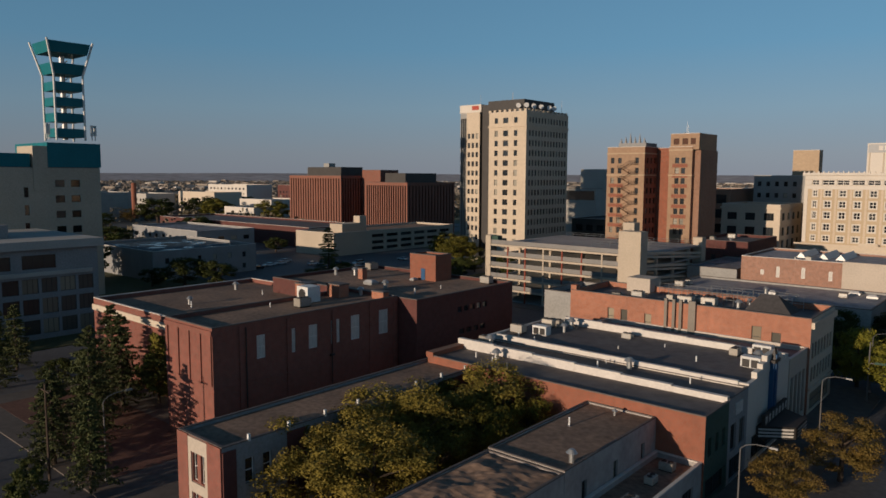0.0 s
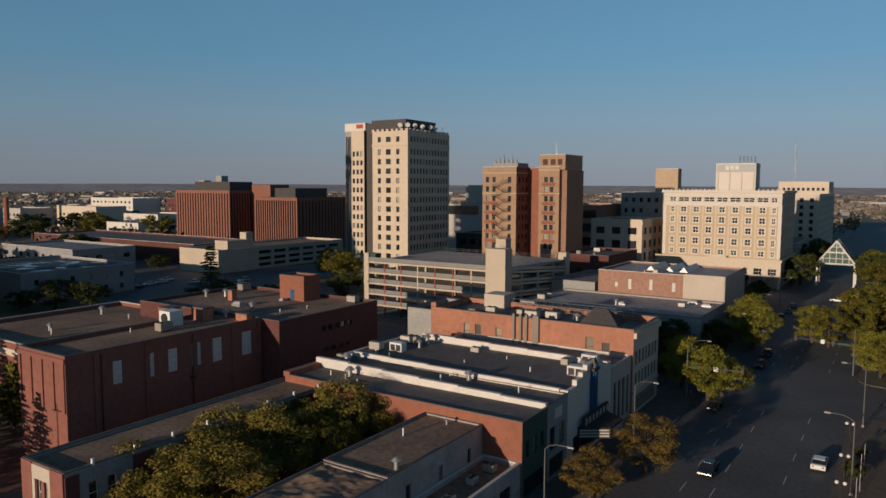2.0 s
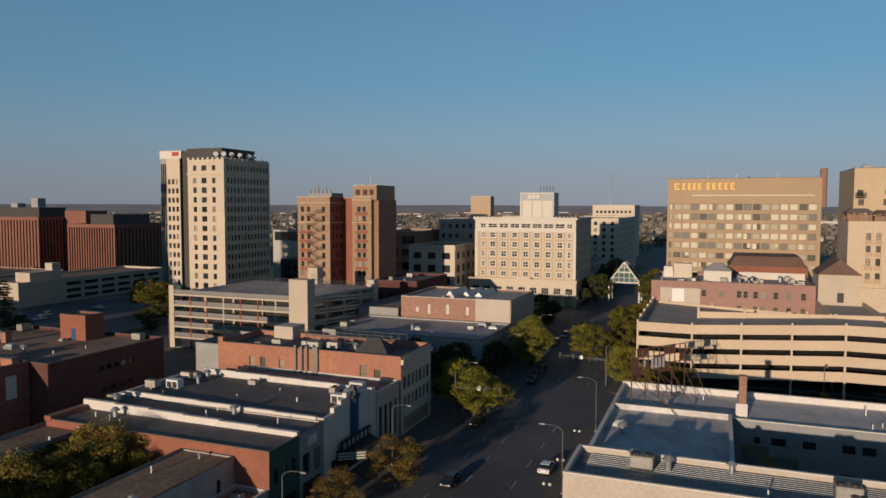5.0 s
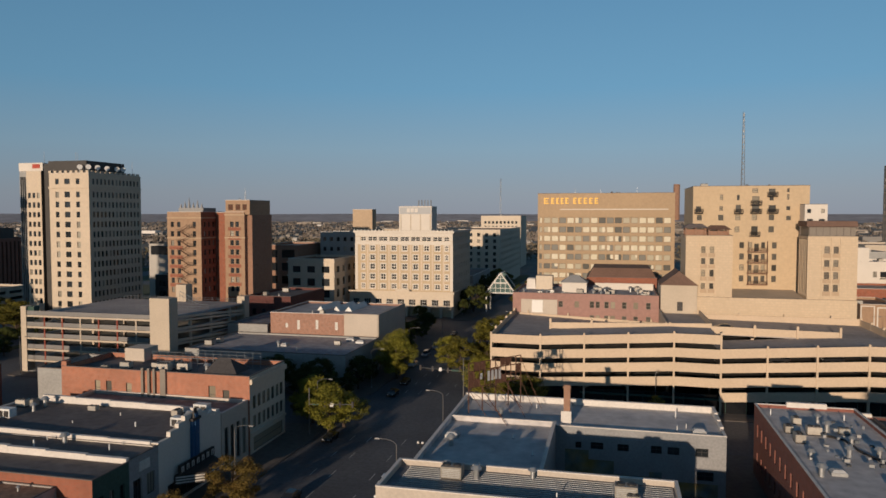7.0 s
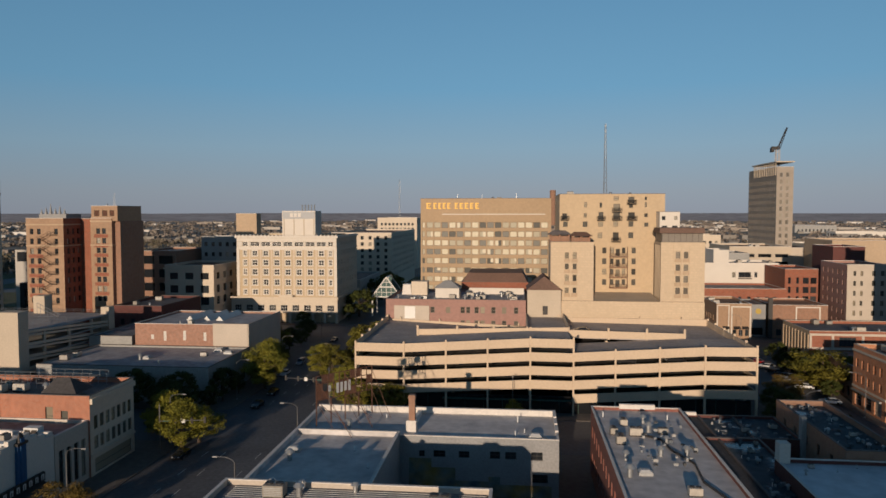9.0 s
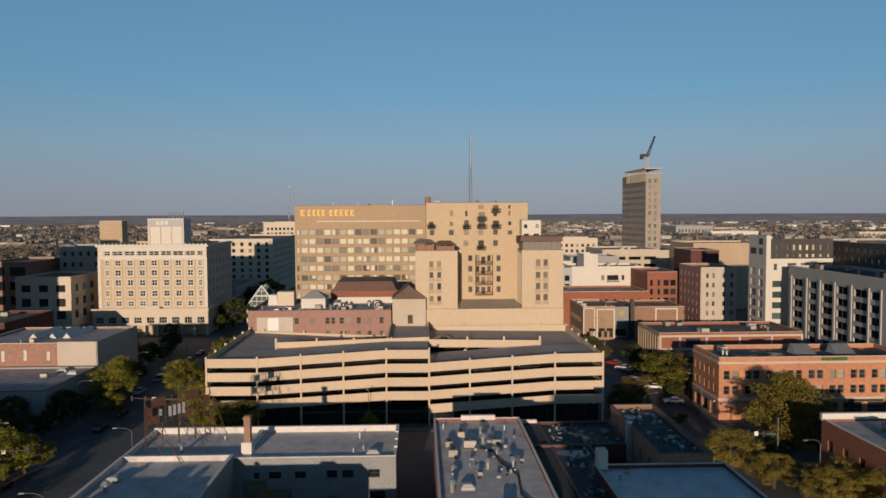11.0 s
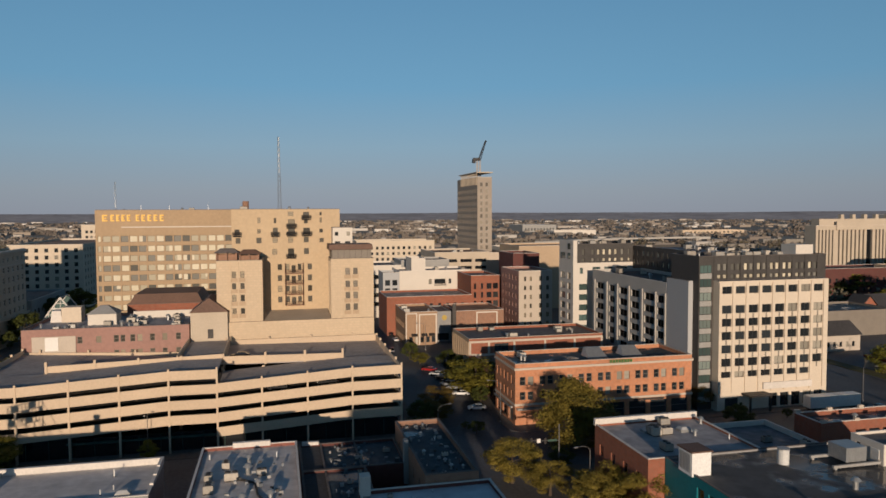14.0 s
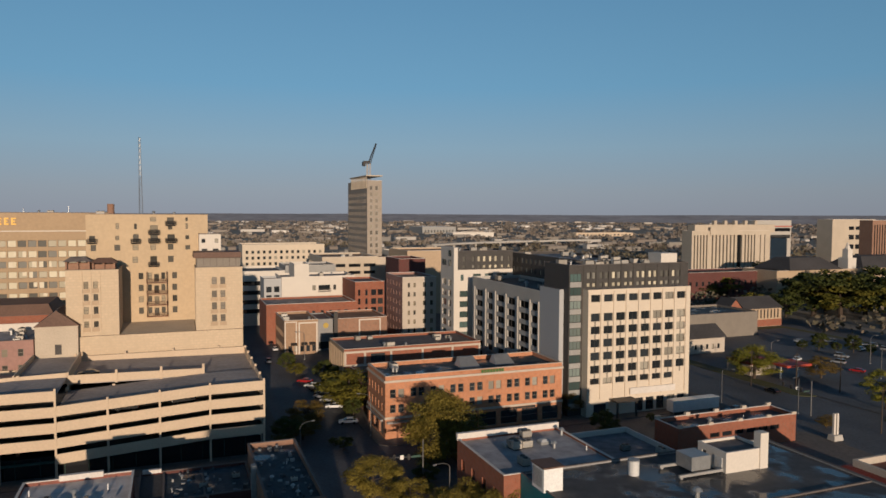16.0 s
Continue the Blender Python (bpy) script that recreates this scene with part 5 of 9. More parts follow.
for zz in (31.8, 28.7, 25.7, 22.6):
    bal = thing("balcony", (74.2, 203.4, zz), "long iron gallery between the hotel towers", "balcony", "hotel balconies")
    bm = bmesh.new()
    box(bm, 71.6, 76.8, 202.4, 203.98, zz - 0.16, zz)
    part("slab", bm, "brick_brown", bal)
    bm = bmesh.new()
    railing(bm, (71.6, 202.45), (76.8, 202.45), zz, 1.0, 0.4, 0.04)
    part("rail", bm, "rust", bal)
    for x in (71.7, 76.7):
        bm = bmesh.new()
        tube(bm, (x, 202.5, zz), (x, 202.5, zz + 2.95), 0.09, n=4)
        part("post", bm, "rust", bal)
R1, R2 = [(32.0, 33.7), (29.0, 30.6), (25.7, 27.5), (22.4, 23.9)], [(32.2, 34.0), (28.8, 30.5), (25.6, 27.4), (22.4, 24.2)]
t1 = building("hotel_tower", "tan front tower with a pavilion roof", "hotel", 53.8, 65.6, 189.5, 203.9, 36.6, "stone_sand", "roof_brown",
              S=holes([(57.75, 58.8), (59.9, 60.95)], R1), rail=True, glass="glass_soft", parapet=0.6, cap="coping_dark")
t2 = building("hotel_tower", "tan front tower with a dark rooftop room", "hotel", 83.7, 95.4, 189.5, 198.5, 36.6, "stone_sand", "roof_brown",
              S=holes([(87.65, 88.9), (89.8, 91.0)], R2), rail=True, W=holes(spread(190.2, 198.2, 5, 0.9), [(21, 36)]), glass="glass_taupe", parapet=0.6, cap="coping_dark")
for o, xs, rr in ((t1, ((57.2, 57.5), (59.2, 59.5), (61.2, 61.5)), R1), (t2, ((87.0, 87.3), (89.2, 89.5), (91.3, 91.6)), R2)):
    for x0, x1 in xs:
        bm = bmesh.new()
        box(bm, x0, x1, 189.32, 189.51, 21.0, 36.2)
        part("rib", bm, "stone_sand", o)
    for c, d in rr:
        bm = bmesh.new()
        box(bm, xs[0][1], xs[2][0], 189.44, 189.51, c - 1.1, c - 0.06)
        part("spandrel", bm, "brick_tan", o)
bm = bmesh.new()
box(bm, 84.0, 94.9, 190.0, 198.0, 36.0, 39.1)
room = part("roof_room", bm, "taupe", t2, "grey-brown panelled rooftop room")
for k in range(7):
    bm = bmesh.new()
    box(bm, 84.1 + k * 1.6, 84.2 + k * 1.6, 189.92, 190.0, 36.7, 39.1)
    part("mullion", bm, "coping_dark", room)
bm = bmesh.new()
box(bm, 83.2, 95.2, 189.0, 198.4, 39.1, 40.5, 0, 0.15)
part("room_roof", bm, "roof_brown", t2)
for x0, x1, z, rm in ((53.9, 58.9, 38.6, "roof_dark"), (59.8, 64.6, 38.2, "roof_brown")):
    for px in (x0, (x0 + x1) / 2, x1):
        for py in (190.9, 195.0):
            bm = bmesh.new()
            box(bm, px - 0.2, px + 0.2, py - 0.2, py + 0.2, 36.0, z)
            part("pavilion_post", bm, "brick_brown", t1)
    bm = bmesh.new()
    box(bm, x0, x1, 191.6, 194.6, 36.0, z - 0.4)
    part("pavilion", bm, "brick_brown", t1)
    bm = bmesh.new()
    box(bm, x0 - 0.8, x1 + 0.8, 190.1, 195.9, z, z + 1.1, 0, 1.6)
    part("pavilion_roof", bm, rm, t1)
building("hotel_podium", "tan hotel podium with a brown lean-to roof", "hotel", 54.6, 95.3, 188.6, 189.3, 20.3, "stone_sand", "roof_brown", parapet=0.0)
bm = bmesh.new()
vs = [bm.verts.new(c) for c in ((65.7, 189.4, 20.1), (83.6, 189.4, 20.1), (83.6, 203.8, 21.2), (65.7, 203.8, 21.2), (65.7, 189.4, 16), (83.6, 189.4, 16), (83.6, 203.8, 16), (65.7, 203.8, 16))]
for q in ((0, 1, 2, 3), (4, 7, 6, 5), (0, 4, 5, 1), (1, 5, 6, 2), (2, 6, 7, 3), (3, 7, 4, 0)):
    bm.faces.new([vs[i] for i in q])
solid("courtyard_roof", bm, "concrete", "brown roof over the hotel court", "roof")
mast = thing("radio_mast", (70.3, 205.5, 50.4), "thin lattice radio mast above the hotel", "mast")
bm = bmesh.new()
for i in range(3):
    w = 2 * math.pi * i / 3
    tube(bm, (70.3 + 0.6 * math.cos(w), 205.5 + 0.6 * math.sin(w), 49.9), (70.3 + 0.2 * math.cos(w), 205.5 + 0.2 * math.sin(w), 71), 0.08, n=4)
for k in range(14):
    z = 50 + k * 1.5
    r = 0.6 - 0.4 * (z - 50) / 21
    p = [(70.3 + r * math.cos(2 * math.pi * i / 3), 205.5 + r * math.sin(2 * math.pi * i / 3)) for i in range(3)]
    for i in range(3):
        tube(bm, (*p[i], z), (*p[(i + 1) % 3], z + 1.5), 0.05, n=3)
part("lattice", bm, "metal", mast)

# pink block between garage and offices
pk = building("pink_block", "pink painted brick block with cluttered roof", "office building", 7.6, 47.0, 187.6, 214.0, 20.4, "brick_pink", "roof_white",
              S=[(20.3, 21.5, 16.6, 18.3), (24.7, 25.9, 16.6, 18.3)] + holes([(28.8, 30.0), (30.4, 31.5), (32.7, 33.9), (34.4, 35.6), (37.4, 38.6), (40.4, 41.6), (43.7, 44.9)], [(12.9, 14.6), (16.6, 18.4)]), rail=True, frame_mat="taupe", glass="glass_soft", parapet=0.7, cap="coping_dark", depth=0.14)
pw = thing("roof_house", (24, 200, 19.71), "white roof house with a grey hipped roof", "roof house")
bm = bmesh.new()
box(bm, 20.6, 27.6, 197.0, 203.0, 19.71, 22.6)
part("wall", bm, "stucco_white", pw)
bm = bmesh.new()
box(bm, 20.2, 28.0, 196.6, 203.4, 22.6, 24.6, 0, 2.9)
part("hip_roof", bm, "stucco_grey", pw)
pw = thing("roof_house", (15, 205, 19.71), "cream boxed plant screen on the pink block", "roof house")
bm = bmesh.new()
box(bm, 12.4, 17.3, 204.0, 208.0, 19.71, 23.8)
part("wall", bm, "stone_cream", pw)
bm = bmesh.new()
box(bm, 9.4, 12.3, 204.6, 209.0, 19.71, 22.8, 0, 0.3)
part("duct_box", bm, "coping", pw)
bm = bmesh.new()
box(bm, 29.8, 46.6, 208.0, 208.5, 19.71, 21.6)
solid("screen_wall", bm, "stucco_white", "low white screen wall across the pink block's roof", "wall")
bm = bmesh.new()
box(bm, 10.0, 20.0, 187.3, 187.58, 13.5, 18.6)
part("door_bay", bm, "stucco_beige", pk)
bm = bmesh.new()
box(bm, 13.0, 16.0, 187.2, 187.3, 15.0, 18.4)
part("loading_door", bm, "frame_white", pk)
building("brown_hall", "low brown-roofed hall behind the pink block", "office building", 27.0, 48.0, 214.2, 236.0, 22.8, "brick_rust", "roof_brown", parapet=0.3, cap="coping_dark")
bm = bmesh.new()
box(bm, 27.2, 47.9, 214.5, 235.7, 22.51, 25.6, 0, 1.7)
solid("mansard_roof", bm, "roof_brown", "dark brown sloping roof of the low hall", "roof")
gb = building("gable_stair_house", "tan stair house with a dark gabled roof", "stair house", 47.4, 56.6, 187.0, 199.0, 23.4, "concrete", "roof_dark", parapet=0)
bm = bmesh.new()
vs = [bm.verts.new(c) for c in ((47.1, 186.8, 23.4), (56.9, 186.8, 23.4), (52.0, 186.8, 27.2), (47.1, 199, 23.4), (56.9, 199, 23.4), (52.0, 199, 27.2))]
for q in ((0, 1, 2), (5, 4, 3), (1, 4, 5, 2), (0, 2, 5, 3), (0, 3, 4, 1)):
    bm.faces.new([vs[i] for i in q])
part("gable_roof", bm, "roof_brown", gb)
bm = bmesh.new()
box(bm, 51.6, 53.0, 186.9, 187.0, 16.6, 19.0)
part("door", bm, "metal_dark", gb)

# ---- the large sloping garage ----
pgar = thing("parking_garage", (52, 166, 0), "large beige concrete parking garage with sloping bands", "parking garage")
PX = [8.4, 19.4, 28.9, 38.2, 47.6, 57.0, 66.0, 75.4, 84.9, 95.6]


def slope_left(x):
    return float(np.interp(x, (8.4, 19.4, 47.6, 57.0), (15.5, 15.45, 17.1, 17.05)))


def slope_right(x):
    return float(np.interp(x, (57.0, 84.9, 95.6), (14.1, 15.85, 15.95)))


def sloped(bm, x0, x1, y0, y1, za0, za1, zb0, zb1, mat=0):
    """A bar from x0 to x1 whose underside and top change from (za0, za1) to (zb0, zb1)."""
    vs = [bm.verts.new(c) for c in ((x0, y0, za0), (x1, y0, zb0), (x1, y1, zb0), (x0, y1, za0), (x0, y0, za1), (x1, y0, zb1), (x1, y1, zb1), (x0, y1, za1))]
    for q in ((3, 2, 1, 0), (4, 5, 6, 7), (0, 1, 5, 4), (1, 2, 6, 5), (2, 3, 7, 6), (3, 0, 4, 7)):
        bm.faces.new([vs[i] for i in q]).material_index = mat


for level in range(4):
    d = 3.07 * level
    for f, xa, xb in ((slope_left, 8.4, 57.0), (slope_right, 57.0, 95.6)):
        for i in range(9):
            x0, x1 = PX[i], PX[i + 1]
            if x0 < xa - 0.1 or x1 > xb + 0.1:
                continue
            if f(x0) - d < 2.6:
                continue
            bm = bmesh.new()
            sloped(bm, x0 + 0.2, x1 - 0.2, 146.2, 146.5, f(x0) - d - 1.95, f(x0) - d, f(x1) - d - 1.95, f(x1) - d)
            part("band", bm, "concrete_warm", pgar)
        bm = bmesh.new()
        for i in range(9):
            x0, x1 = PX[i], PX[i + 1]
            if x0 > xa - 0.1 and x1 < xb + 0.1:
                sloped(bm, max(x0, xa + 0.1), min(x1, xb - 0.1), 146.5, 163.0, f(x0) - d - 1.4, f(x0) - d - 1.05, f(x1) - d - 1.4, f(x1) - d - 1.05)
        # floors below the top deck are coloured darker for the gloom between bands
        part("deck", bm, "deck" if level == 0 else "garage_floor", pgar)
    # inner half slopes the other way
    for xa, xb, za, zb in ((8.4, 47.2, 15.6, 13.4), (47.3, 57.0, 17.0, 17.0), (57.0, 95.6, 15.8, 15.2)):
        bm = bmesh.new()
        sloped(bm, xa + 0.1, xb - 0.1, 163.1, 186.6, za - d - 1.4, za - d - 1.05, zb - d - 1.4, zb - d - 1.05)
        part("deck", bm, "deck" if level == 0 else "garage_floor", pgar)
    bm = bmesh.new()
    box(bm, 8.2, 8.45, 146.5, 186.8, 15.6 - d - 1.95, 15.6 - d)
    part("band", bm, "concrete_warm", pgar)
    bm = bmesh.new()
    box(bm, 95.4, 95.7, 146.5, 186.8, 15.7 - d - 1.95, 15.7 - d)
    part("band", bm, "concrete_warm", pgar)
for i, x in enumerate(PX):
    bm = bmesh.new()
    top = slope_left(x) if x < 57.5 else slope_right(x)
    box(bm, x - 0.19, x + 0.19, 146.1, 146.7, 0.1, top + 0.45)
    part("column", bm, "concrete_warm", pgar)
    bm = bmesh.new()
    box(bm, x - 0.3, x + 0.3, 162.7, 163.3, 0.1, 13.9)
    part("column", bm, "concrete_warm", pgar)
for y in (154.0, 162.5, 171.0, 179.0, 186.4):
    for x, z in ((8.25, 16.1), (95.6, 16.2)):
        bm = bmesh.new()
        box(bm, x - 0.25, x + 0.25, y - 0.3, y + 0.3, 0.1, z)
        part("column", bm, "concrete_warm", pgar)
bm = bmesh.new()
sloped(bm, 20.0, 57.0, 162.9, 163.1, 14.6, 16.0, 14.6, 17.0)
part("ramp_wall", bm, "concrete_warm", pgar)
bm = bmesh.new()
sloped(bm, 57.2, 84.5, 162.9, 163.1, 14.5, 16.4, 14.4, 15.9)
part("ramp_wall", bm, "concrete_warm", pgar)
for x in (47.0, 57.0):
    bm = bmesh.new()
    box(bm, x, x + 0.3, 163.2, 186.5, 12.6, 17.0)
    part("ramp_wall", bm, "concrete_warm", pgar)
bm = bmesh.new()
box(bm, 57.0, 95.5, 186.6, 186.9, 0.2, 15.9)
sloped(bm, 8.3, 47.2, 186.6, 186.9, 0.2, 15.0, 0.2, 13.3)
part("back_wall", bm, "concrete_warm", pgar)
for k in range(8):
    bm = bmesh.new()
    x = 12 + k * 11
    zt = 16.5 if x > 47 else 15.7 - (x - 8.3) * 0.044
    box(bm, x - 0.2, x + 0.2, 186.5, 187.0, zt - 1.1, zt)
    part("post", bm, "concrete_warm", pgar)
for x in (20.2, 30, 39, 48, 66.5, 75.5, 84.3):
    bm = bmesh.new()
    box(bm, x - 0.25, x + 0.25, 162.7, 163.3, 14.2, 17.0)
    part("post", bm, "concrete_warm", pgar)
bm = bmesh.new()
box(bm, 9.0, 95.0, 147.9, 148.1, 0.2, 4.0)
part("shop_glass", bm, "glass_dark", pgar, "dark ground-floor glazing")
for k in range(20):
    bm = bmesh.new()
    x = 12 + k * 4.2
    box(bm, x, x + 0.1, 147.8, 147.9, 0.2, 4.0)
    part("shop_mullion", bm, "green_paint", pgar)
bm = bmesh.new()
box(bm, 28, 62, 147.0, 147.8, 3.0, 3.3)
part("shop_canopy", bm, "green_paint", pgar)


# ---- near block under the camera ----
bg = building("beige_store", "beige rendered store with a ribbed metal roof", "shop", 9.4, 42.0, 63.2, 72.4, 12.2, "stucco_beige", "roof_grey", parapet=0.6, cap="coping",
              W=holes(spread(64, 72, 2, 1.4), [(5.0, 7.2), (8.6, 10.6)]), cap_w=0.4)
for k in range(13):
    bm = bmesh.new()
    y = 64.4 + k * 0.58
    box(bm, 11.0, 41.4, y, y + 0.14, 11.6, 11.72)
    part("roof_rib", bm, "metal", bg)
wl = building("white_roof_store", "store with a white membrane roof and dark patches", "shop", 9.5, 26.4, 72.5, 99.6, 10.1, "stucco_grey", "roof_pale", parapet=0.7, cap="coping", cap_w=0.5,
              W=holes(spread(74, 99, 6, 1.6), [(4.4, 6.8)]) + [(74.5, 98.5, 0.4, 3.0)], mats={"parapet": "roof_pale"})
rr = building("white_roof_store", "long white-roofed store with a grey painted rear wall", "shop", 9.5, 51.3, 99.7, 113.6, 9.5, "stucco_grey", "roof_pale", parapet=0.25, cap="coping", cap_w=0.4,
              S=[(29.4, 30.3, 6.2, 7.2), (31.7, 33.6, 6.2, 7.3), (35.7, 37.4, 6.2, 7.3), (40.6, 42.2, 6.2, 7.4), (43.0, 44.7, 6.2, 7.4), (47.0, 48.8, 6.2, 7.5), (47.2, 49.6, 2.6, 4.0)], bars=1, rail=True,
              W=holes(spread(100.5, 113, 3, 1.5), [(4.4, 6.6)]))
bm = bmesh.new()
box(bm, 9.4, 51.4, 113.2, 113.8, 9.3, 10.3)
for k, z in enumerate((10.3, 10.1, 9.9)):
    box(bm, 50.9, 51.4, 109.8 - k * 3.2, 113.2 if k == 0 else 109.8 - (k - 1) * 3.2, 9.3, z)
box(bm, 9.4, 9.9, 99.8, 113.2, 9.3, 10.1)
part("parapet_wall", bm, "coping", rr, "thick white roof wall")
bm = bmesh.new()
box(bm, 27.4, 28.4, 102.2, 103.3, 9.0, 15.3)
box(bm, 27.3, 28.5, 102.1, 103.4, 14.8, 15.1)
part("chimney", bm, "brick_brown", rr, "brick chimney with a white foot")
bm = bmesh.new()
box(bm, 27.0, 28.6, 102.0, 103.6, 9.2, 11.2)
box(bm, 27.4, 28.1, 103.6, 113.1, 9.2, 9.9)
part("chimney_foot", bm, "coping", rr)

mural_mat = material("painted_mural", (0.10, 0.16, 0.20), 0.8, vary=0.5, grain=0.55, stain=0.3, colour2=(0.26, 0.19, 0.06))
bm = bmesh.new()
for x0, x1, z1 in ((27.8, 31.4, 6.0), (31.4, 35.2, 4.6), (35.2, 40.4, 2.6), (40.4, 42.2, 3.4), (42.2, 50.2, 2.2)):
    box(bm, x0, x1, 99.64, 99.7, 0.2, z1)
part("mural", bm, mural_mat, rr, "spray-painted mural in blue and yellow")

# rusty billboard skeleton on the roof
bb = thing("billboard", (16, 111, 9.6), "rusty steel billboard skeleton on the white roof", "billboard")
BX0, BX1, BY0, BY1 = 12.0, 19.4, 102.6, 111.6


def bpos(s, z):
    return (BX0 + (BX1 - BX0) * s, BY0 + (BY1 - BY0) * s, z)


bm = bmesh.new()
for k in range(11):
    tube(bm, bpos(k / 10, 13.8), bpos(k / 10, 17.9), 0.09, n=4)
for z in (13.8, 15.1, 16.5, 17.9):
    tube(bm, bpos(0, z), bpos(1, z), 0.08, n=4)
part("face_frame", bm, "rust", bb)
for k in range(10):
    for z in (13.9, 15.2, 16.6):
        if (k * 7 + int(z)) % 5 in (0, 3):
            bm = bmesh.new()
            a, b = bpos(k / 10 + 0.012, z), bpos((k + 1) / 10 - 0.012, z + 1.2)
            vs = [bm.verts.new(c) for c in ((a[0], a[1], a[2]), (b[0], b[1], a[2]), (b[0], b[1], b[2]), (a[0], a[1], b[2]))]
            r = bmesh.ops.extrude_face_region(bm, geom=[bm.faces.new(vs)])
            bmesh.ops.translate(bm, vec=(-0.02, 0.04, 0), verts=[v for v in r["geom"] if isinstance(v, bmesh.types.BMVert)])
            part("sheet", bm, "rust", bb, "rusty backing sheet")
for k, (s, z0, z1) in enumerate(((0.34, 14.5, 16.2), (0.41, 14.5, 16.2), (0.48, 14.6, 16.2), (0.55, 14.5, 16.3), (0.20, 15.0, 16.0))):
    a, b = bpos(s, z0), bpos(s + 0.045, z1)
    off = Vector((0.09, -0.09, 0))
    bm = bmesh.new()
    vs = [bm.verts.new(Vector(c) + off) for c in ((a[0], a[1], a[2]), (b[0], b[1], a[2]), (b[0], b[1], b[2]), (a[0], a[1], b[2]))]
    bm.faces.new(vs)
    part("letter_bar", bm, "panel_grey", bb, "pale spray-painted bar")
for k in range(5):
    bm = bmesh.new()
    s = k / 4
    a = Vector(bpos(s, 9.6))
    back = Vector((7.0, -4.6, 0)) * (1 - 0.45 * s) + Vector((0, 0, -0.2))
    tube(bm, a, bpos(s, 13.9), 0.1, n=4)
    if k % 2 == 0:
        tube(bm, bpos(s, 17.4), a + back, 0.06, n=4)
        tube(bm, bpos(s, 13.6), a + back * 0.55, 0.05, n=4)
    if k in (0, 2):
        tube(bm, a + back, Vector(bpos(s + 0.25, 13.2)), 0.045, n=4)
        tube(bm, bpos(s, 13.8), Vector(bpos(s + 0.25, 9.9)) + back * 0.5, 0.045, n=4)
    part("brace", bm, "rust", bb)

b2 = building("brick_store", "brick store with a white roof crowded with machines", "shop", 57.4, 72.2, 70.0, 112.6, 11.5, "brick_red", "roof_pale", parapet=0.5, cap="coping", cap_w=0.35,
              W=holes(spread(74, 111, 12, 1.1), [(2.4, 4.3), (6.8, 8.8)]), rail=True)
bm = bmesh.new()
box(bm, 62.1, 68.0, 112.1, 112.8, 11.3, 12.1)
part("front_step", bm, "coping", b2)
lw = building("low_blue_store", "low store with a wet blue-grey roof and sunken court", "shop", 72.7, 89.2, 104.6, 117.4, 9.2, "brick_maroon", "roof_blue", parapet=0.4, cap="coping_dark")
lw2 = building("low_blue_store", "rear wing with a littered blue-grey roof", "shop", 72.7, 82.6, 78.0, 104.5, 9.2, "brick_maroon", "roof_blue", parapet=0.3, cap="coping_dark")
building("sunken_court", "sunken dark court between blue-grey roofs", "shop", 82.7, 89.2, 90.6, 104.5, 5.2, "brick_maroon", "roof_dark", parapet=0.3, cap="coping_dark")
for o, y0, y1 in ((lw, 104.9, 117.0), (lw2, 78.4, 104.2)):
    bm = bmesh.new()
    box(bm, 73.0, 76.2, y0, y1, 8.8, 8.94)
    part("roof_strip", bm, "roof_slate", o, "dark brown tarred roof strip")
    bm = bmesh.new()
    box(bm, 76.2, 76.5, y0, y1, 8.8, 9.2)
    part("roof_curb", bm, "coping_dark", o)
bm = bmesh.new()
box(bm, 82.0, 82.3, 105.0, 117.0, 8.8, 9.15)
part("roof_curb", bm, "coping_dark", lw)
bm = bmesh.new()
box(bm, 73.2, 76.0, 116.9, 117.5, 9.2, 9.75)
part("front_wall", bm, "coping", lw, "low pale front wall")
td = building("grey_store", "grey rendered store with a blue-grey roof above the alley", "shop", 89.4, 97.2, 90.6, 117.0, 12.3, "brick_brown", "roof_blue", parapet=0.8, cap="coping_dark",
              W=holes(spread(93, 115, 5, 0.9), [(8.6, 10.2)]), E=holes(spread(92, 116, 6, 1.4), [(4.6, 6.8), (8.2, 10.4)]))
bm = bmesh.new()
box(bm, 88.7, 89.42, 104.0, 105.2, 6.0, 13.0)
part("chimney", bm, "concrete_grey", td)
wq = building("white_roof_store", "lower store with a pale roof near the corner", "shop", 80.0, 98.8, 66.0, 90.4, 11.0, "brick_maroon", "roof_bright", parapet=0.5, cap="coping", cap_w=0.35, S=holes(spread(81, 98, 5, 1.2), [(6, 8)]))
bm = bmesh.new()
box(bm, 80.0, 81.4, 88.6, 90.3, 10.9, 13.6)
part("roof_block", bm, "stucco_white", wq)
building("store", "plain brick store beside the cross street", "shop", 43.0, 55.0, 40.0, 70.0, 8.5, "brick_maroon", "roof_dark", cap="coping_dark")
building("store", "plain low store behind the billboard roof", "shop", 26.6, 42.0, 72.6, 78.0, 4.5, "brick_red", "roof_dark", cap="coping_dark")

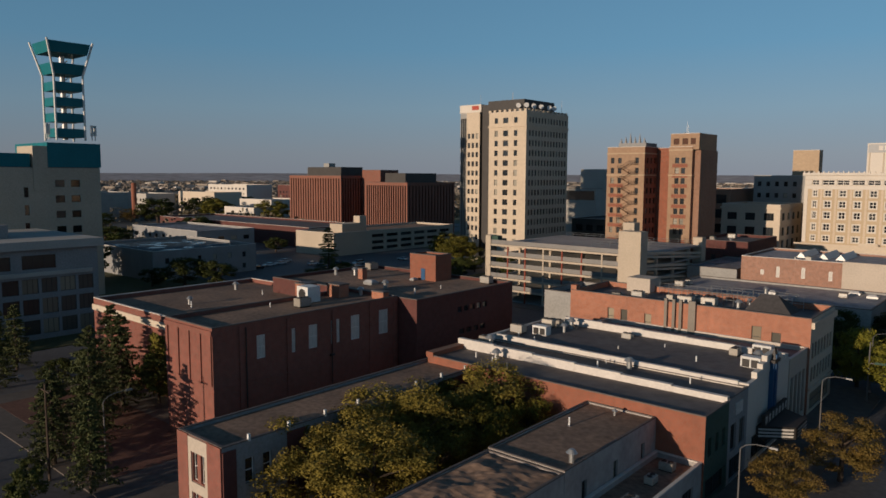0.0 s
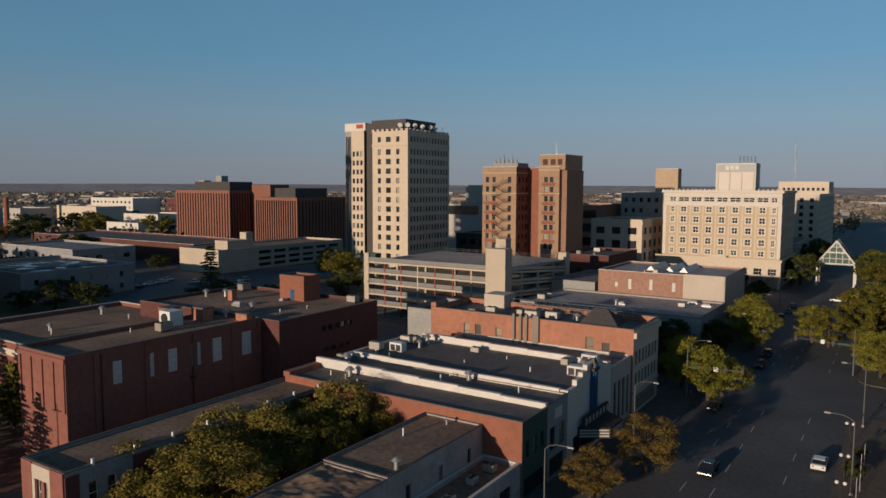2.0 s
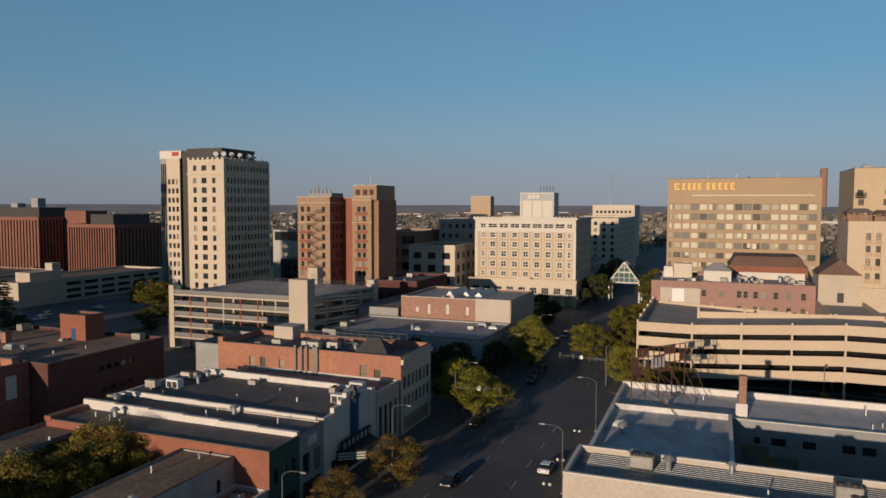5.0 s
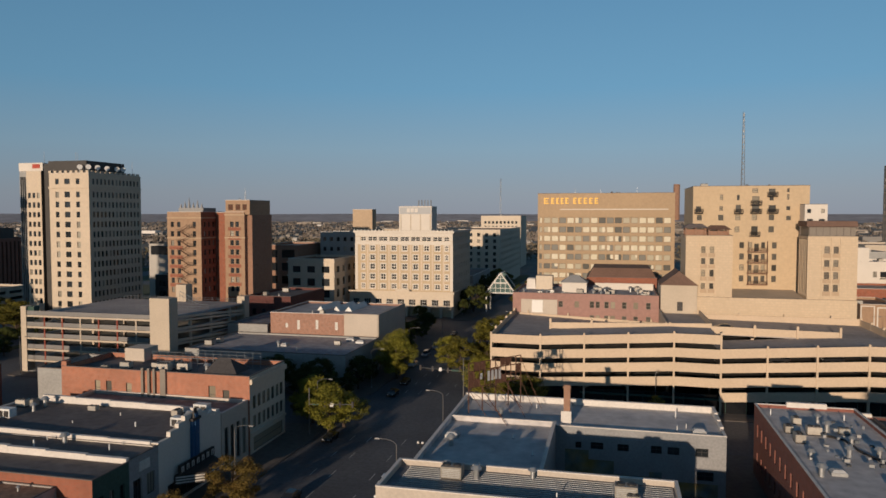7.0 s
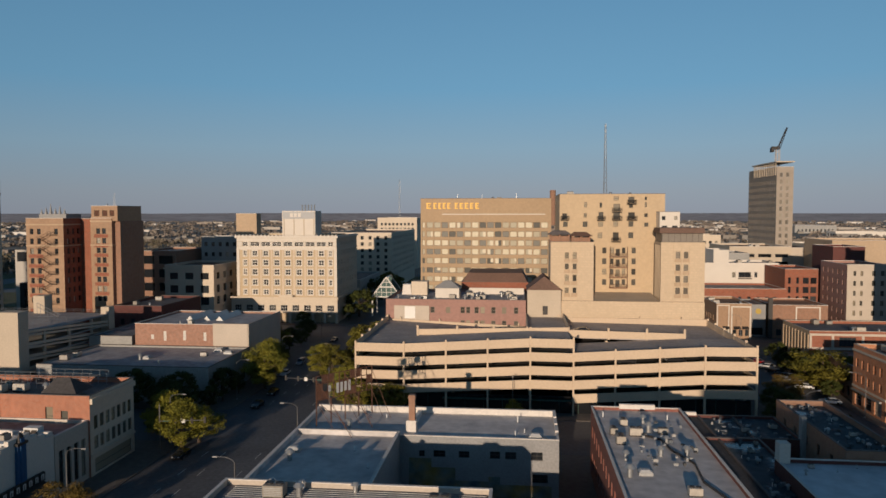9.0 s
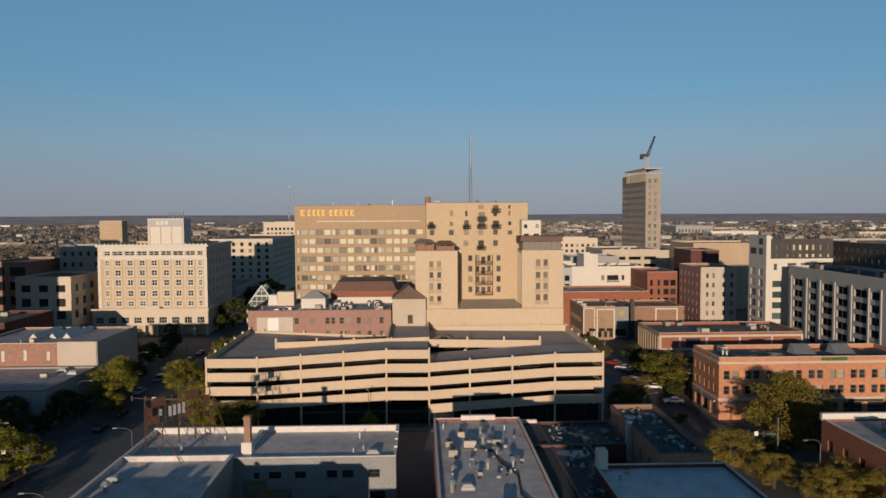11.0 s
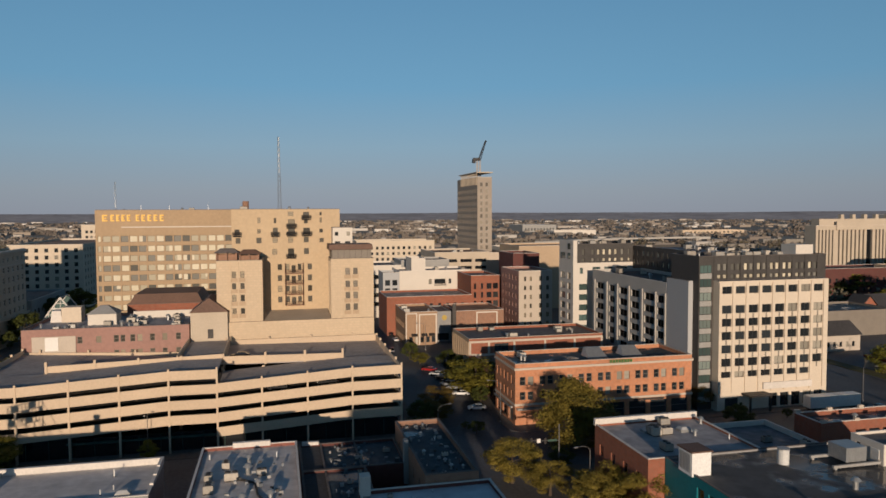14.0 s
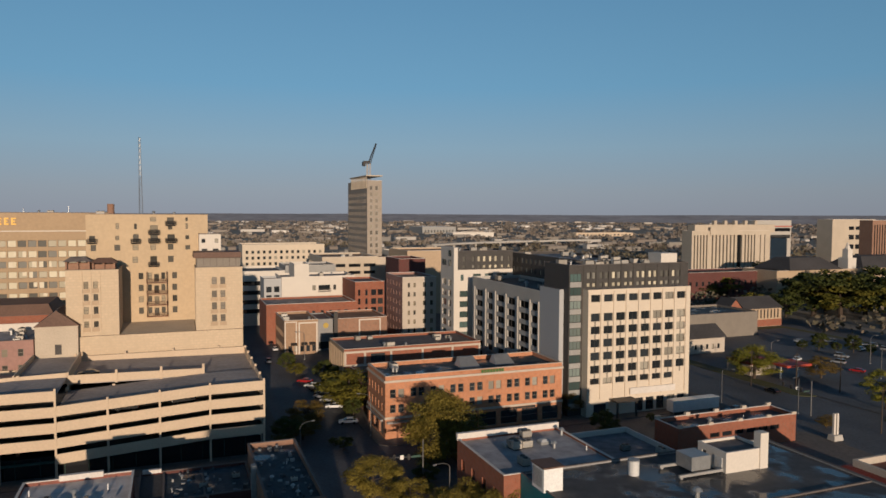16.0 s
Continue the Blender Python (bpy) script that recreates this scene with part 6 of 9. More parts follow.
# ---- right block: roofs near the corner ----
ga = building("grey_roof_store", "brick store with a broad pale grey roof", "shop", 124.8, 145.0, 92.2, 111.0, 11.0, "brick_rust", "roof_white", parapet=0.35, cap="coping", cap_w=0.4, W=holes(spread(93, 110.5, 4, 1.5), [(6.0, 8.0)]))
bm = bmesh.new()
box(bm, 124.7, 145.1, 110.7, 111.4, 10.8, 12.0)
part("roof_wall", bm, "coping", ga, "lit white roof wall")
building("white_walled_store", "low store with white roof walls", "shop", 147.2, 164.6, 100.0, 117.0, 7.2, "stucco_white", "roof_grey", parapet=0.9, cap="coping", cap_w=0.4)
dk = building("music_hall", "wide hall with a dark wet roof and teal front", "hall", 127.6, 176.0, 56.0, 92.0, 11.2, "stucco_grey", "roof_wet", parapet=0.25, cap="coping_dark", mats={"W": "teal"},
              W=holes(spread(70, 84, 5, 1.8), [(7.4, 9.8)]), glass="glass_dark")
bm = bmesh.new()
box(bm, 128.0, 175.5, 70.8, 71.2, 10.96, 11.2)
part("roof_seam", bm, "coping_dark", dk)
ph = building("roof_house", "white rendered roof house with a tall chimney", "roof house", 157.4, 165.4, 81.2, 87.5, 14.1, "stucco_white", "roof_dark", z0=10.95, parapet=0.3, cap="coping", W=[(85.6, 86.5, 12.0, 13.2)])
bm = bmesh.new()
box(bm, 164.0, 165.6, 81.0, 82.4, 10.95, 16.6)
part("chimney", bm, "stucco_white", ph)
bm = bmesh.new()
box(bm, 157.3, 157.4, 82.0, 83.6, 11.0, 13.2)
part("door", bm, "metal_white", ph)
sb = building("drive_in_bank", "small low brick building with stepped roof walls", "shop", 176.0, 208.5, 114.8, 122.4, 6.3, "brick_rust", "roof_blue", parapet=0.9, cap="coping", cap_w=0.4,
              S=holes(spread(184, 204, 6, 2.6), [(3.4, 4.4)]), glass="glass_dark")
for x in (176.0, 184.0, 192.0, 200.0, 207.3):
    for y0, y1, z in ((122.0, 122.6, 7.0), (114.7, 115.2, 6.8)):
        bm = bmesh.new()
        box(bm, x, x + 1.2, y0, y1, 6.2, z)
        part("roof_step", bm, "stucco_beige", sb)
rd = building("red_roof_restaurant", "white-walled restaurant with red sloping roof", "restaurant", 183.0, 202.0, 70.0, 88.0, 4.6, "stucco_white", "roof_dark", parapet=0)
bm = bmesh.new()
box(bm, 182.2, 202.8, 69.2, 88.8, 4.6, 7.6, 0, 4.4)
part("hip_roof", bm, material("red_metal_roof", (0.20, 0.045, 0.03), 0.6, vary=0.2, grain=1.5, stain=0.3), rd)
bm = bmesh.new()
ring(bm, 187.4, 197.6, 74.4, 83.6, 0.5, 7.0, 8.8)
part("roof_box", bm, "stucco_beige", rd)
oblk = thing("pylon_sign", (217.3, 112, 0.16), "twin white pylons on a low stone base", "sign")
bm = bmesh.new()
box(bm, 216.0, 218.8, 111.0, 113.0, 0.16, 1.4, 0, 0.2)
part("base", bm, "concrete_pale", oblk)
for x in (216.7, 217.6):
    bm = bmesh.new()
    box(bm, x, x + 0.5, 111.8, 112.3, 1.4, 6.2)
    part("pylon", bm, "stucco_white", oblk)

# ---- orange brick corner and red hall ----
ow = [(123.3 + k * 4.85 + d, 124.7 + k * 4.85 + d) for k in range(9) for d in (0.0, 1.95)]
ob_ = building("orange_block", "three-storey orange brick block with cream cornice", "office building", 122.2, 167.4, 147.4, 162.4, 14.3, "brick_apricot", "roof_blue", parapet=0.9, cap="stucco_beige", cap_w=0.5,
               S=holes(ow, [(5.9, 7.8), (9.3, 11.3)]) + holes(spread(133.5, 167, 6, 4.4), [(0.6, 3.9)]), W=holes(spread(148.4, 161.8, 5, 1.2), [(5.9, 7.8), (9.3, 11.3)]) + holes(spread(148.4, 161.8, 3, 3.2), [(0.6, 3.6)]),
               frame_mat="taupe", glass="glass", rail=True)
bm = bmesh.new()
band(bm, 122.2, 167.4, 147.4, 162.4, 12.9, 13.4, 0.3, "SW")
band(bm, 122.2, 167.4, 147.4, 162.4, 4.6, 5.1, 0.2, "SW")
part("cornice", bm, "stucco_beige", ob_)
bm = bmesh.new()
box(bm, 121.6, 122.15, 149.0, 162.0, 3.8, 4.2)
box(bm, 122.4, 129.0, 146.3, 147.3, 3.8, 4.2)
part("awning", bm, "metal", ob_)
green_sign = material("green_sign", (0.06, 0.16, 0.04), 0.5, vary=0.1)
for k in range(8):
    bm = bmesh.new()
    box(bm, 145.6 + k * 0.75, 146.1 + k * 0.75, 147.0, 147.1, 13.5, 14.2)
    part("sign_bar", bm, green_sign, ob_, "small green sign shape")
bm = bmesh.new()
box(bm, 152.0, 160.0, 147.2, 147.3, 4.0, 4.5)
part("shop_sign", bm, "metal_dark", ob_)
mh = building("brick_arcade", "low brick arcade wing with pale roof", "shop", 123.6, 166.0, 162.6, 186.8, 8.4, "brick_brown", "roof_grey", parapet=0.6, cap="coping",
              W=holes(spread(163.5, 186, 8, 1.5), [(4.6, 6.8), (0.8, 3.2)]))
for x in (142.0, 151.5):
    sk = thing("roof_skylight", (x, 160, 13), "sloped pale skylight box on the flat roof", "skylight", "roof skylights")
    bm = bmesh.new()
    vs = [bm.verts.new(c) for c in ((x, 165, 7.8), (x + 5.5, 165, 7.8), (x + 5.5, 169.5, 7.8), (x, 169.5, 7.8), (x, 167.0, 10.6), (x + 5.5, 167.0, 10.6))]
    for q in ((0, 1, 5, 4), (2, 3, 4, 5), (1, 2, 5), (3, 0, 4), (3, 2, 1, 0)):
        bm.faces.new([vs[i] for i in q])
    sk.location = (x + 2.7, 167, 7.8)
    part("hood", bm, "metal", sk)
rhall = building("red_hall", "red brick hall with cream panel frames", "hall", 122.0, 163.0, 187.0, 206.0, 13.2, "brick_rust", "roof_dark", parapet=0.7, cap="stucco_beige",
                 S=[(129.6, 133.8, 9.2, 11.6)], bars=3, mats={"W": "brick_tan"})
bm = bmesh.new()
for x in (122.0, 127.6, 135.2, 144.6, 153.8, 162.4):
    box(bm, x, x + 0.6, 186.8, 187.0, 8.4, 12.6)
box(bm, 122.0, 163.0, 186.78, 187.0, 12.0, 12.6)
box(bm, 122.0, 163.0, 186.78, 187.0, 8.5, 8.9)
part("panel_frame", bm, "stucco_beige", rhall)
for k in range(9):
    bm = bmesh.new()
    box(bm, 121.75, 122.0, 187.4 + k * 2.2, 188.1 + k * 2.2, 0.2, 12.2)
    part("pilaster", bm, "brick_tan", rhall)

# ---- white-fronted hotel with its parking deck ----
ht = building("tall_hotel", "charcoal hotel slab behind a white gridded front", "hotel", 170.0, 206.4, 148.9, 161.4, 38.1, "panel_dark", "roof_grey", parapet=0.6, cap="coping_dark",
              S=holes([(175.1 + k * 3.72 + d, 176.15 + k * 3.72 + d) for k in range(8) for d in (0.0, 1.6)], [(32.5, 33.5), (34.5, 36.2)]), glass="glass_blind")
bm = bmesh.new()
for k in range(9):
    box(bm, 174.0 + 3.72 * k, 174.12 + 3.72 * k, 148.84, 148.9, 32.3, 38.0)
part("panel_joint", bm, "metal_dark", ht)
FRONT = [(174.85 + 3.72 * k, 177.5 + 3.72 * k) for k in range(8)]
wfc = building("white_hotel", "white gridded hotel front with dark windows", "hotel", 173.9, 205.2, 146.4, 148.86, 32.1, "stucco_cream", "roof_grey", parapet=0.0,
               S=holes(FRONT, [(29.0, 30.8)]) + holes(FRONT, [(z - 1.05, z + 0.95) for z in (25.2, 22.0, 18.7, 15.4, 12.1)]) + holes(FRONT[:7], [(8.3, 9.8)])
               + [(176.0, 179.8, 0.3, 3.2)] + holes(spread(188.0, 204.4, 5, 2.5), [(0.4, 3.8)]), bars=1, frame_mat="frame_dark", depth=0.35)
bm = bmesh.new()
for k in range(9):
    x = 174.0 + k * 3.72
    box(bm, x - 0.1, x + 0.56, 146.15, 146.4, 4.6, 31.7)
part("rib", bm, "stucco_cream", wfc)
for a, b in FRONT:
    for z in (23.55, 20.35, 17.05, 13.75, 10.5):
        bm = bmesh.new()
        box(bm, a, b, 146.36, 146.41, z - 0.66, z + 0.56)
        sp_ = part("spandrel", bm, "stucco_cream", wfc, "cream panel between windows")
        bm = bmesh.new()
        box(bm, a + 1.0, a + 1.4, 146.33, 146.36, z - 0.66, z + 0.56)
        part("strip", bm, "taupe", sp_, "dark strip down the panel")
bm = bmesh.new()
box(bm, 186.5, 200.5, 145.9, 146.35, 5.0, 6.6)
part("sign_band", bm, "coping", wfc, "plain white sign band")
bm = bmesh.new()
box(bm, 180.5, 187.0, 143.0, 146.3, 4.0, 4.4)
for x in (180.8, 186.4):
    box(bm, x, x + 0.4, 143.2, 143.6, 0.15, 4.0)
part("porch", bm, "metal_dark", wfc)
for k in range(10):
    bm = bmesh.new()
    box(bm, 170.2, 173.4, 148.7, 148.88, 2.0 + k * 3.4, 3.3 + k * 3.4)
    part("stair_panel", bm, "concrete_grey", ht)
windows(ht, "S", 148.86, [(170.2, 173.4, 3.35 + k * 3.4, 5.35 + k * 3.4) for k in range(10)], "frame_dark", "glass_green", 2, False, 0.0)
bm = bmesh.new()
box(bm, 200.4, 205.6, 152.5, 158.0, 37.4, 40.4)
solid("lift_house", bm, "stucco_white", "white lift house on the charcoal hotel roof", "roof house")
# openings closed by matt near-black panes: the shade inside is their colour
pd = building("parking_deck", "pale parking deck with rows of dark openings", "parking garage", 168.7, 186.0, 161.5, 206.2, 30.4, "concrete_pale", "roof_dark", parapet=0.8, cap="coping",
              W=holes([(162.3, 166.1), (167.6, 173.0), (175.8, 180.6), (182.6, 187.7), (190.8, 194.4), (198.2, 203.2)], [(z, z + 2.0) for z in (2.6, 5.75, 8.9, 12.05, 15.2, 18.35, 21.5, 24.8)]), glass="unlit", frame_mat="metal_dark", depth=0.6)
for y in (161.6, 166.5, 173.7, 181.3, 188.4, 195.4, 204.0):
    bm = bmesh.new()
    box(bm, 168.4, 168.7, y, y + (0.5 if y < 170 else 0.9), 0.2, 27.6)
    part("pier", bm, "concrete_pale", pd)
for y in (164.2, 170.3, 178.2, 185.2, 192.6, 200.7):
    bm = bmesh.new()
    box(bm, 168.75, 168.95, y - 0.12, y + 0.12, 2.6, 26.8)
    part("mullion", bm, "metal_dark", pd, "dark upright in the openings")
pn = building("end_wall", "tall plain grey end wall of the parking deck", "wall", 168.7, 169.95, 151.3, 161.4, 31.9, "panel_grey", "roof_dark", parapet=0)
hb = building("hotel_rear_range", "charcoal rear range with pale upper windows", "hotel", 186.1, 206.0, 161.5, 215.0, 37.6, "panel_dark", "roof_grey", cap="coping_dark",
              W=holes(spread(164, 213, 16, 1.1), [(31.6, 33.2), (34.6, 36.2)]), glass="glass_blind")
tl = building("white_corner_tower", "white corner tower with charcoal top floors", "hotel", 164.5, 186.0, 212.0, 224.0, 32.2, "stucco_white", "roof_dark", parapet=0,
              S=holes([(166.6, 169.6)], storeys(6.2, 3.4, 6, 2.0)) + holes([(166.9, 168.0)], [(28.6, 30.6)]) + holes([(171.4, 174.2), (175.6, 178.6), (180.0, 184.0)], [(28.4, 30.8)]),
              W=holes([(214.2, 216.6), (218.6, 222.4)], storeys(6.2, 3.4, 7, 2.2)), bars=1, glass="glass_green")
building("charcoal_flats", "charcoal top floors over the white tower", "hotel", 166.1, 186.0, 212.1, 223.9, 38.4, "panel_dark", "roof_grey", z0=32.2, parapet=0.4, cap="coping_dark",
         S=holes([(167.6, 168.6), (171.0, 172.0), (173.0, 174.0), (175.0, 176.0), (177.2, 178.2), (179.2, 180.2), (181.6, 182.6), (184.2, 185.0)], [(32.6, 33.7), (34.8, 36.6)]), glass="glass_blind")
bm = bmesh.new()
box(bm, 164.5, 165.9, 212.0, 223.8, 32.2, 39.6)
part("corner_pier", bm, "stucco_white", tl)
windows(tl, "W", 164.46, [(214.2, 216.6, 33.4, 35.4), (218.6, 222.4, 33.4, 35.4), (214.2, 216.6, 36.6, 38.6)], "frame_dark", "glass_green", 1, False, 0.0)

# ---- blocks up the side street ----
building("pink_tower", "pinkish mid-rise with pale end wall", "apartment house", 159.6, 173.2, 252.0, 274.0, 26.4, "brick_pink", "roof_gravel", S=holes(spread(161, 165.6, 2, 0.9), storeys(5, 3.5, 6, 1.7)) + holes(spread(167, 172.8, 2, 1.2), storeys(5, 3.5, 6, 1.8)),
         W=holes(spread(253, 273, 5, 1.3), storeys(5, 3.5, 6, 1.8)), mats={"S": "stucco_beige"}, glass="glass_soft")
building("rust_block", "narrow rust and black block", "apartment house", 146.8, 159.0, 274.5, 297.0, 23.0, "brick_rust", "roof_dark", S=holes([(148, 149), (151, 152), (153.4, 155.6), (156.2, 158.4)], storeys(3, 3.6, 5, 2.4)), glass="glass_dark")
building("maroon_block", "dark maroon block with blue side", "apartment house", 168.5, 180.5, 285.0, 305.0, 31.2, "brick_maroon", "roof_dark", mats={"E": "blue_paint"})
building("white_apartments", "white rendered apartments with small balconies", "apartment house", 121.0, 152.6, 298.0, 318.0, 23.6, "stucco_white", "roof_grey", S=holes([(134.0, 135.4), (136.6, 141.6), (143.0, 144.2), (149.2, 150.6)], [(13.0, 15.0), (17.6, 19.8)]), bars=1)
building("white_apartments", "taller white end of the apartments", "apartment house", 126.4, 132.6, 298.2, 312.0, 29.0, "stucco_white", "roof_grey", z0=23.0)
for z in (12.4, 17.0):
    bm = bmesh.new()
    box(bm, 136.4, 141.8, 296.9, 298.0, z, z + 0.25)
    for k in range(10):
        box(bm, 136.5 + 0.58 * k, 136.55 + 0.58 * k, 296.95, 297.0, z + 0.25, z + 1.2)
    box(bm, 136.4, 141.8, 296.9, 297.0, z + 1.2, z + 1.3)
    solid("balcony", bm, "metal_dark", "dark railed balcony on the white apartments", "balcony", group="apartment balconies")
building("grey_stair_tower", "grey glazed stair tower on white apartments", "apartment house", 113.8, 120.9, 298.0, 312.0, 23.0, "panel_grey", "roof_dark", S=holes(spread(114.2, 120.6, 2, 2.2), storeys(3, 3.6, 5, 2.4)))
building("red_shops", "low red brick shops along the side street", "shop", 111.6, 146.7, 273.0, 296.0, 15.4, "brick_rust", "roof_grey", S=holes([(124, 125.2), (126.6, 127.8), (129.2, 130.4), (132.6, 133.8), (136, 137.2), (139, 140.4), (142, 143.4)], [(9.8, 12.4)]), rail=True, mats={"E": "brick_rust"})


def cream_frame(parent, x0, x1, y, z0, z1, w=0.45):
    """A square surround of cream pilasters and a lintel on a south wall."""
    for q0, q1, r0, r1 in ((x0, x0 + w, z0, z1), (x1 - w, x1, z0, z1), (x0 + w, x1 - w, z1 - w, z1)):
        bm = bmesh.new()
        box(bm, q0, q1, y - 0.2, y, r0, r1)
        part("pilaster", bm, "stucco_white", parent, "cream pilaster")


bs = building("brown_shops", "brown two-storey shop with cream pilasters and dark awnings", "shop", 121.0, 133.0, 250.0, 272.5, 12.4, "brick_umber", "roof_gravel", S=holes(spread(122, 132.6, 5, 1.3), [(1.0, 3.2)]), W=holes(spread(252, 271, 6, 1.4), [(1.0, 3.2), (6.0, 8.0)]), cap="coping")
cream_frame(bs, 126.0, 132.8, 250.0, 0.2, 11.6)
cream_frame(bs, 121.1, 125.4, 250.0, 0.2, 12.0, 0.35)
for x in (123.2, 126.9, 129.8):
    bm = bmesh.new()
    vs = [bm.verts.new(c) for c in ((x, 249.9, 4.4), (x + 2.2, 249.9, 4.4), (x + 2.2, 248.7, 3.5), (x, 248.7, 3.5), (x, 249.9, 3.5), (x + 2.2, 249.9, 3.5))]
    for q in ((0, 3, 2, 1), (0, 4, 3), (1, 2, 5), (3, 4, 5, 2), (0, 1, 5, 4)):
        bm.faces.new([vs[i] for i in q])
    part("awning", bm, "metal_dark", bs)
gl = building("grey_link", "grey rendered link with a yellow round sign", "shop", 133.1, 139.6, 255.0, 272.0, 11.6, "stucco_grey", "roof_dark", S=[(134.2, 138.6, 0.6, 3.2)], cap="coping_dark", parapet=0.4)
bm = bmesh.new()
tube(bm, (136.9, 255.0, 9.2), (136.9, 254.8, 9.2), 1.0, n=20)
part("round_sign", bm, material("yellow_sign", (0.45, 0.32, 0.06), 0.5, vary=0.1), gl, "plain yellow round sign")
bm = bmesh.new()
box(bm, 139.0, 140.4, 250.6, 251.6, 0.2, 14.6)
sp = solid("sign_pillar", bm, "panel_dark", "dark pillar sign beside brick shops", "sign")
bs2 = building("brown_shops", "long brown shop with a cream square frame", "shop", 140.6, 159.5, 252.0, 272.5, 11.9, "brick_brown", "roof_gravel", S=holes(spread(141.5, 147.5, 2, 1.8), [(1.0, 3.2)]) + [(149.6, 156.0, 0.6, 5.0)], cap="coping", parapet=0.6)
cream_frame(bs2, 148.6, 157.0, 252.0, 0.2, 11.4)
for o in (bs, gl, sp, bs2):
    o.location += Vector((-6.0, 0.0, 0.0))
building("banded_deck", "white banded parking deck", "parking garage", 102.0, 126.0, 322.0, 352.0, 24.4, "stucco_white", "roof_dark", S=holes([(102.5, 125.5)], storeys(5.4, 4.2, 4, 2.0)), glass="glass_dark", depth=0.8)
building("grey_block", "plain grey block with small vents", "shop", 128.0, 152.0, 334.0, 356.0, 25.7, "concrete_grey", "roof_dark", S=holes(spread(130, 150, 4, 0.8), [(14, 14.8), (18, 18.8), (22, 22.8)]))
cg = building("cream_garage", "cream parking garage with banded openings", "parking garage", 151.0, 181.0, 362.0, 400.0, 27.6, "concrete", "roof_gravel", S=holes(spread(156, 180.5, 3, 6.4), storeys(3.2, 3.8, 6, 1.7)), W=holes(spread(363, 399, 7, 3.6), storeys(3.2, 3.8, 6, 1.8)), glass="glass_dark", depth=0.8)
building("cream_block", "plain cream block beside the garage", "office building", 181.1, 192.0, 364.0, 392.0, 27.0, "stucco_beige", "roof_gravel")
building("cream_block", "long cream block with dark roofs", "office building", 118.0, 168.0, 440.0, 465.0, 31.0, "stone_cream", "roof_slate", S=holes(spread(119, 167, 14, 1.6), storeys(4, 3.6, 7, 1.8)))
building("white_hall", "wide low white hall below the crane tower", "hall", 206.0, 236.0, 405.0, 440.0, 27.0, "stucco_white", "roof_grey")
building("tan_hall", "tan hall with a ramp behind it", "hall", 187.0, 225.0, 330.0, 362.0, 32.0, "brick_tan", "roof_gravel")

# tower under construction with a crane
ct = building("tower_under_construction", "tall grey tower under construction with a crane", "tower", 187.4, 196.0, 386.0, 432.0, 69.0, "concrete_brown", "roof_dark", S=holes([(189.0, 190.6), (192.2, 193.8)], storeys(6, 3.6, 17, 2.4)),
              W=holes(spread(387, 431, 14, 1.2), storeys(6, 3.6, 16, 2.2)), mats={"W": "concrete_brown"}, glass="glass_taupe", frame_mat="metal", parapet=0.5)
bm = bmesh.new()
for k in range(13):
    box(bm, 187.0, 187.4, 387 + k * 2.9, 387.5 + k * 2.9, 64.6, 71.6)
box(bm, 186.8, 196.4, 385.6, 425.4, 71.4, 72.0)
part("open_top", bm, "concrete", ct)
crn = thing("crane", (191, 396, 69), "dark luffing tower crane on the unfinished tower", "crane")
bm = bmesh.new()
for dx in (-0.9, 0.9):
    for dy in (-0.9, 0.9):
        tube(bm, (191 + dx, 396 + dy, 69), (191 + dx, 396 + dy, 79), 0.16, n=4)
for k in range(5):
    tube(bm, (190.1, 395.1, 69 + 2 * k), (191.9, 395.1, 71 + 2 * k), 0.1, n=4)
    tube(bm, (190.1, 396.9, 71 + 2 * k), (190.1, 395.1, 69 + 2 * k), 0.1, n=4)
part("mast", bm, "stucco_beige", crn)
bm = bmesh.new()
tip, foot = Vector((194.6, 393, 90.5)), Vector((191.4, 396, 79.4))
for o in ((-0.7, 0, 0.3), (0.7, 0, -0.3), (0, 0.8, 0)):
    tube(bm, foot + Vector(o), tip + Vector(o) * 0.3, 0.2, n=4)
for k in range(9):
    p, q = foot.lerp(tip, k / 9), foot.lerp(tip, (k + 1) / 9)
    tube(bm, p + Vector((-0.7, 0, 0.3)), q + Vector((0.6, 0, -0.3)), 0.13, n=4)
part("jib", bm, "metal_dark", crn)
bm = bmesh.new()
box(bm, 187.8, 191.6, 394.8, 397.2, 79.0, 80.6)
box(bm, 187.4, 188.8, 394.6, 397.4, 77.6, 80.0)
part("counterweight", bm, "metal_dark", crn)

for o in (ct, crn):
    o.location += Vector((-6.0, 0.0, 0.0))

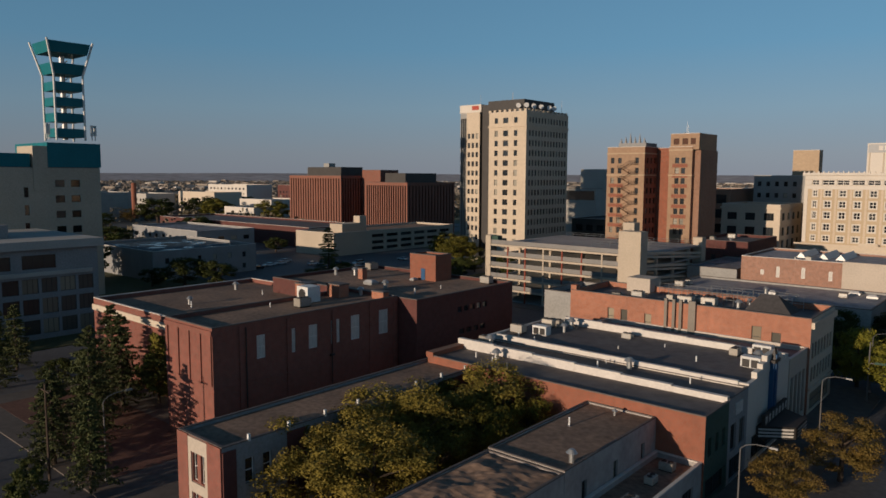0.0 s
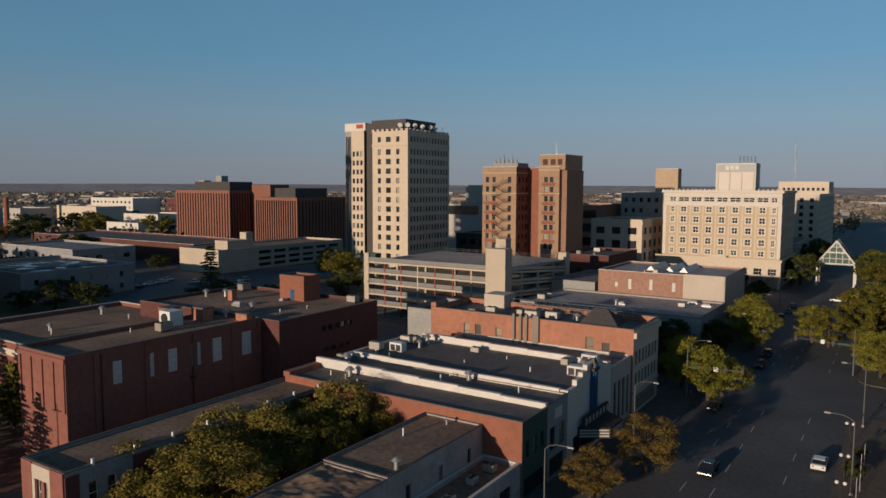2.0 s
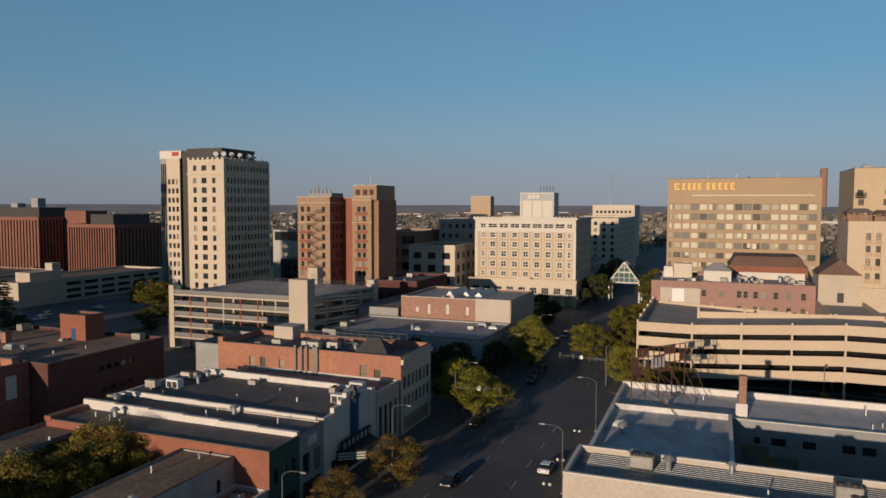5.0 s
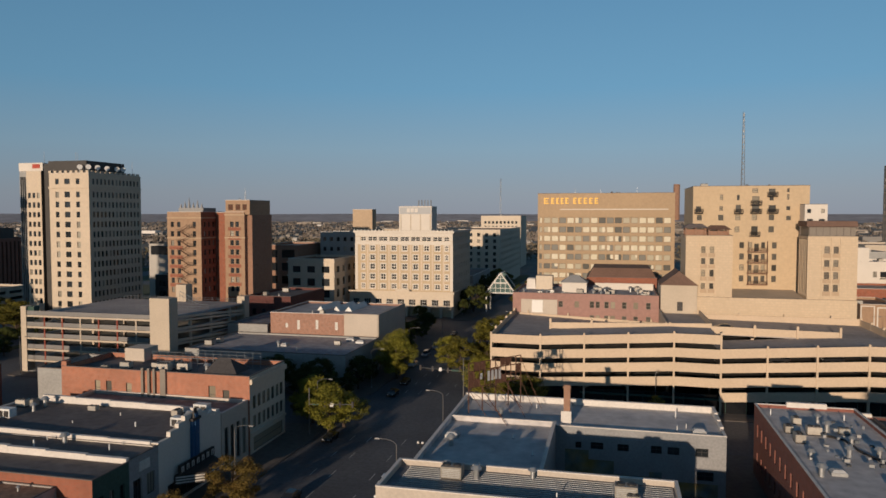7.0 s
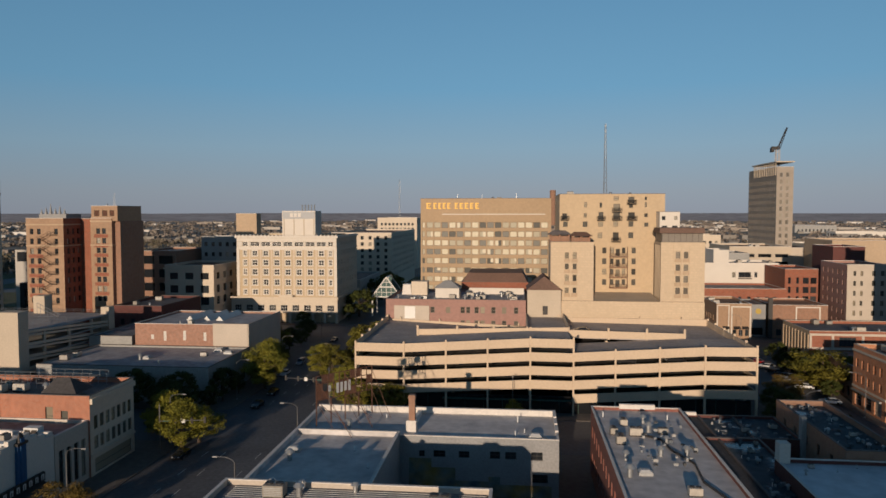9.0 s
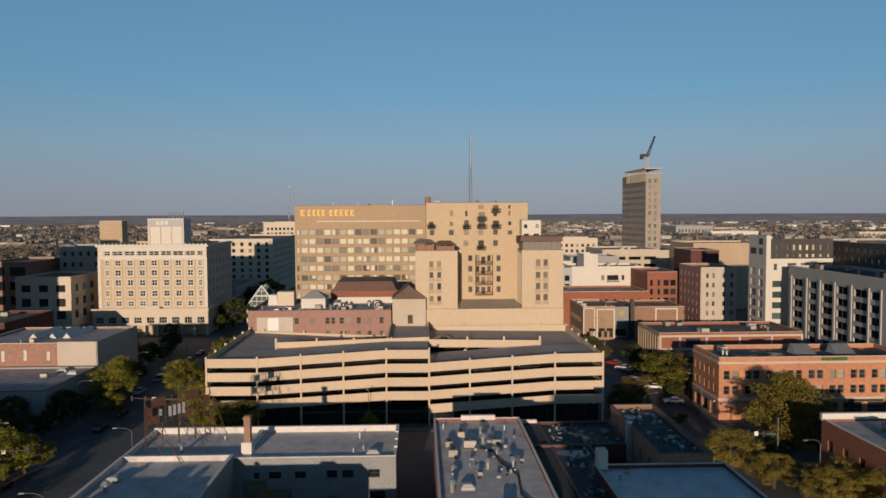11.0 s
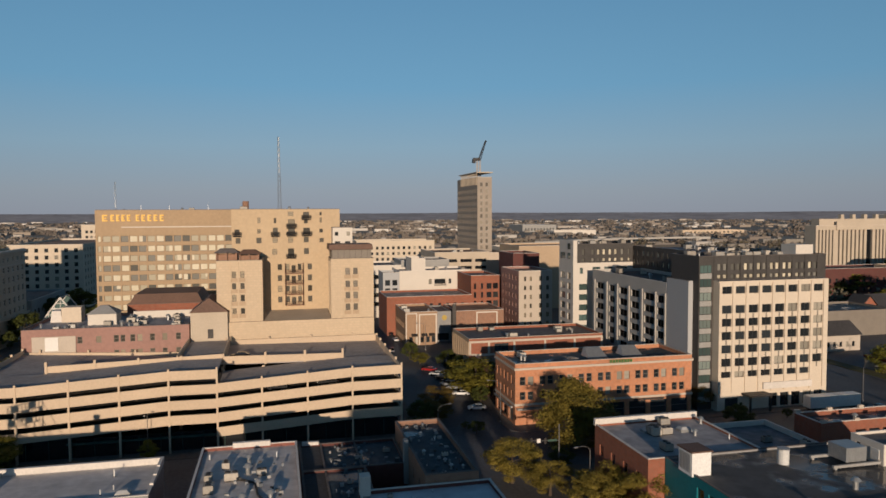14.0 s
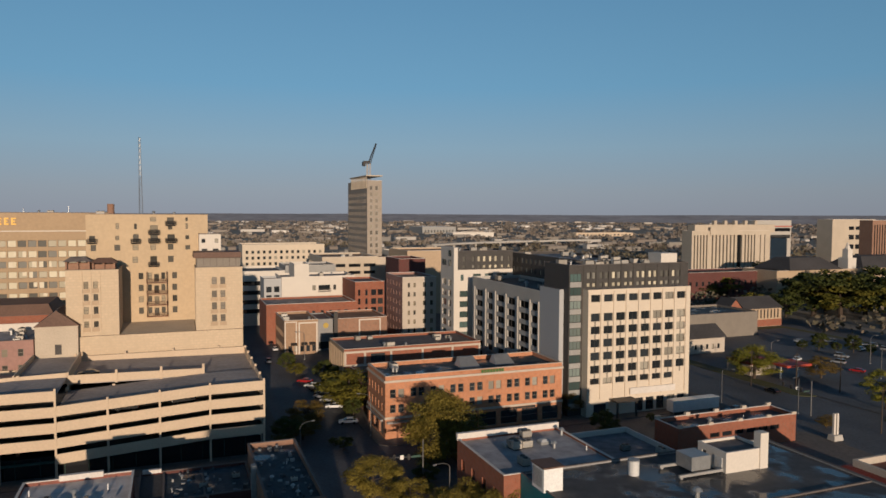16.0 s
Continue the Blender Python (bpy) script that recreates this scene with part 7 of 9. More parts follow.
# ---- campus and halls beyond the parking lot ----
def gabled(name, label, category, x0, x1, y0, y1, eave, ridge, wall, roof, along="x", S=None, over=0.5):
    ob = thing(name, ((x0 + x1) / 2, (y0 + y1) / 2, 0), label, category)
    bm = bmesh.new()
    facade(bm, "S", y0, x0, x1, 0, eave, S or [])
    for side, at, a0, a1 in (("E", x1, y0, y1), ("W", x0, y0, y1), ("N", y1, x0, x1)):
        facade(bm, side, at, a0, a1, 0, eave, [])
    if along == "x":
        ym = (y0 + y1) / 2
        for x in (x0, x1):
            bm.faces.new([bm.verts.new(c) for c in ((x, y0, eave), (x, y1, eave), (x, ym, ridge))])
    else:
        xm = (x0 + x1) / 2
        for y in (y0, y1):
            bm.faces.new([bm.verts.new(c) for c in ((x0, y, eave), (x1, y, eave), (xm, y, ridge))])
    bmesh.ops.remove_doubles(bm, verts=bm.verts, dist=0.001)
    part("wall", bm, wall, ob)
    if S:
        windows(ob, "S", y0, S)
    bm = bmesh.new()
    t = 0.3
    if along == "x":
        ym = (y0 + y1) / 2
        prof = [(y0 - over, eave - 0.2), (ym, ridge + 0.05), (y1 + over, eave - 0.2), (y1 + over, eave - 0.2 + t), (ym, ridge + 0.05 + t), (y0 - over, eave - 0.2 + t)]
        a = [bm.verts.new((x0 - over, y, z)) for y, z in prof]
        b = [bm.verts.new((x1 + over, y, z)) for y, z in prof]
    else:
        xm = (x0 + x1) / 2
        prof = [(x0 - over, eave - 0.2), (xm, ridge + 0.05), (x1 + over, eave - 0.2), (x1 + over, eave - 0.2 + t), (xm, ridge + 0.05 + t), (x0 - over, eave - 0.2 + t)]
        a = [bm.verts.new((x, y0 - over, z)) for x, z in prof]
        b = [bm.verts.new((x, y1 + over, z)) for x, z in prof]
    for i in range(6):
        j = (i + 1) % 6
        bm.faces.new((a[i], a[j], b[j], b[i]))
    for r in (a, b):
        bm.faces.new((r[0], r[1], r[4], r[5]))
        bm.faces.new((r[1], r[2], r[3], r[4]))
    part("roof", bm, roof, ob)
    return ob


gabled("brick_church", "long brick hall with dark gabled roof and pale panels", "church", 317.0, 339.0, 243.0, 259.0, 8.4, 12.6, "brick_tan", "roof_slate", S=holes(spread(318, 338, 10, 0.8), [(3.8, 7.8)]))
bm = bmesh.new()
box(bm, 316.9, 339.1, 242.85, 243.0, 0.2, 3.2)
solid("brick_plinth", bm, "brick_rust", "low rust brick plinth of the gabled hall", "wall")
gabled("church_porch", "red brick gabled porch beside the long hall", "church", 308.6, 316.6, 243.5, 252.0, 8.6, 13.0, "brick_rust", "roof_slate", along="y")
building("flat_annex", "flat grey annex beside the brick hall", "hall", 272.0, 308.0, 226.0, 250.0, 10.2, "taupe", "roof_blue", cap="coping_dark")
gabled("small_house", "small pale house with dark gabled roof", "house", 252.0, 268.5, 202.0, 213.0, 5.8, 9.6, "stucco_beige", "roof_slate", S=holes(spread(254, 267, 5, 1.1), [(1.6, 3.4)]))
cp = building("campus_hall", "long brick campus hall with hipped slate roof", "hall", 411.0, 560.0, 315.0, 342.0, 17.5, "brick_tan", "roof_slate", S=holes(spread(414, 558, 30, 2.0), [(2.5, 5.5), (8.5, 12.0)]), parapet=0.4)
bm = bmesh.new()
box(bm, 420, 463, 314, 343, 17.5, 24.5, 0, 9.0)
box(bm, 480, 561, 314, 343, 17.5, 24.5, 0, 9.0)
part("hip_roof", bm, "roof_slate", cp)
bm = bmesh.new()
box(bm, 469.5, 476.5, 316, 323, 17.5, 24)
box(bm, 471, 475, 317.5, 321.5, 24, 29.5)
tube(bm, (473, 319.5, 29.5), (473, 319.5, 33.5), 1.8, 0.2, 8)
part("cupola", bm, "stucco_white", cp, "white wooden cupola")
fr = building("ribbed_hall", "pale ribbed campus block in evening sun", "hall", 407.0, 476.0, 384.0, 394.0, 39.4, "concrete", "roof_grey", S=holes(spread(408, 421, 5, 1.1) + spread(423, 445, 7, 1.2) + [(446, 450.5)] + spread(452, 463, 4, 1.2) + spread(465, 473, 2, 0.8), [(3, 36.5)]), glass="glass_dark", depth=1.4)
bm = bmesh.new()
box(bm, 422, 446, 383.2, 384, 36.5, 42.0)
box(bm, 411, 482, 386, 393, 38.0, 43.6)
for k in range(5):
    box(bm, 428 + k * 9, 430.4 + k * 9, 386.5, 389, 43.6, 46.4)
part("roof_block", bm, "concrete", fr)
std = building("stadium", "far stadium stand with banded upper tier", "stadium", 548.0, 588.0, 470.0, 480.0, 45.4, "concrete_pale", "roof_grey", S=holes([(549, 587)], [(30, 33), (36, 39)]), glass="glass_dark")
bm = bmesh.new()
box(bm, 547.8, 588.2, 469.6, 470.0, 40.0, 40.8)
part("red_band", bm, "red_paint", std)
building("stadium", "cream stadium end block", "stadium", 590.0, 640.0, 430.0, 445.0, 46.8, "concrete", "roof_grey", S=holes(spread(608, 639, 4, 6), [(14, 18), (22, 26), (30, 34), (38, 41)]), glass="glass_dark")
building("ribbed_tower", "dark ribbed campus tower", "tower", 527.0, 566.0, 345.0, 355.0, 47.0, "brick_brown", "roof_dark", S=holes(spread(528, 565, 15, 1.1), [(4, 44)]), glass="glass_dark")
building("brick_hall", "dim brick campus hall among trees", "hall", 352.0, 420.0, 330.0, 352.0, 16.5, "brick_maroon", "roof_slate", S=holes(spread(354, 418, 14, 1.6), [(3, 5.4), (8.4, 11)]))
building("low_store", "low pale store beyond the crossing", "shop", 262.0, 300.0, 96.0, 114.0, 5.0, "concrete_pale", "roof_white")

# ---- far left: tower with teal bands, offices, brown ribbed blocks ----
tb = building("teal_tower_base", "beige mid-rise with teal top under an open tower", "office building", -240.0, -203.5, 40.0, 76.4, 36.0, "concrete", "roof_dark", E=holes([(64.6, 67.0), (68.6, 71.0)], storeys(14.5, 4.1, 5, 1.9)) + holes([(57.0, 58.1)], storeys(14.5, 4.6, 4, 2.6)), glass="glass_dark", cap="coping_dark")
bm = bmesh.new()
box(bm, -226.0, -203.3, 63.0, 76.7, 36.15, 42.6)
part("teal_block", bm, "teal", tb)
bm = bmesh.new()
box(bm, -239.0, -204.0, 40.2, 59.0, 36.15, 39.6)
part("teal_block", bm, "teal", tb)
bm = bmesh.new()
box(bm, -214.0, -203.2, 59.4, 62.9, 30.0, 41.6)
part("stair_shaft", bm, "concrete", tb)
tt = thing("open_tower", (-208.4, 69.7, 43.6), "open tower of white posts with teal bands", "tower")
for x in (-212.2, -204.6):
    for y in (66.0, 73.4):
        bm = bmesh.new()
        sx, sy = (-1 if x < -208 else 1), (-1 if y < 69 else 1)
        tube(bm, (x, y, 43.4), (x, y, 60.6), 0.3, n=6)
        tube(bm, (x, y, 60.6), (x + sx * 2.1, y + sy * 2.1, 69.4), 0.3, n=6)
        part("post", bm, "frame_white", tt)
for k, z in enumerate((44.2, 48.3, 52.4, 56.5)):
    bm = bmesh.new()
    box(bm, -212.0, -204.8, 66.2, 73.2, z, z + 2.3)
    part("band", bm, "teal", tt)
for z0, g in ((60.8, 0.1), (66.2, 1.25)):
    bm = bmesh.new()
    vs = box(bm, -212.0 - g, -204.8 + g, 66.2 - g, 73.2 + g, z0, z0 + 2.8, 0, -0.6)
    part("band", bm, "teal", tt)
bm = bmesh.new()
tube(bm, (-208.4, 69.7, 43.6), (-208.4, 69.7, 66.0), 0.7, n=8)
for k in range(9):
    tube(bm, (-209.4, 68.7, 44.5 + k * 2.3), (-207.4, 70.7, 46.3 + k * 2.3), 0.13, n=4)
part("core", bm, "metal", tt)
bm = bmesh.new()
for x, y in ((-204, 63.4), (-206, 64.6), (-204.2, 75.0), (-205.0, 76.2)):
    tube(bm, (x, y, 43.5), (x, y, 47.4), 0.15, n=5)
    box(bm, x - 0.25, x + 0.25, y - 0.3, y + 0.3, 44.8, 47.6)
part("antenna", bm, "metal_white", tt)
for o in (tb, tt):
    o.location += Vector((0.8, 4.2, -0.6))
of = building("old_office", "pale concrete office with deep top storey and tall windows", "office building", -192.0, -157.0, 6.0, 59.4, 19.8, "stucco_grey", "roof_dark",
              E=holes(spread(8, 58.6, 14, 3.05), [(1.2, 4.2), (5.3, 8.5), (9.6, 12.6)]) + holes(spread(10, 52, 5, 6.4), [(14.6, 17.4)]), bars=2, glass="glass_soft", cap="coping", parapet=0.5)
bm = bmesh.new()
box(bm, -193.0, -156.0, 5.0, 60.4, 18.6, 20.3)
box(bm, -157.0, -156.4, 6.0, 58.0, 13.2, 14.0)
part("roof_slab", bm, "concrete_pale", of)
bm = bmesh.new()
box(bm, -185, -168, 22, 46, 20.3, 23.0)
part("penthouse", bm, "stucco_grey", of)
for x0, x1, y0, y1, z, nm in ((-366.5, -318.0, 268.5, 300.0, 33.6, 10), (-301.0, -268.0, 272.0, 312.0, 30.0, 9)):
    gv = building("brown_ribbed_block", "red-brown ribbed government block with dark roof house", "office building", x0, x1, y0, y1, z, "brick_russet", "roof_dark",
                  S=holes(spread(x0 + 0.6, x1 - 0.6, nm * 2, 1.0), [(3, z - 1.6)]), E=holes(spread(y0 + 0.6, y1 - 0.6, 15, 1.0), [(3, z - 1.6)]), glass="glass_dark", depth=0.7, cap="coping_dark")
    bm = bmesh.new()
    box(bm, x0 + 8, x1 - 9, y0 + 8, y1 - 6, z - 0.4, z + 5.2)
    part("roof_house", bm, "panel_dark", gv)
building("brown_link", "tall rust brick shaft between ribbed blocks", "office building", -317.5, -302.0, 285.0, 300.0, 37.0, "brick_russet", "roof_dark", cap="coping_dark")
cgar = building("cream_deck", "cream parking deck with lit end wall", "parking garage", -252.0, -227.0, 185.0, 262.0, 9.9, "concrete", "roof_gravel", E=holes(spread(206, 260, 6, 7.4), [(1.4, 2.8), (4.0, 5.4), (6.8, 8.2)]), glass="glass_dark", depth=0.7)
bm = bmesh.new()
box(bm, -240, -232, 194, 206, 9, 13.0)
box(bm, -238, -234, 206, 210, 9, 16.0)
part("stair_block", bm, "concrete", cgar)
building("blue_roof_hall", "pale hall with a bluish flat roof", "hall", -262.0, -215.0, 101.0, 139.0, 9.6, "stucco_grey", "roof_blue", E=holes(spread(103, 137, 6, 1.4), [(1.5, 3.2), (5.4, 7.2)]))
building("beige_hall", "low beige hall with dark ground floor", "shop", -330.0, -273.0, 150.0, 178.0, 10.2, "stucco_grey", "roof_grey", E=holes(spread(152, 177, 4, 3), [(5.6, 7.4)]) + [(152, 176, 0.6, 2.8)], S=holes(spread(-329, -274, 9, 2.4), [(5.6, 7.4)]))
building("brick_mall", "long brown-red low mall", "shop", -400.0, -262.0, 200.0, 236.0, 9.6, "brick_maroon", "roof_dark", E=holes(spread(202, 235, 5, 3), [(5.2, 7.0)]))
building("white_works", "white plant buildings far off", "hall", -470.0, -430.0, 300.0, 330.0, 16.0, "stucco_white", "roof_grey", S=holes([(-468, -432)], [(9, 11)]))
building("white_works", "low white plant wing", "hall", -440.0, -405.0, 268.0, 292.0, 12.0, "stucco_white", "roof_grey", S=holes([(-438, -407)], [(6, 8)]))
building("grey_slab", "dim grey slab behind the teal tower", "office building", -545.0, -508.0, 206.0, 235.0, 21.0, "concrete_grey", "roof_dark", S=holes(spread(-543, -510, 5, 2), storeys(4, 4, 4, 2)))
building("pale_offices", "pale offices among trees", "office building", -612.0, -566.0, 275.0, 300.0, 18.0, "concrete_pale", "roof_grey", S=holes(spread(-610, -568, 8, 2.4), storeys(4, 4, 3, 2)))
building("pale_offices", "wide pale office block", "office building", -560.0, -505.0, 300.0, 325.0, 20.0, "stone_cream", "roof_grey", S=holes(spread(-558, -507, 9, 2.6), storeys(4, 4.2, 3, 2)))
building("pale_offices", "far white block with stacks", "office building", -680.0, -610.0, 400.0, 430.0, 24.0, "stucco_white", "roof_grey", S=holes(spread(-678, -612, 10, 3), storeys(4, 5, 4, 2)))
building("brick_slab", "far dark brick slab", "office building", -600.0, -545.0, 430.0, 450.0, 24.0, "brick_maroon", "roof_dark", S=holes(spread(-598, -547, 10, 2), storeys(4, 4, 4, 2)))
bm = bmesh.new()
tube(bm, (-560, 262, 0), (-560, 262, 27), 2.2, 1.8, 10)
solid("smokestack", bm, "brick_rust", "short brick smokestack among trees", "chimney")
for x, y, h in ((-640, 500, 42), (-618, 505, 47)):
    bm = bmesh.new()
    box(bm, x, x + 9, y, y + 9, 0, h)
    solid("silo", bm, "concrete_grey", "far grey concrete silo tower", "silo", group="far silos")

# ---- plain unseen blocks behind the camera; the evening sun passes over the low ones ----
# tall block added out of view to throw shade on the corner store roofs
building("plain_block", "plain unseen brick block that shades the corner roofs", "office building", 60.5, 83.0, -46.0, -22.0, 31.0, "brick_brown", "roof_gravel", S=holes(spread(62, 82, 6, 1.5), storeys(4, 3.6, 7, 1.9)))
for x0, x1, y0, y1, z in ((-112, -70, -95, -50, 6.5), (-66, -30, -100, -60, 7), (12, 60, -95, -50, 7), (62, 94, -90, -50, 8), (125, 170, -90, -45, 9), (172, 212, -95, -50, 7),
                          (-260, -160, -100, -50, 8), (250, 330, -90, -40, 7), (-350, -270, -90, -40, 8)):
    building("plain_store", "plain brick store on the street behind", "shop", x0, x1, y0, y1, z, "brick_brown", "roof_gravel")


# ---- trees ----
def leaf_quads(out, rs, centre, radius, count, size, flat=0.8):
    """Adds a clump of leaf-shaped quads, thicker towards its rim."""
    v = rs.normal(size=(count, 3))
    v /= np.linalg.norm(v, axis=1)[:, None]
    p = np.array(centre) + v * (rs.uniform(0.35, 1.0, (count, 1)) ** 0.7) * radius * np.array((1, 1, flat))
    n = v + rs.uniform(-0.9, 0.9, (count, 3)) + np.array((0, 0, 0.3))
    a = np.cross(n, rs.normal(size=(count, 3)))
    a /= np.linalg.norm(a, axis=1)[:, None] + 1e-9
    b = np.cross(n, a)
    b /= np.linalg.norm(b, axis=1)[:, None] + 1e-9
    s = size * rs.uniform(0.6, 1.3, (count, 1))
    out.append(np.stack([p + a * s, p + b * s * 0.6, p - a * s, p - b * s * 0.6], 1).reshape(-1, 3))


def leaf_part(out, leaf, parent):
    co = np.concatenate(out)
    me = bpy.data.meshes.new("crown")
    me.from_pydata(co.tolist(), [], np.arange(len(co)).reshape(-1, 4).tolist())
    me.materials.append(LEAF[leaf])
    return hang(new("crown", me), parent)


def broadleaf(name, label, leaf, seed, clumps=44, per=210, size=0.17, cone=0.0):
    """A tree 10 m tall and 8 m wide: trunk, limbs and a ragged crown of leaf clumps."""
    rng = random.Random(seed)
    ob = thing(name, (0, 0, 0), label, "tree")
    bm = bmesh.new()
    tube(bm, (0, 0, -0.5), (0.1, 0.05, 3.2), 0.27, 0.18, 8)
    tube(bm, (0.1, 0.05, 3.2), (0.0, 0.1, 6.8), 0.18, 0.07, 6)
    tips = []
    for k in range(9):
        w, z = k * 2.4 + rng.uniform(-0.4, 0.4), rng.uniform(2.4, 5.2)
        r = rng.uniform(1.9, 3.1)
        tip = (r * math.cos(w), r * math.sin(w), z + rng.uniform(1.4, 3.0))
        tube(bm, (0.08, 0.05, z), tip, 0.1, 0.03, 5)
        tips.append(tip)
    part("trunk", bm, "bark", ob)
    rs, out = np.random.RandomState(seed), []
    for k in range(clumps):
        if k < len(tips):
            c = Vector(tips[k])
        else:
            w, u = rng.uniform(0, 2 * math.pi), rng.uniform(-0.9, 1)
            r = math.sqrt(1 - u * u) * rng.uniform(0.45, 1.0)
            r *= 1.1 - cone * (u + 0.75) / 1.75
            c = Vector((3.2 * r * math.cos(w), 3.2 * r * math.sin(w), 5.2 - cone * 0.7 + (3.9 + cone * 0.7) * u * rng.uniform(0.75, 1.05)))
        leaf_quads(out, rs, c, rng.uniform(0.7, 1.3), per, size)
    leaf_part(out, leaf, ob)
    return ob


def conifer(name, label, seed):
    """A pine 10 m tall with drooping whorls."""
    rng = random.Random(seed)
    ob = thing(name, (0, 0, 0), label, "tree")
    bm = bmesh.new()
    tube(bm, (0, 0, -0.5), (0, 0, 9.8), 0.25, 0.03, 8)
    rs, out = np.random.RandomState(seed), []
    for k in range(17):
        z = 1.0 + k * 0.53
        r = 3.5 * (1 - (z - 1.0) / 9.4) ** 0.85 * rng.uniform(0.55, 1.2) + 0.2
        for j in range(7):
            w = 2 * math.pi * j / 7 + k * 0.7 + rng.uniform(-0.25, 0.25)
            rr = r * rng.uniform(0.65, 1.1)
            tip = Vector((rr * math.cos(w), rr * math.sin(w), z - 0.12 * rr + rng.uniform(-0.2, 0.3)))
            tube(bm, (0, 0, z), tip, 0.045, 0.012, 4)
            for i in range(4):
                leaf_quads(out, rs, Vector((0, 0, z)).lerp(tip, 0.35 + 0.2 * i), 0.2 + 0.1 * rr, 18, 0.13, 0.35)
    part("trunk", bm, "bark", ob)
    leaf_part(out, "pine", ob)
    return ob


PROTO = {
    "n": [broadleaf("street_tree", "golden olive tree crowding a narrow yard", "gold", s, 60, 330, 0.095) for s in (21, 22, 23)],
    "m": [broadleaf("street_tree", "dark olive tree crowding a narrow yard", "olive", s, 60, 330, 0.095) for s in (24,)],
    "O": [broadleaf("park_tree", "yellowing broadleaf tree beyond the streets", "olive", s, 40, 80, 0.27) for s in (31, 32)],
    "G": [broadleaf("park_tree", "dark green broadleaf tree beyond the streets", "green", s, 40, 80, 0.27) for s in (33, 34)],
    "o": [broadleaf("street_tree", "yellowing deciduous street tree in evening light", "olive", s, 44, 150, 0.18) for s in (1, 2, 3)],
    "g": [broadleaf("street_tree", "dense dark green street tree", "green", s, 44, 130, 0.19) for s in (4, 5)],
    "l": [broadleaf("street_tree", "bright yellow-green street tree", "lime", s, 50, 220, 0.125) for s in (6, 7)],
    "b": [broadleaf("street_tree", "browning autumn street tree", "brown", s, 48, 240, 0.11) for s in (8, 9)],
    "t": [broadleaf("street_tree", "tall tapering tree turning olive and brown", "gold", s, 90, 300, 0.095, 0.7) for s in (12,)],
    "p": [conifer("pine_tree", "tall dark pine with layered branches", s) for s in (10, 11)],
}
used = set()
turn = dict.fromkeys(PROTO, 0)
rng = random.Random(42)


def plant(kind, x, y, height, width, z=0.14):
    src = PROTO[kind][turn[kind] % len(PROTO[kind])]
    turn[kind] += 1
    m = Matrix.Translation((x, y, z)) @ Matrix.Rotation(rng.uniform(0, 6.28), 4, "Z") @ Matrix.Diagonal((width / 8.0, width / 8.0, height / 10.0, 1))
    if src.name in used:
        return copy_thing(src, m)
    used.add(src.name)
    src.matrix_basis = m
    return src


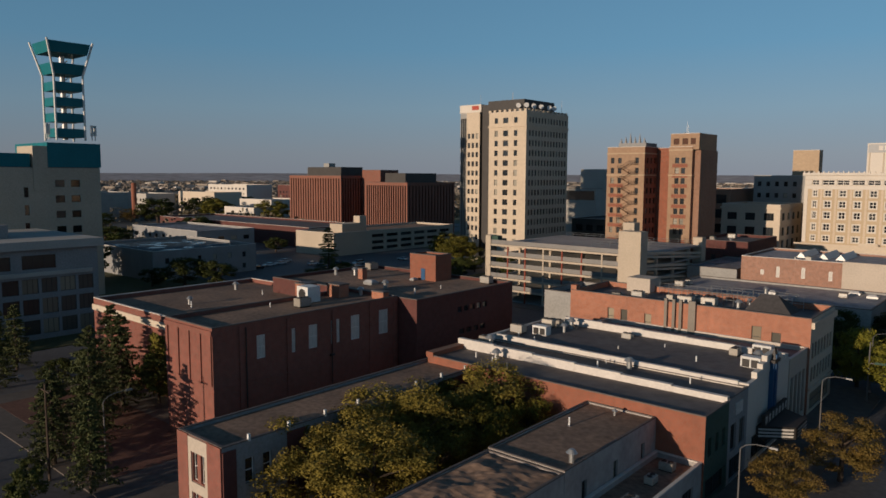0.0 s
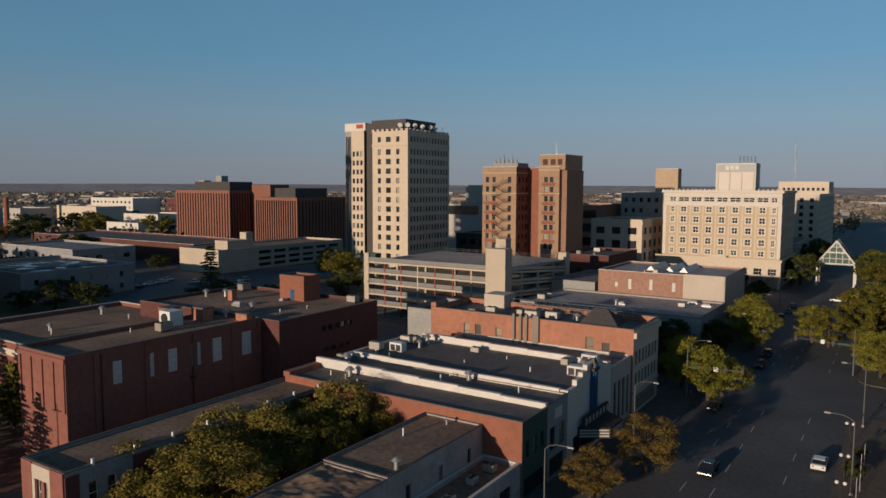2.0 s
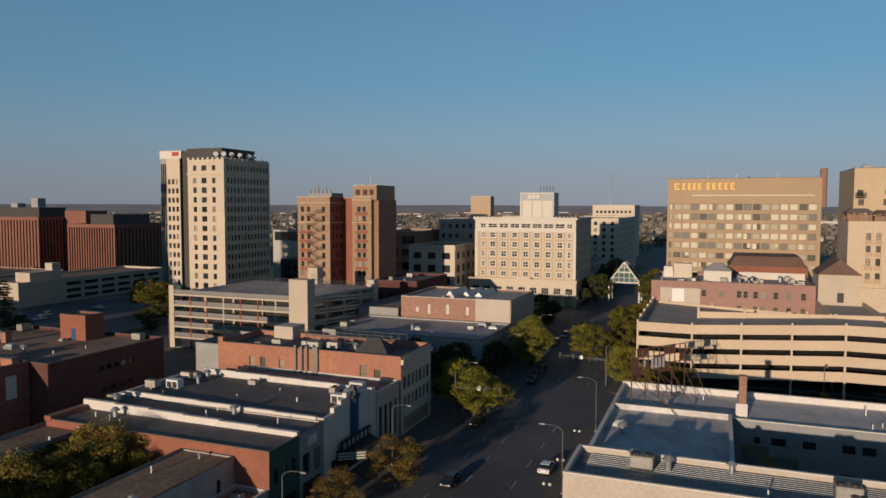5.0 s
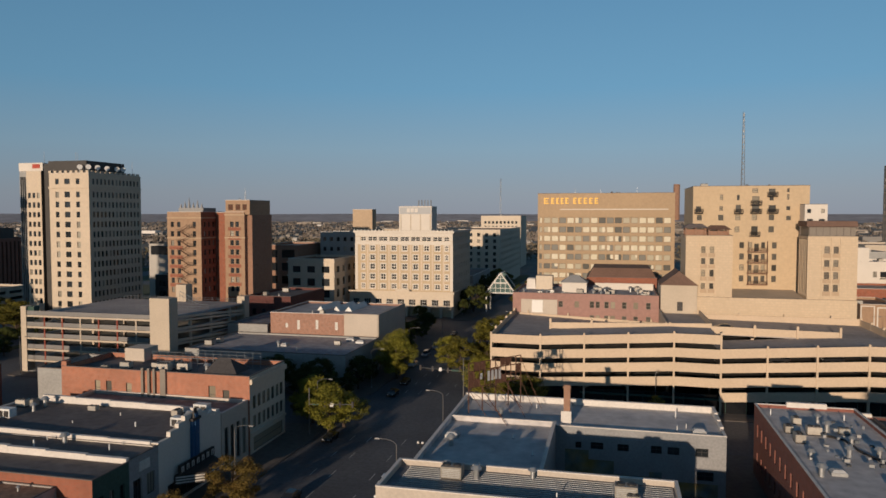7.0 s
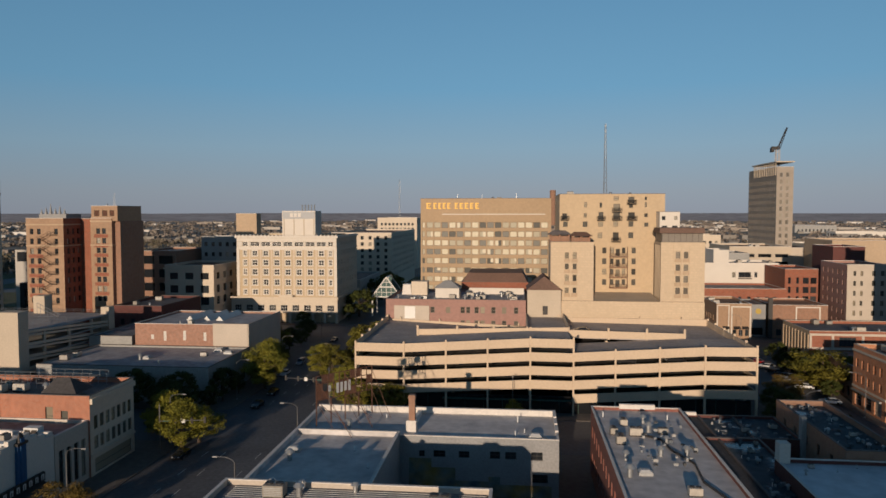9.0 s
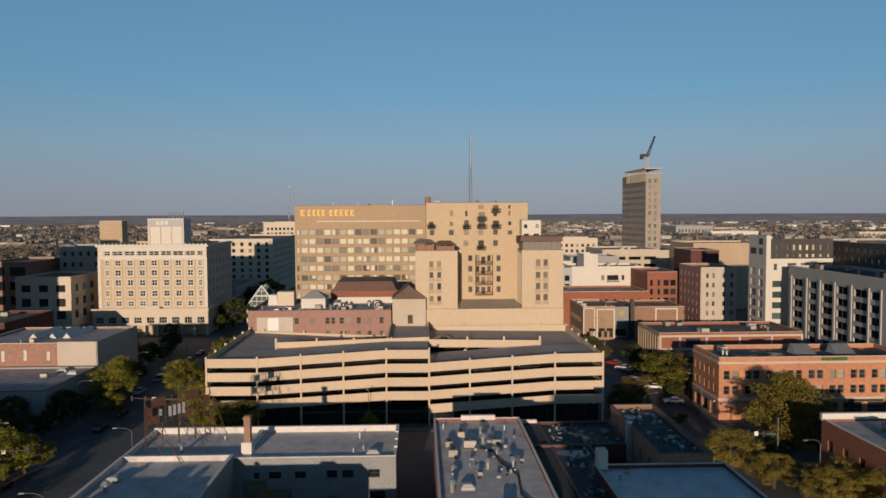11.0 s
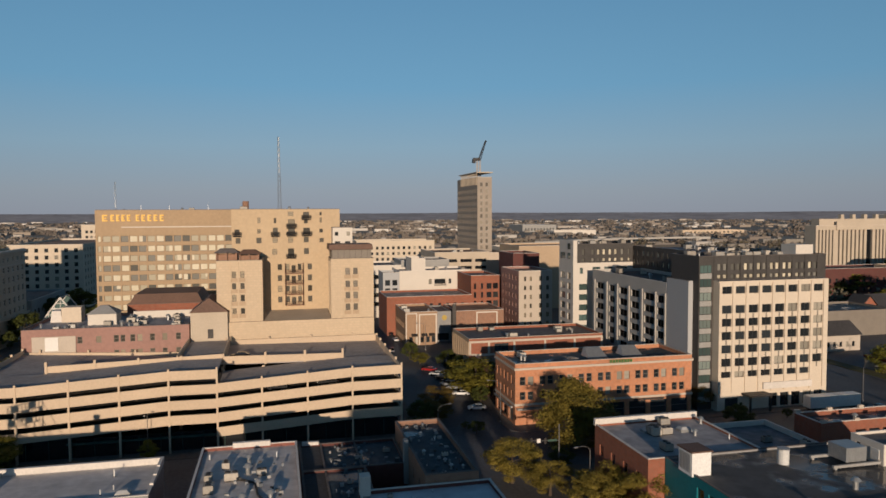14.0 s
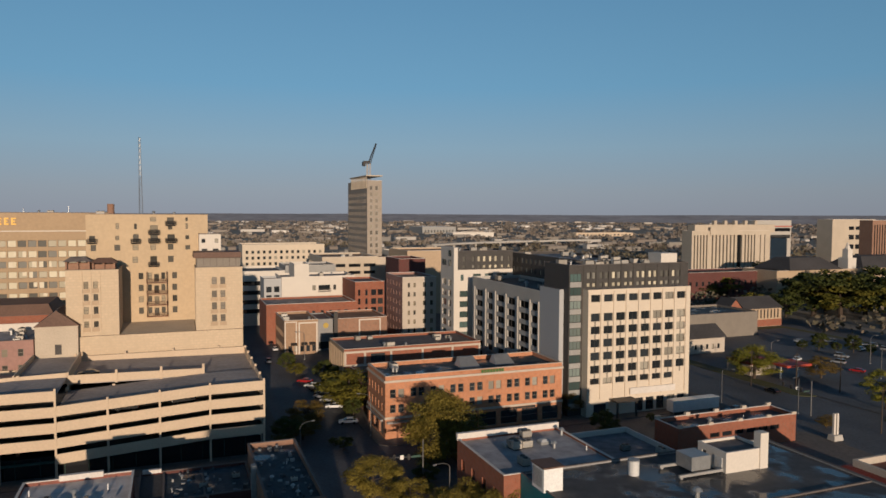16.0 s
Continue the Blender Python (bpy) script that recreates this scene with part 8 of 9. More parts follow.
TREES = """
n -54 41 10.5 11;n -52 48 11 10;n -51 55 10.5 9;n -52 61 10 8;m -54 67 9.5 7;n -49 38 9 8;n -57 35 8.5 8;m -47 45 9 7;m -47 52 9.5 7;m -46.5 60 9 6;n -58 47 9 8;m -58 55 9.5 8
p -99 33 13 9;p -103 39 13 8;p -88 24 8 6;p -78 24 7 5.5;p -136 36 8 5;g -76 17 5 4;g -100 43 8 6;p -152 34 9 7;p -92 30 9 6;g -110 32 6 6;g -118 36 6 6;p -126 30 9 6;g -84 20 6 5;p -108 40 10 6
g -198 102 11 15;g -206 96 11 12;g -190 108 10 11;g -229 88 13 14;g -240 92 13 13;g -224 80 12 10;p -191 152 11 9;g -177 134 9 10;g -170 140 8 9;o -181 203 12 13;o -165 192 11 14;g -155 188 11 12;o -172 200 11 12;g -140 186 10 10;g -134 180 10 10;o -161 151 5 7;g -148 170 9 9;g -142 164 9 8
b -18 80 7.5 8.5;b -21 69 6 6.5;l -18.5 117 9 10;l -24.2 122 9.5 8.28;l -17 121 7 6;l -19 163 11 9;g -30.7 140.5 11 8.74;g -36 141.5 11.5 10;g -42.5 142 11 9.5;g -49 143 10 8.5;g -27.2 133 10 7.82;g -28.2 126 10 7.36;g -29.2 213 9 7.36;g -28.2 222 9 7.36;g -29.2 232 9 7.36;g -31.2 242 9 7.36;o -80 267 7 7;g -96 272 7 8;g -74 262 6 6;g -56 263 7 6;g -40 263 7 6;l -8.8 178 9 5.525;g -25.2 143 10 7.36;g -24.7 150 10 7.36;g -23.7 157 10 6.44;l -21.2 172 11 7.36;g -23.2 182 10 7.36;g -25.2 194 10 7.36;o -29.2 204 9 7.36;g -33 139 9 8
o -4.8 175 8 4.25;o 2.7 171 10 6.375;o 1.2 182 11 6.8;o 2.2 192 11 6.8;l 2.2 204 11 6.8;o 2.7 216 11 6.8;o 3.2 228 10 5.95;g 1.2 240 9 5.95;o 2.2 276 10 6.8;g 0.2 290 10 6.8;o 1.2 310 11 7.65;g -0.8 336 11 7.65;g -23.2 288 9 6.44;g -25.2 278 8 5.52;l 6 150 9 7;o 13 143 9 8;g 18 142 8.5 7;o 3.2 163 8 5.1;g 2.2 256 9 5.95;g 0.2 360 11 7.65;g -25.2 330 10 7.36;o -24.2 370 10 8.28
t 129.5 131 14.5 17.5;n 110.5 115 7 7;n 115 108 5.5 6;n 127 94 8 6;b 107 163 8 7.5;g 98.5 144.5 8.5 8;g 101 150 8 7;b 105 154 8.5 7;g 98 139.5 5 5;b 172 150 8 5.5;g 120 204 8.5 7;g 120.5 198 9 7.5;g 121 192 9 8;g 121 186 9.5 8;g 121 180 9.5 8.5;o 120.5 174 9 8;g 120 168 8.5 7.5;o 114 218 7 6;g 112 226 7 6;g 174.5 139 8 5;g 171 134 6 7;n 119 99 5.5 5.5;g 122 120 7 8;b 133 126 9 7
l 246 165 10.5 10;b 266 158 8.5 8;l 252 126 10 8.5;l 317 162 7 6;b 224 120 4.5 4.5;l 330 150 7 6;l 338 146 7 6;g 300 196 5 3;g 304 192 5 3;g 308 188 5 3;g 312 184 5 3;g 316 180 5 3;g 378 260 17 17;o 398 270 15 15;o 387 252 16 17;g 419 272 16 14;g 399 248 16 15;g 428 264 16 14;o 404 239 18 15;g 430 250 18 14;o 436 299 15 14;g 464 304 18 14;g 478 299 15 14;o 430 242 16 14;g 376 332 13 15;o 390 338 12 13;o 446 350 17 17;g 455 362 15 14;g 345 285 10 10;o 352 272 9 9;o 290 272 9 10;g 362 262 9 8
g -455 190 13 13;o -463 277 13 14;b -443 244 11 12;o -530 344 13 16;b -470 262 12 12;g -480 240 13 13;g -420 250 11 11;g -345 190 9 9;g -350 240 11 12;o -410 285 13 14;g -490 280 13 15;g -300 140 9 10;g -310 128 9 11;b -500 230 12 12;g -172 60 10 10;g -155 66 9 9;g -148 72 9 8;g -260 180 9 8
g 2 60 5 4;g 4.6 92 3 3.2;g 5 101 2.6 3;l 44 143 4 3;g 112 144 3.5 4;g 110.5 148 3 3.5;g 187 138 2.6 2.4;n 121.6 101 6.5 7;o 8.8 143.0 7.5 6.5;o 15.4 142.0 6 5.5
"""
for line in TREES.strip().replace("\n", ";").split(";"):
    k, x, y, h, w = line.split()
    if math.hypot(float(x) - 40, float(y)) > 290:
        k = {"o": "O", "g": "G"}.get(k, k)
    plant(k, float(x), float(y), float(h) * 1.06, float(w) * 1.2)


# ---- vehicles ----
def car_paint(name, c):
    m = material(name, c, 0.25, 0.1, vary=0.05, grain=2, stain=0.5, bump=0, spec=0.6)
    return m


def vehicle(name, label, paint, van=False, pickup=False):
    """A parked car 4.6 m long, nose towards +y."""
    ob = thing(name, (0, 0, 0), label, "car")
    top = 1.75 if van else 1.45
    prof = [(-2.3, 0.45), (-2.3, 0.85), (-2.15, 1.0), (1.1, 1.0), (2.15, 0.85), (2.3, 0.6), (2.3, 0.35), (-2.2, 0.35)]
    bm = bmesh.new()
    a = [bm.verts.new((-0.88, y, z)) for y, z in prof]
    b = [bm.verts.new((0.88, y, z)) for y, z in prof]
    for i in range(8):
        bm.faces.new((a[i], a[(i + 1) % 8], b[(i + 1) % 8], b[i]))
    bm.faces.new(a[::-1])
    bm.faces.new(b)
    bmesh.ops.bevel(bm, geom=bm.edges[:], offset=0.06, segments=1, affect="EDGES")
    part("body", bm, paint, ob)
    back = -2.2 if van else (-0.4 if pickup else -1.75)
    bm = bmesh.new()
    lo = [(-0.84, back), (0.84, back), (0.84, 1.15), (-0.84, 1.15)]
    hi = [(-0.66, back + (0.1 if van or pickup else 0.55)), (0.66, back + (0.1 if van or pickup else 0.55)), (0.66, 0.35), (-0.66, 0.35)]
    va, vb = [bm.verts.new((x, y, 0.99)) for x, y in lo], [bm.verts.new((x, y, top - 0.06)) for x, y in hi]
    for i in range(4):
        bm.faces.new((va[i], va[(i + 1) % 4], vb[(i + 1) % 4], vb[i]))
    bm.faces.new(vb)
    part("cabin_glass", bm, "glass_dark", ob)
    bm = bmesh.new()
    box(bm, -0.67, 0.67, hi[0][1], 0.36, top - 0.06, top)
    part("roof", bm, paint, ob)
    for x in (-0.8, 0.8):
        for y in (-1.4, 1.45):
            bm = bmesh.new()
            tube(bm, (x - 0.11, y, 0.32), (x + 0.11, y, 0.32), 0.32, n=12)
            part("wheel", bm, "tyre", ob)
    for x in (-0.7, 0.45):
        bm = bmesh.new()
        box(bm, x, x + 0.25, 2.24, 2.32, 0.62, 0.76)
        part("headlight", bm, "frame_white", ob)
        bm = bmesh.new()
        box(bm, x, x + 0.25, -2.33, -2.26, 0.72, 0.86)
        part("tail_light", bm, "red_paint", ob)
    return ob


CARS = {
    "w": vehicle("parked_car", "white car on the asphalt", car_paint("white_car_paint", (0.72, 0.72, 0.71))),
    "v": vehicle("parked_van", "white van on the asphalt", car_paint("van_white_paint", (0.75, 0.75, 0.74)), van=True),
    "k": vehicle("parked_car", "black car on the asphalt", car_paint("black_car_paint", (0.015, 0.015, 0.017))),
    "s": vehicle("parked_car", "silver-grey car on the asphalt", car_paint("silver_car_paint", (0.30, 0.31, 0.33)), van=True),
    "r": vehicle("parked_car", "red car on the asphalt", car_paint("red_car_paint", (0.33, 0.02, 0.02))),
    "t": vehicle("parked_truck", "white pickup truck on the street", car_paint("white_truck_paint", (0.68, 0.68, 0.68)), pickup=True),
}
seen = set()


def park(kind, x, y, heading, z=0.03):
    src = CARS[kind]
    m = Matrix.Translation((x, y, z)) @ Matrix.Rotation(radians(heading), 4, "Z")
    if kind in seen:
        return copy_thing(src, m)
    seen.add(kind)
    src.matrix_basis = m
    return src


for k, x, y, h in (("k", -11.2, 84.5, 180), ("w", 0.6, 94.5, 0), ("k", -14.8, 146.5, 180), ("w", -19.0, 178.5, 180), ("s", -19.0, 192.5, 180), 
                   ("k", -16.4, 112.5, 180), ("k", -15.2, 158.0, 180), ("s", -18.8, 205.0, 180), ("k", -18.6, 218.0, 180), ("w", -8.0, 250.0, 90), ("k", -18.8, 230.0, 180),
                   ("r", 114.6, 206.5, 55), ("w", 115.6, 200.0, 55), ("k", 116.2, 195.0, 55), ("k", 116.6, 190.0, 55), ("s", 116.8, 183.0, 60), ("w", 116.9, 176.4, 75), ("w", 117.2, 162.0, 80), ("s", 115.8, 187.0, 55),
                   ("s", 108.0, 240.0, 0), ("w", 113.0, 260.0, 0), ("k", 113.0, 272.0, 0)):
    park(k, x, y, h, 0.18 if 110 < x < 124 else 0.03)
lot = random.Random(5)
for x, y in ((-206.4, 169.6), (-201, 174.9), (-216.6, 140.7), (-220.5, 148.3), (-221.8, 154.4), (-244, 150.5), (-236, 150.6), (-198, 196), (-230, 146), (-226, 160), (-250, 146), (-212, 162), (-195, 168), (-258, 150), (-240, 143), (-224, 142)):
    park(lot.choice("wwsskv"), x, y, lot.choice((0, 90, 180)) + lot.uniform(-4, 4), 0.19)
for x, y in ((326.9, 194.5), (329.0, 190.3), (321.7, 202.6), (316.4, 169.9), (328.3, 173.3), (322.3, 158.1), (304.5, 200.0), (300, 179), (310, 206), (318, 186), (290, 172), (327, 182), (312, 160), (298, 150), (284, 160), (306, 150), (276, 172), (280, 180)):
    park(lot.choice("wrsskw"), x, y, lot.choice((20, 200, 110)) + lot.uniform(-5, 5), 0.19)
for x, y, h in ((208.8, 136.2, 100), (213.0, 138.0, 95), (238, 150, 0)):
    park("k", x, y, h, 0.18 if x < 214 else 0.03)
for x, y, z, k in ((48.0, 150.0, 8.05, "w"), (69, 151.5, 10.9, "k"), (80, 152, 11.2, "k"), (60.5, 168.5, 14.78, "k")):
    park(k, x, y, 90, z)

tr = thing("semi_trailer", (202.5, 141, 0.16), "long white box trailer parked by the hotel", "trailer")
bm = bmesh.new()
box(bm, 195.0, 209.5, 139.8, 142.3, 1.15, 4.0)
part("box_body", bm, "metal_white", tr)
bm = bmesh.new()
box(bm, 195.2, 209.3, 140.2, 141.9, 0.9, 1.14)
for x in (208.0,):
    box(bm, x, x + 0.2, 140.2, 141.9, 0.2, 0.9)
part("chassis", bm, "metal_dark", tr)
for x in (196.4, 197.7):
    for y in (139.95, 141.75):
        bm = bmesh.new()
        tube(bm, (x, y, 0.66), (x, y + 0.4, 0.66), 0.5, n=14)
        part("wheel", bm, "tyre", tr)


# ---- street furniture ----
def lamp_post(height=9.5, reach=2.6):
    ob = thing("street_lamp", (0, 0, 0), "tall grey steel street lamp with a curved arm", "street lamp", "street lamps")
    bm = bmesh.new()
    tube(bm, (0, 0, -0.3), (0, 0, height - 0.6), 0.095, 0.06, 8)
    part("pole", bm, "lamp_grey", ob)
    bm = bmesh.new()
    pts = [(0, 0, height - 0.6), (0.5, 0, height - 0.15), (1.3, 0, height + 0.1), (reach, 0, height + 0.15)]
    for a, b in zip(pts, pts[1:]):
        tube(bm, a, b, 0.04, n=6)
    part("arm", bm, "lamp_grey", ob)
    bm = bmesh.new()
    box(bm, reach - 0.1, reach + 0.65, -0.16, 0.16, height + 0.05, height + 0.22, 0, 0.05)
    part("lamp_head", bm, "lamp_grey", ob)
    bm = bmesh.new()
    tube(bm, (0, 0, -0.3), (0, 0, 0.35), 0.22, 0.16, 8)
    part("foot", bm, "concrete_grey", ob)
    return ob


lamp0 = lamp_post()
for i, (x, y, turn) in enumerate(((4.6, 86.5, 180), (4.6, 115.5, 180), (-22.0, 87.8, 0), (-22.2, 58.6, 0), (-22.0, 119.6, 0), (-22.0, 152.0, 0), (-22.0, 185, 0), (3.8, 184, 180), (119.8, 151.0, 150), (101.0, 134.0, 20), (120.6, 104.0, 190),
                                  (43.8, 143.9, 270), (215.5, 145.4, 300), (227, 131.0, 200), (283.0, 151.0, 90), (-116.5, 144.0, 135), (120.4, 240.0, 180), (260, 172, 0), (300, 168, 0), (-21.8, 225, 0), (3.4, 225, 180), (-79, 26, 90), (-94, 20, 90))):
    m = pose(x, y, 0.14, 0, 0, turn)
    if i == 0:
        lamp0.matrix_basis = m
    else:
        copy_thing(lamp0, m)


def signal(x, y, reach, turn):
    ob = thing("traffic_signal", (x, y, 0.14), "grey traffic signal mast with yellow-black heads", "traffic signal", "traffic signals")
    mt = pose(x, y, 0.14, 0, 0, turn)

    def p(a, b, c):
        return mt @ Vector((a, b, c))
    bm = bmesh.new()
    tube(bm, p(0, 0, 0), p(0, 0, 9.0), 0.14, 0.09, 8)
    part("pole", bm, "lamp_grey", ob)
    bm = bmesh.new()
    tube(bm, p(0, 0, 5.8), p(reach, 0, 6.3), 0.09, 0.05, 6)
    part("mast_arm", bm, "lamp_grey", ob)
    for k in (0.35, 0.7, 0.98):
        c = p(reach * k, 0, 5.8 + 0.5 * k)
        bm = bmesh.new()
        box(bm, c.x - 0.2, c.x + 0.2, c.y - 0.15, c.y + 0.15, c.z - 0.55, c.z + 0.55)
        part("signal_head", bm, "metal_dark", ob)
    c = p(reach * 0.52, 0, 6.1)
    bm = bmesh.new()
    box(bm, c.x - 0.35, c.x + 0.35, c.y - 0.22, c.y - 0.18, c.z - 0.4, c.z + 0.4)
    part("sign_plate", bm, "frame_white", ob)
    c = p(reach * 0.18, 0, 6.0)
    bm = bmesh.new()
    box(bm, c.x - 0.9, c.x + 0.9, c.y - 0.22, c.y - 0.18, c.z - 0.2, c.z + 0.2)
    part("street_sign", bm, "green_paint", ob, "plain green street sign")


signal(1.5, 148.9, 10.5, 180)
signal(-21.5, 114.5, 9.0, 0)
signal(121.0, 118.5, 8.0, 180)
signal(228.0, 128.0, 9.0, 90)
for x, y in ((5.2, 84.0), (5.4, 88.5), (5.3, 92.8), (5.5, 97.0)):
    fl = thing("banner_flag", (x, y, 0.15), "small red banner on a thin pole by the kerb", "flag", "kerb banners")
    bm = bmesh.new()
    tube(bm, (x, y, 0.14), (x, y, 3.4), 0.04, n=5)
    part("pole", bm, "metal", fl)
    bm = bmesh.new()
    vs = [bm.verts.new(c) for c in ((x, y, 3.3), (x, y + 1.2, 3.0), (x + 0.15, y + 1.0, 2.0), (x, y, 2.3))]
    bm.faces.new(vs)
    r = bmesh.ops.solidify(bm, geom=bm.faces[:], thickness=0.02)
    part("banner", bm, "red_paint", fl)
for x, y in ((3.6, 90.0), (3.4, 104.0), (3.8, 80.5)):
    ps = thing("kerb_lantern", (x, y, 0.15), "short post with a cluster of white globes", "lantern", "kerb lanterns")
    bm = bmesh.new()
    tube(bm, (x, y, 0.14), (x, y, 3.6), 0.07, n=6)
    tube(bm, (x - 0.4, y, 3.4), (x + 0.4, y, 3.4), 0.04, n=5)
    part("post", bm, "metal_dark", ps)
    for d in (-0.4, 0.4):
        bm = bmesh.new()
        bmesh.ops.create_icosphere(bm, subdivisions=2, radius=0.22, matrix=Matrix.Translation((x + d, y, 3.7)))
        part("globe", bm, "frame_white", ps)
for x, y in ((238.0, 158.0), (247.0, 150.0), (256.0, 143.0), (-88.0, 18.0), (-84, 22), (232, 112)):
    pl = thing("utility_pole", (x, y, 0.1), "tall wooden utility pole with a crossarm", "utility pole", "utility poles")
    bm = bmesh.new()
    tube(bm, (x, y, 0.0), (x, y, 11.0), 0.16, 0.1, 7)
    part("pole", bm, "bark", pl)
    bm = bmesh.new()
    box(bm, x - 1.1, x + 1.1, y - 0.06, y + 0.06, 10.1, 10.25)
    part("crossarm", bm, "bark", pl)
# low fuel stop with red trim
fs = thing("fuel_stop", (238, 160, 0.16), "small fuel stop with red trim and canopy", "fuel stop")
bm = bmesh.new()
box(bm, 247.5, 258.0, 168.0, 178.0, 0.17, 3.6)
part("kiosk", bm, "stucco_beige", fs)
bm = bmesh.new()
box(bm, 247.2, 258.3, 167.6, 178.4, 3.6, 4.3)
box(bm, 252.0, 262.0, 158.0, 166.0, 4.3, 5.0)
part("fascia", bm, "red_paint", fs)
bm = bmesh.new()
for x in (253.5, 260.5):
    bm = bmesh.new()
    box(bm, x, x + 0.4, 161.8, 162.2, 0.17, 4.3)
    part("canopy_post", bm, "metal_white", fs)


# ---- rooftop machines ----
def unit_proto():
    ob = thing("rooftop_unit", (0, 0, 0), "weathered rooftop air handler on a curb", "air conditioner", "rooftop units")
    bm = bmesh.new()
    box(bm, -1.0, 1.0, -0.7, 0.7, 0.15, 1.25)
    bmesh.ops.bevel(bm, geom=bm.edges[:], offset=0.04, segments=1, affect="EDGES")
    part("cabinet", bm, "metal_tan", ob)
    bm = bmesh.new()
    box(bm, -0.95, 0.95, -0.65, 0.65, -0.05, 0.15)
    part("curb", bm, "metal_dark", ob)
    for x in (-0.5, 0.5):
        bm = bmesh.new()
        tube(bm, (x, 0, 1.25), (x, 0, 1.38), 0.4, 0.38, 12)
        part("fan", bm, "metal_dark", ob)
    bm = bmesh.new()
    for k in range(5):
        box(bm, -0.85, 0.85, -0.73, -0.69, 0.3 + k * 0.17, 0.38 + k * 0.17)
    part("louvre", bm, "metal", ob)
    return ob


def vent_proto():
    ob = thing("roof_vent", (0, 0, 0), "round galvanised roof exhaust with a cap", "vent", "roof vents")
    bm = bmesh.new()
    tube(bm, (0, 0, -0.05), (0, 0, 0.8), 0.22, n=10)
    part("flue", bm, "metal", ob)
    bm = bmesh.new()
    tube(bm, (0, 0, 0.75), (0, 0, 1.05), 0.46, 0.2, 12)
    part("cap", bm, "metal", ob)
    return ob


def light_proto():
    ob = thing("roof_skylight", (0, 0, 0), "low domed roof skylight", "skylight", "roof skylights")
    bm = bmesh.new()
    box(bm, -0.75, 0.75, -0.6, 0.6, -0.05, 0.3)
    part("curb", bm, "metal", ob)
    bm = bmesh.new()
    box(bm, -0.7, 0.7, -0.55, 0.55, 0.3, 0.55, 0, 0.25)
    part("dome", bm, "panel_grey", ob)
    return ob


def pipe_proto():
    ob = thing("vent_pipe", (0, 0, 0), "thin white roof vent pipe", "pipe", "vent pipes")
    bm = bmesh.new()
    tube(bm, (0, 0, -0.05), (0, 0, 0.9), 0.09, n=8)
    part("pipe", bm, "metal_white", ob)
    bm = bmesh.new()
    tube(bm, (0, 0, -0.04), (0, 0, 0.06), 0.3, 0.12, 8)
    part("flashing", bm, "roof_grey", ob)
    return ob


KIT = {"u": unit_proto(), "v": vent_proto(), "d": light_proto(), "p": pipe_proto()}
placed = set()
kit_rng = random.Random(9)


def fit_out(kind, x, y, z, size=1.0, turn=None):
    m = Matrix.Translation((x, y, z)) @ Matrix.Rotation(radians(kit_rng.choice((0, 90, 180)) if turn is None else turn), 4, "Z") @ Matrix.Diagonal((size, size, size, 1))
    if kind in placed:
        return copy_thing(KIT[kind], m)
    placed.add(kind)
    KIT[kind].matrix_basis = m


for k, x, y, s in (("u", 61.6, 103.9, 0.8), ("v", 64.9, 105.2, 1.3), ("u", 59.5, 99.2, 1.0), ("u", 59.9, 94.8, 1.2), ("u", 66.9, 99.9, 0.9), ("v", 64.9, 100.5, 1.2), ("v", 59.6, 87.6, 1.0), ("v", 59.2, 81.4, 1.2),
                   ("v", 64.6, 89.6, 1.1), ("d", 61.3, 82.5, 1.2), ("v", 68.2, 90.0, 1.1), ("u", 62.7, 98.7, 1.2), ("p", 58.9, 108, 1), ("p", 69, 107, 1), ("v", 66.5, 95.0, 0.9), ("u", 66.0, 76.0, 1.0)):
    fit_out(k, x, y, 11.02, s)
# a trail of black dirt, built as a thin tube along the roof
DIRT_TRAIL = thing("roof_duct", (66, 92, 11.0), "black snaking tube standing for a trail of dirt on the white roof", "duct")
bm = bmesh.new()
pts = [(62.5, 99.5), (66.0, 96.5), (66.5, 92.0), (68.5, 86.5), (68.0, 80.0), (70.0, 73.0)]
for a, b in zip(pts, pts[1:]):
    tube(bm, (*a, 11.18), (*b, 11.18), 0.17, n=6)
part("duct", bm, "metal_dark", DIRT_TRAIL)
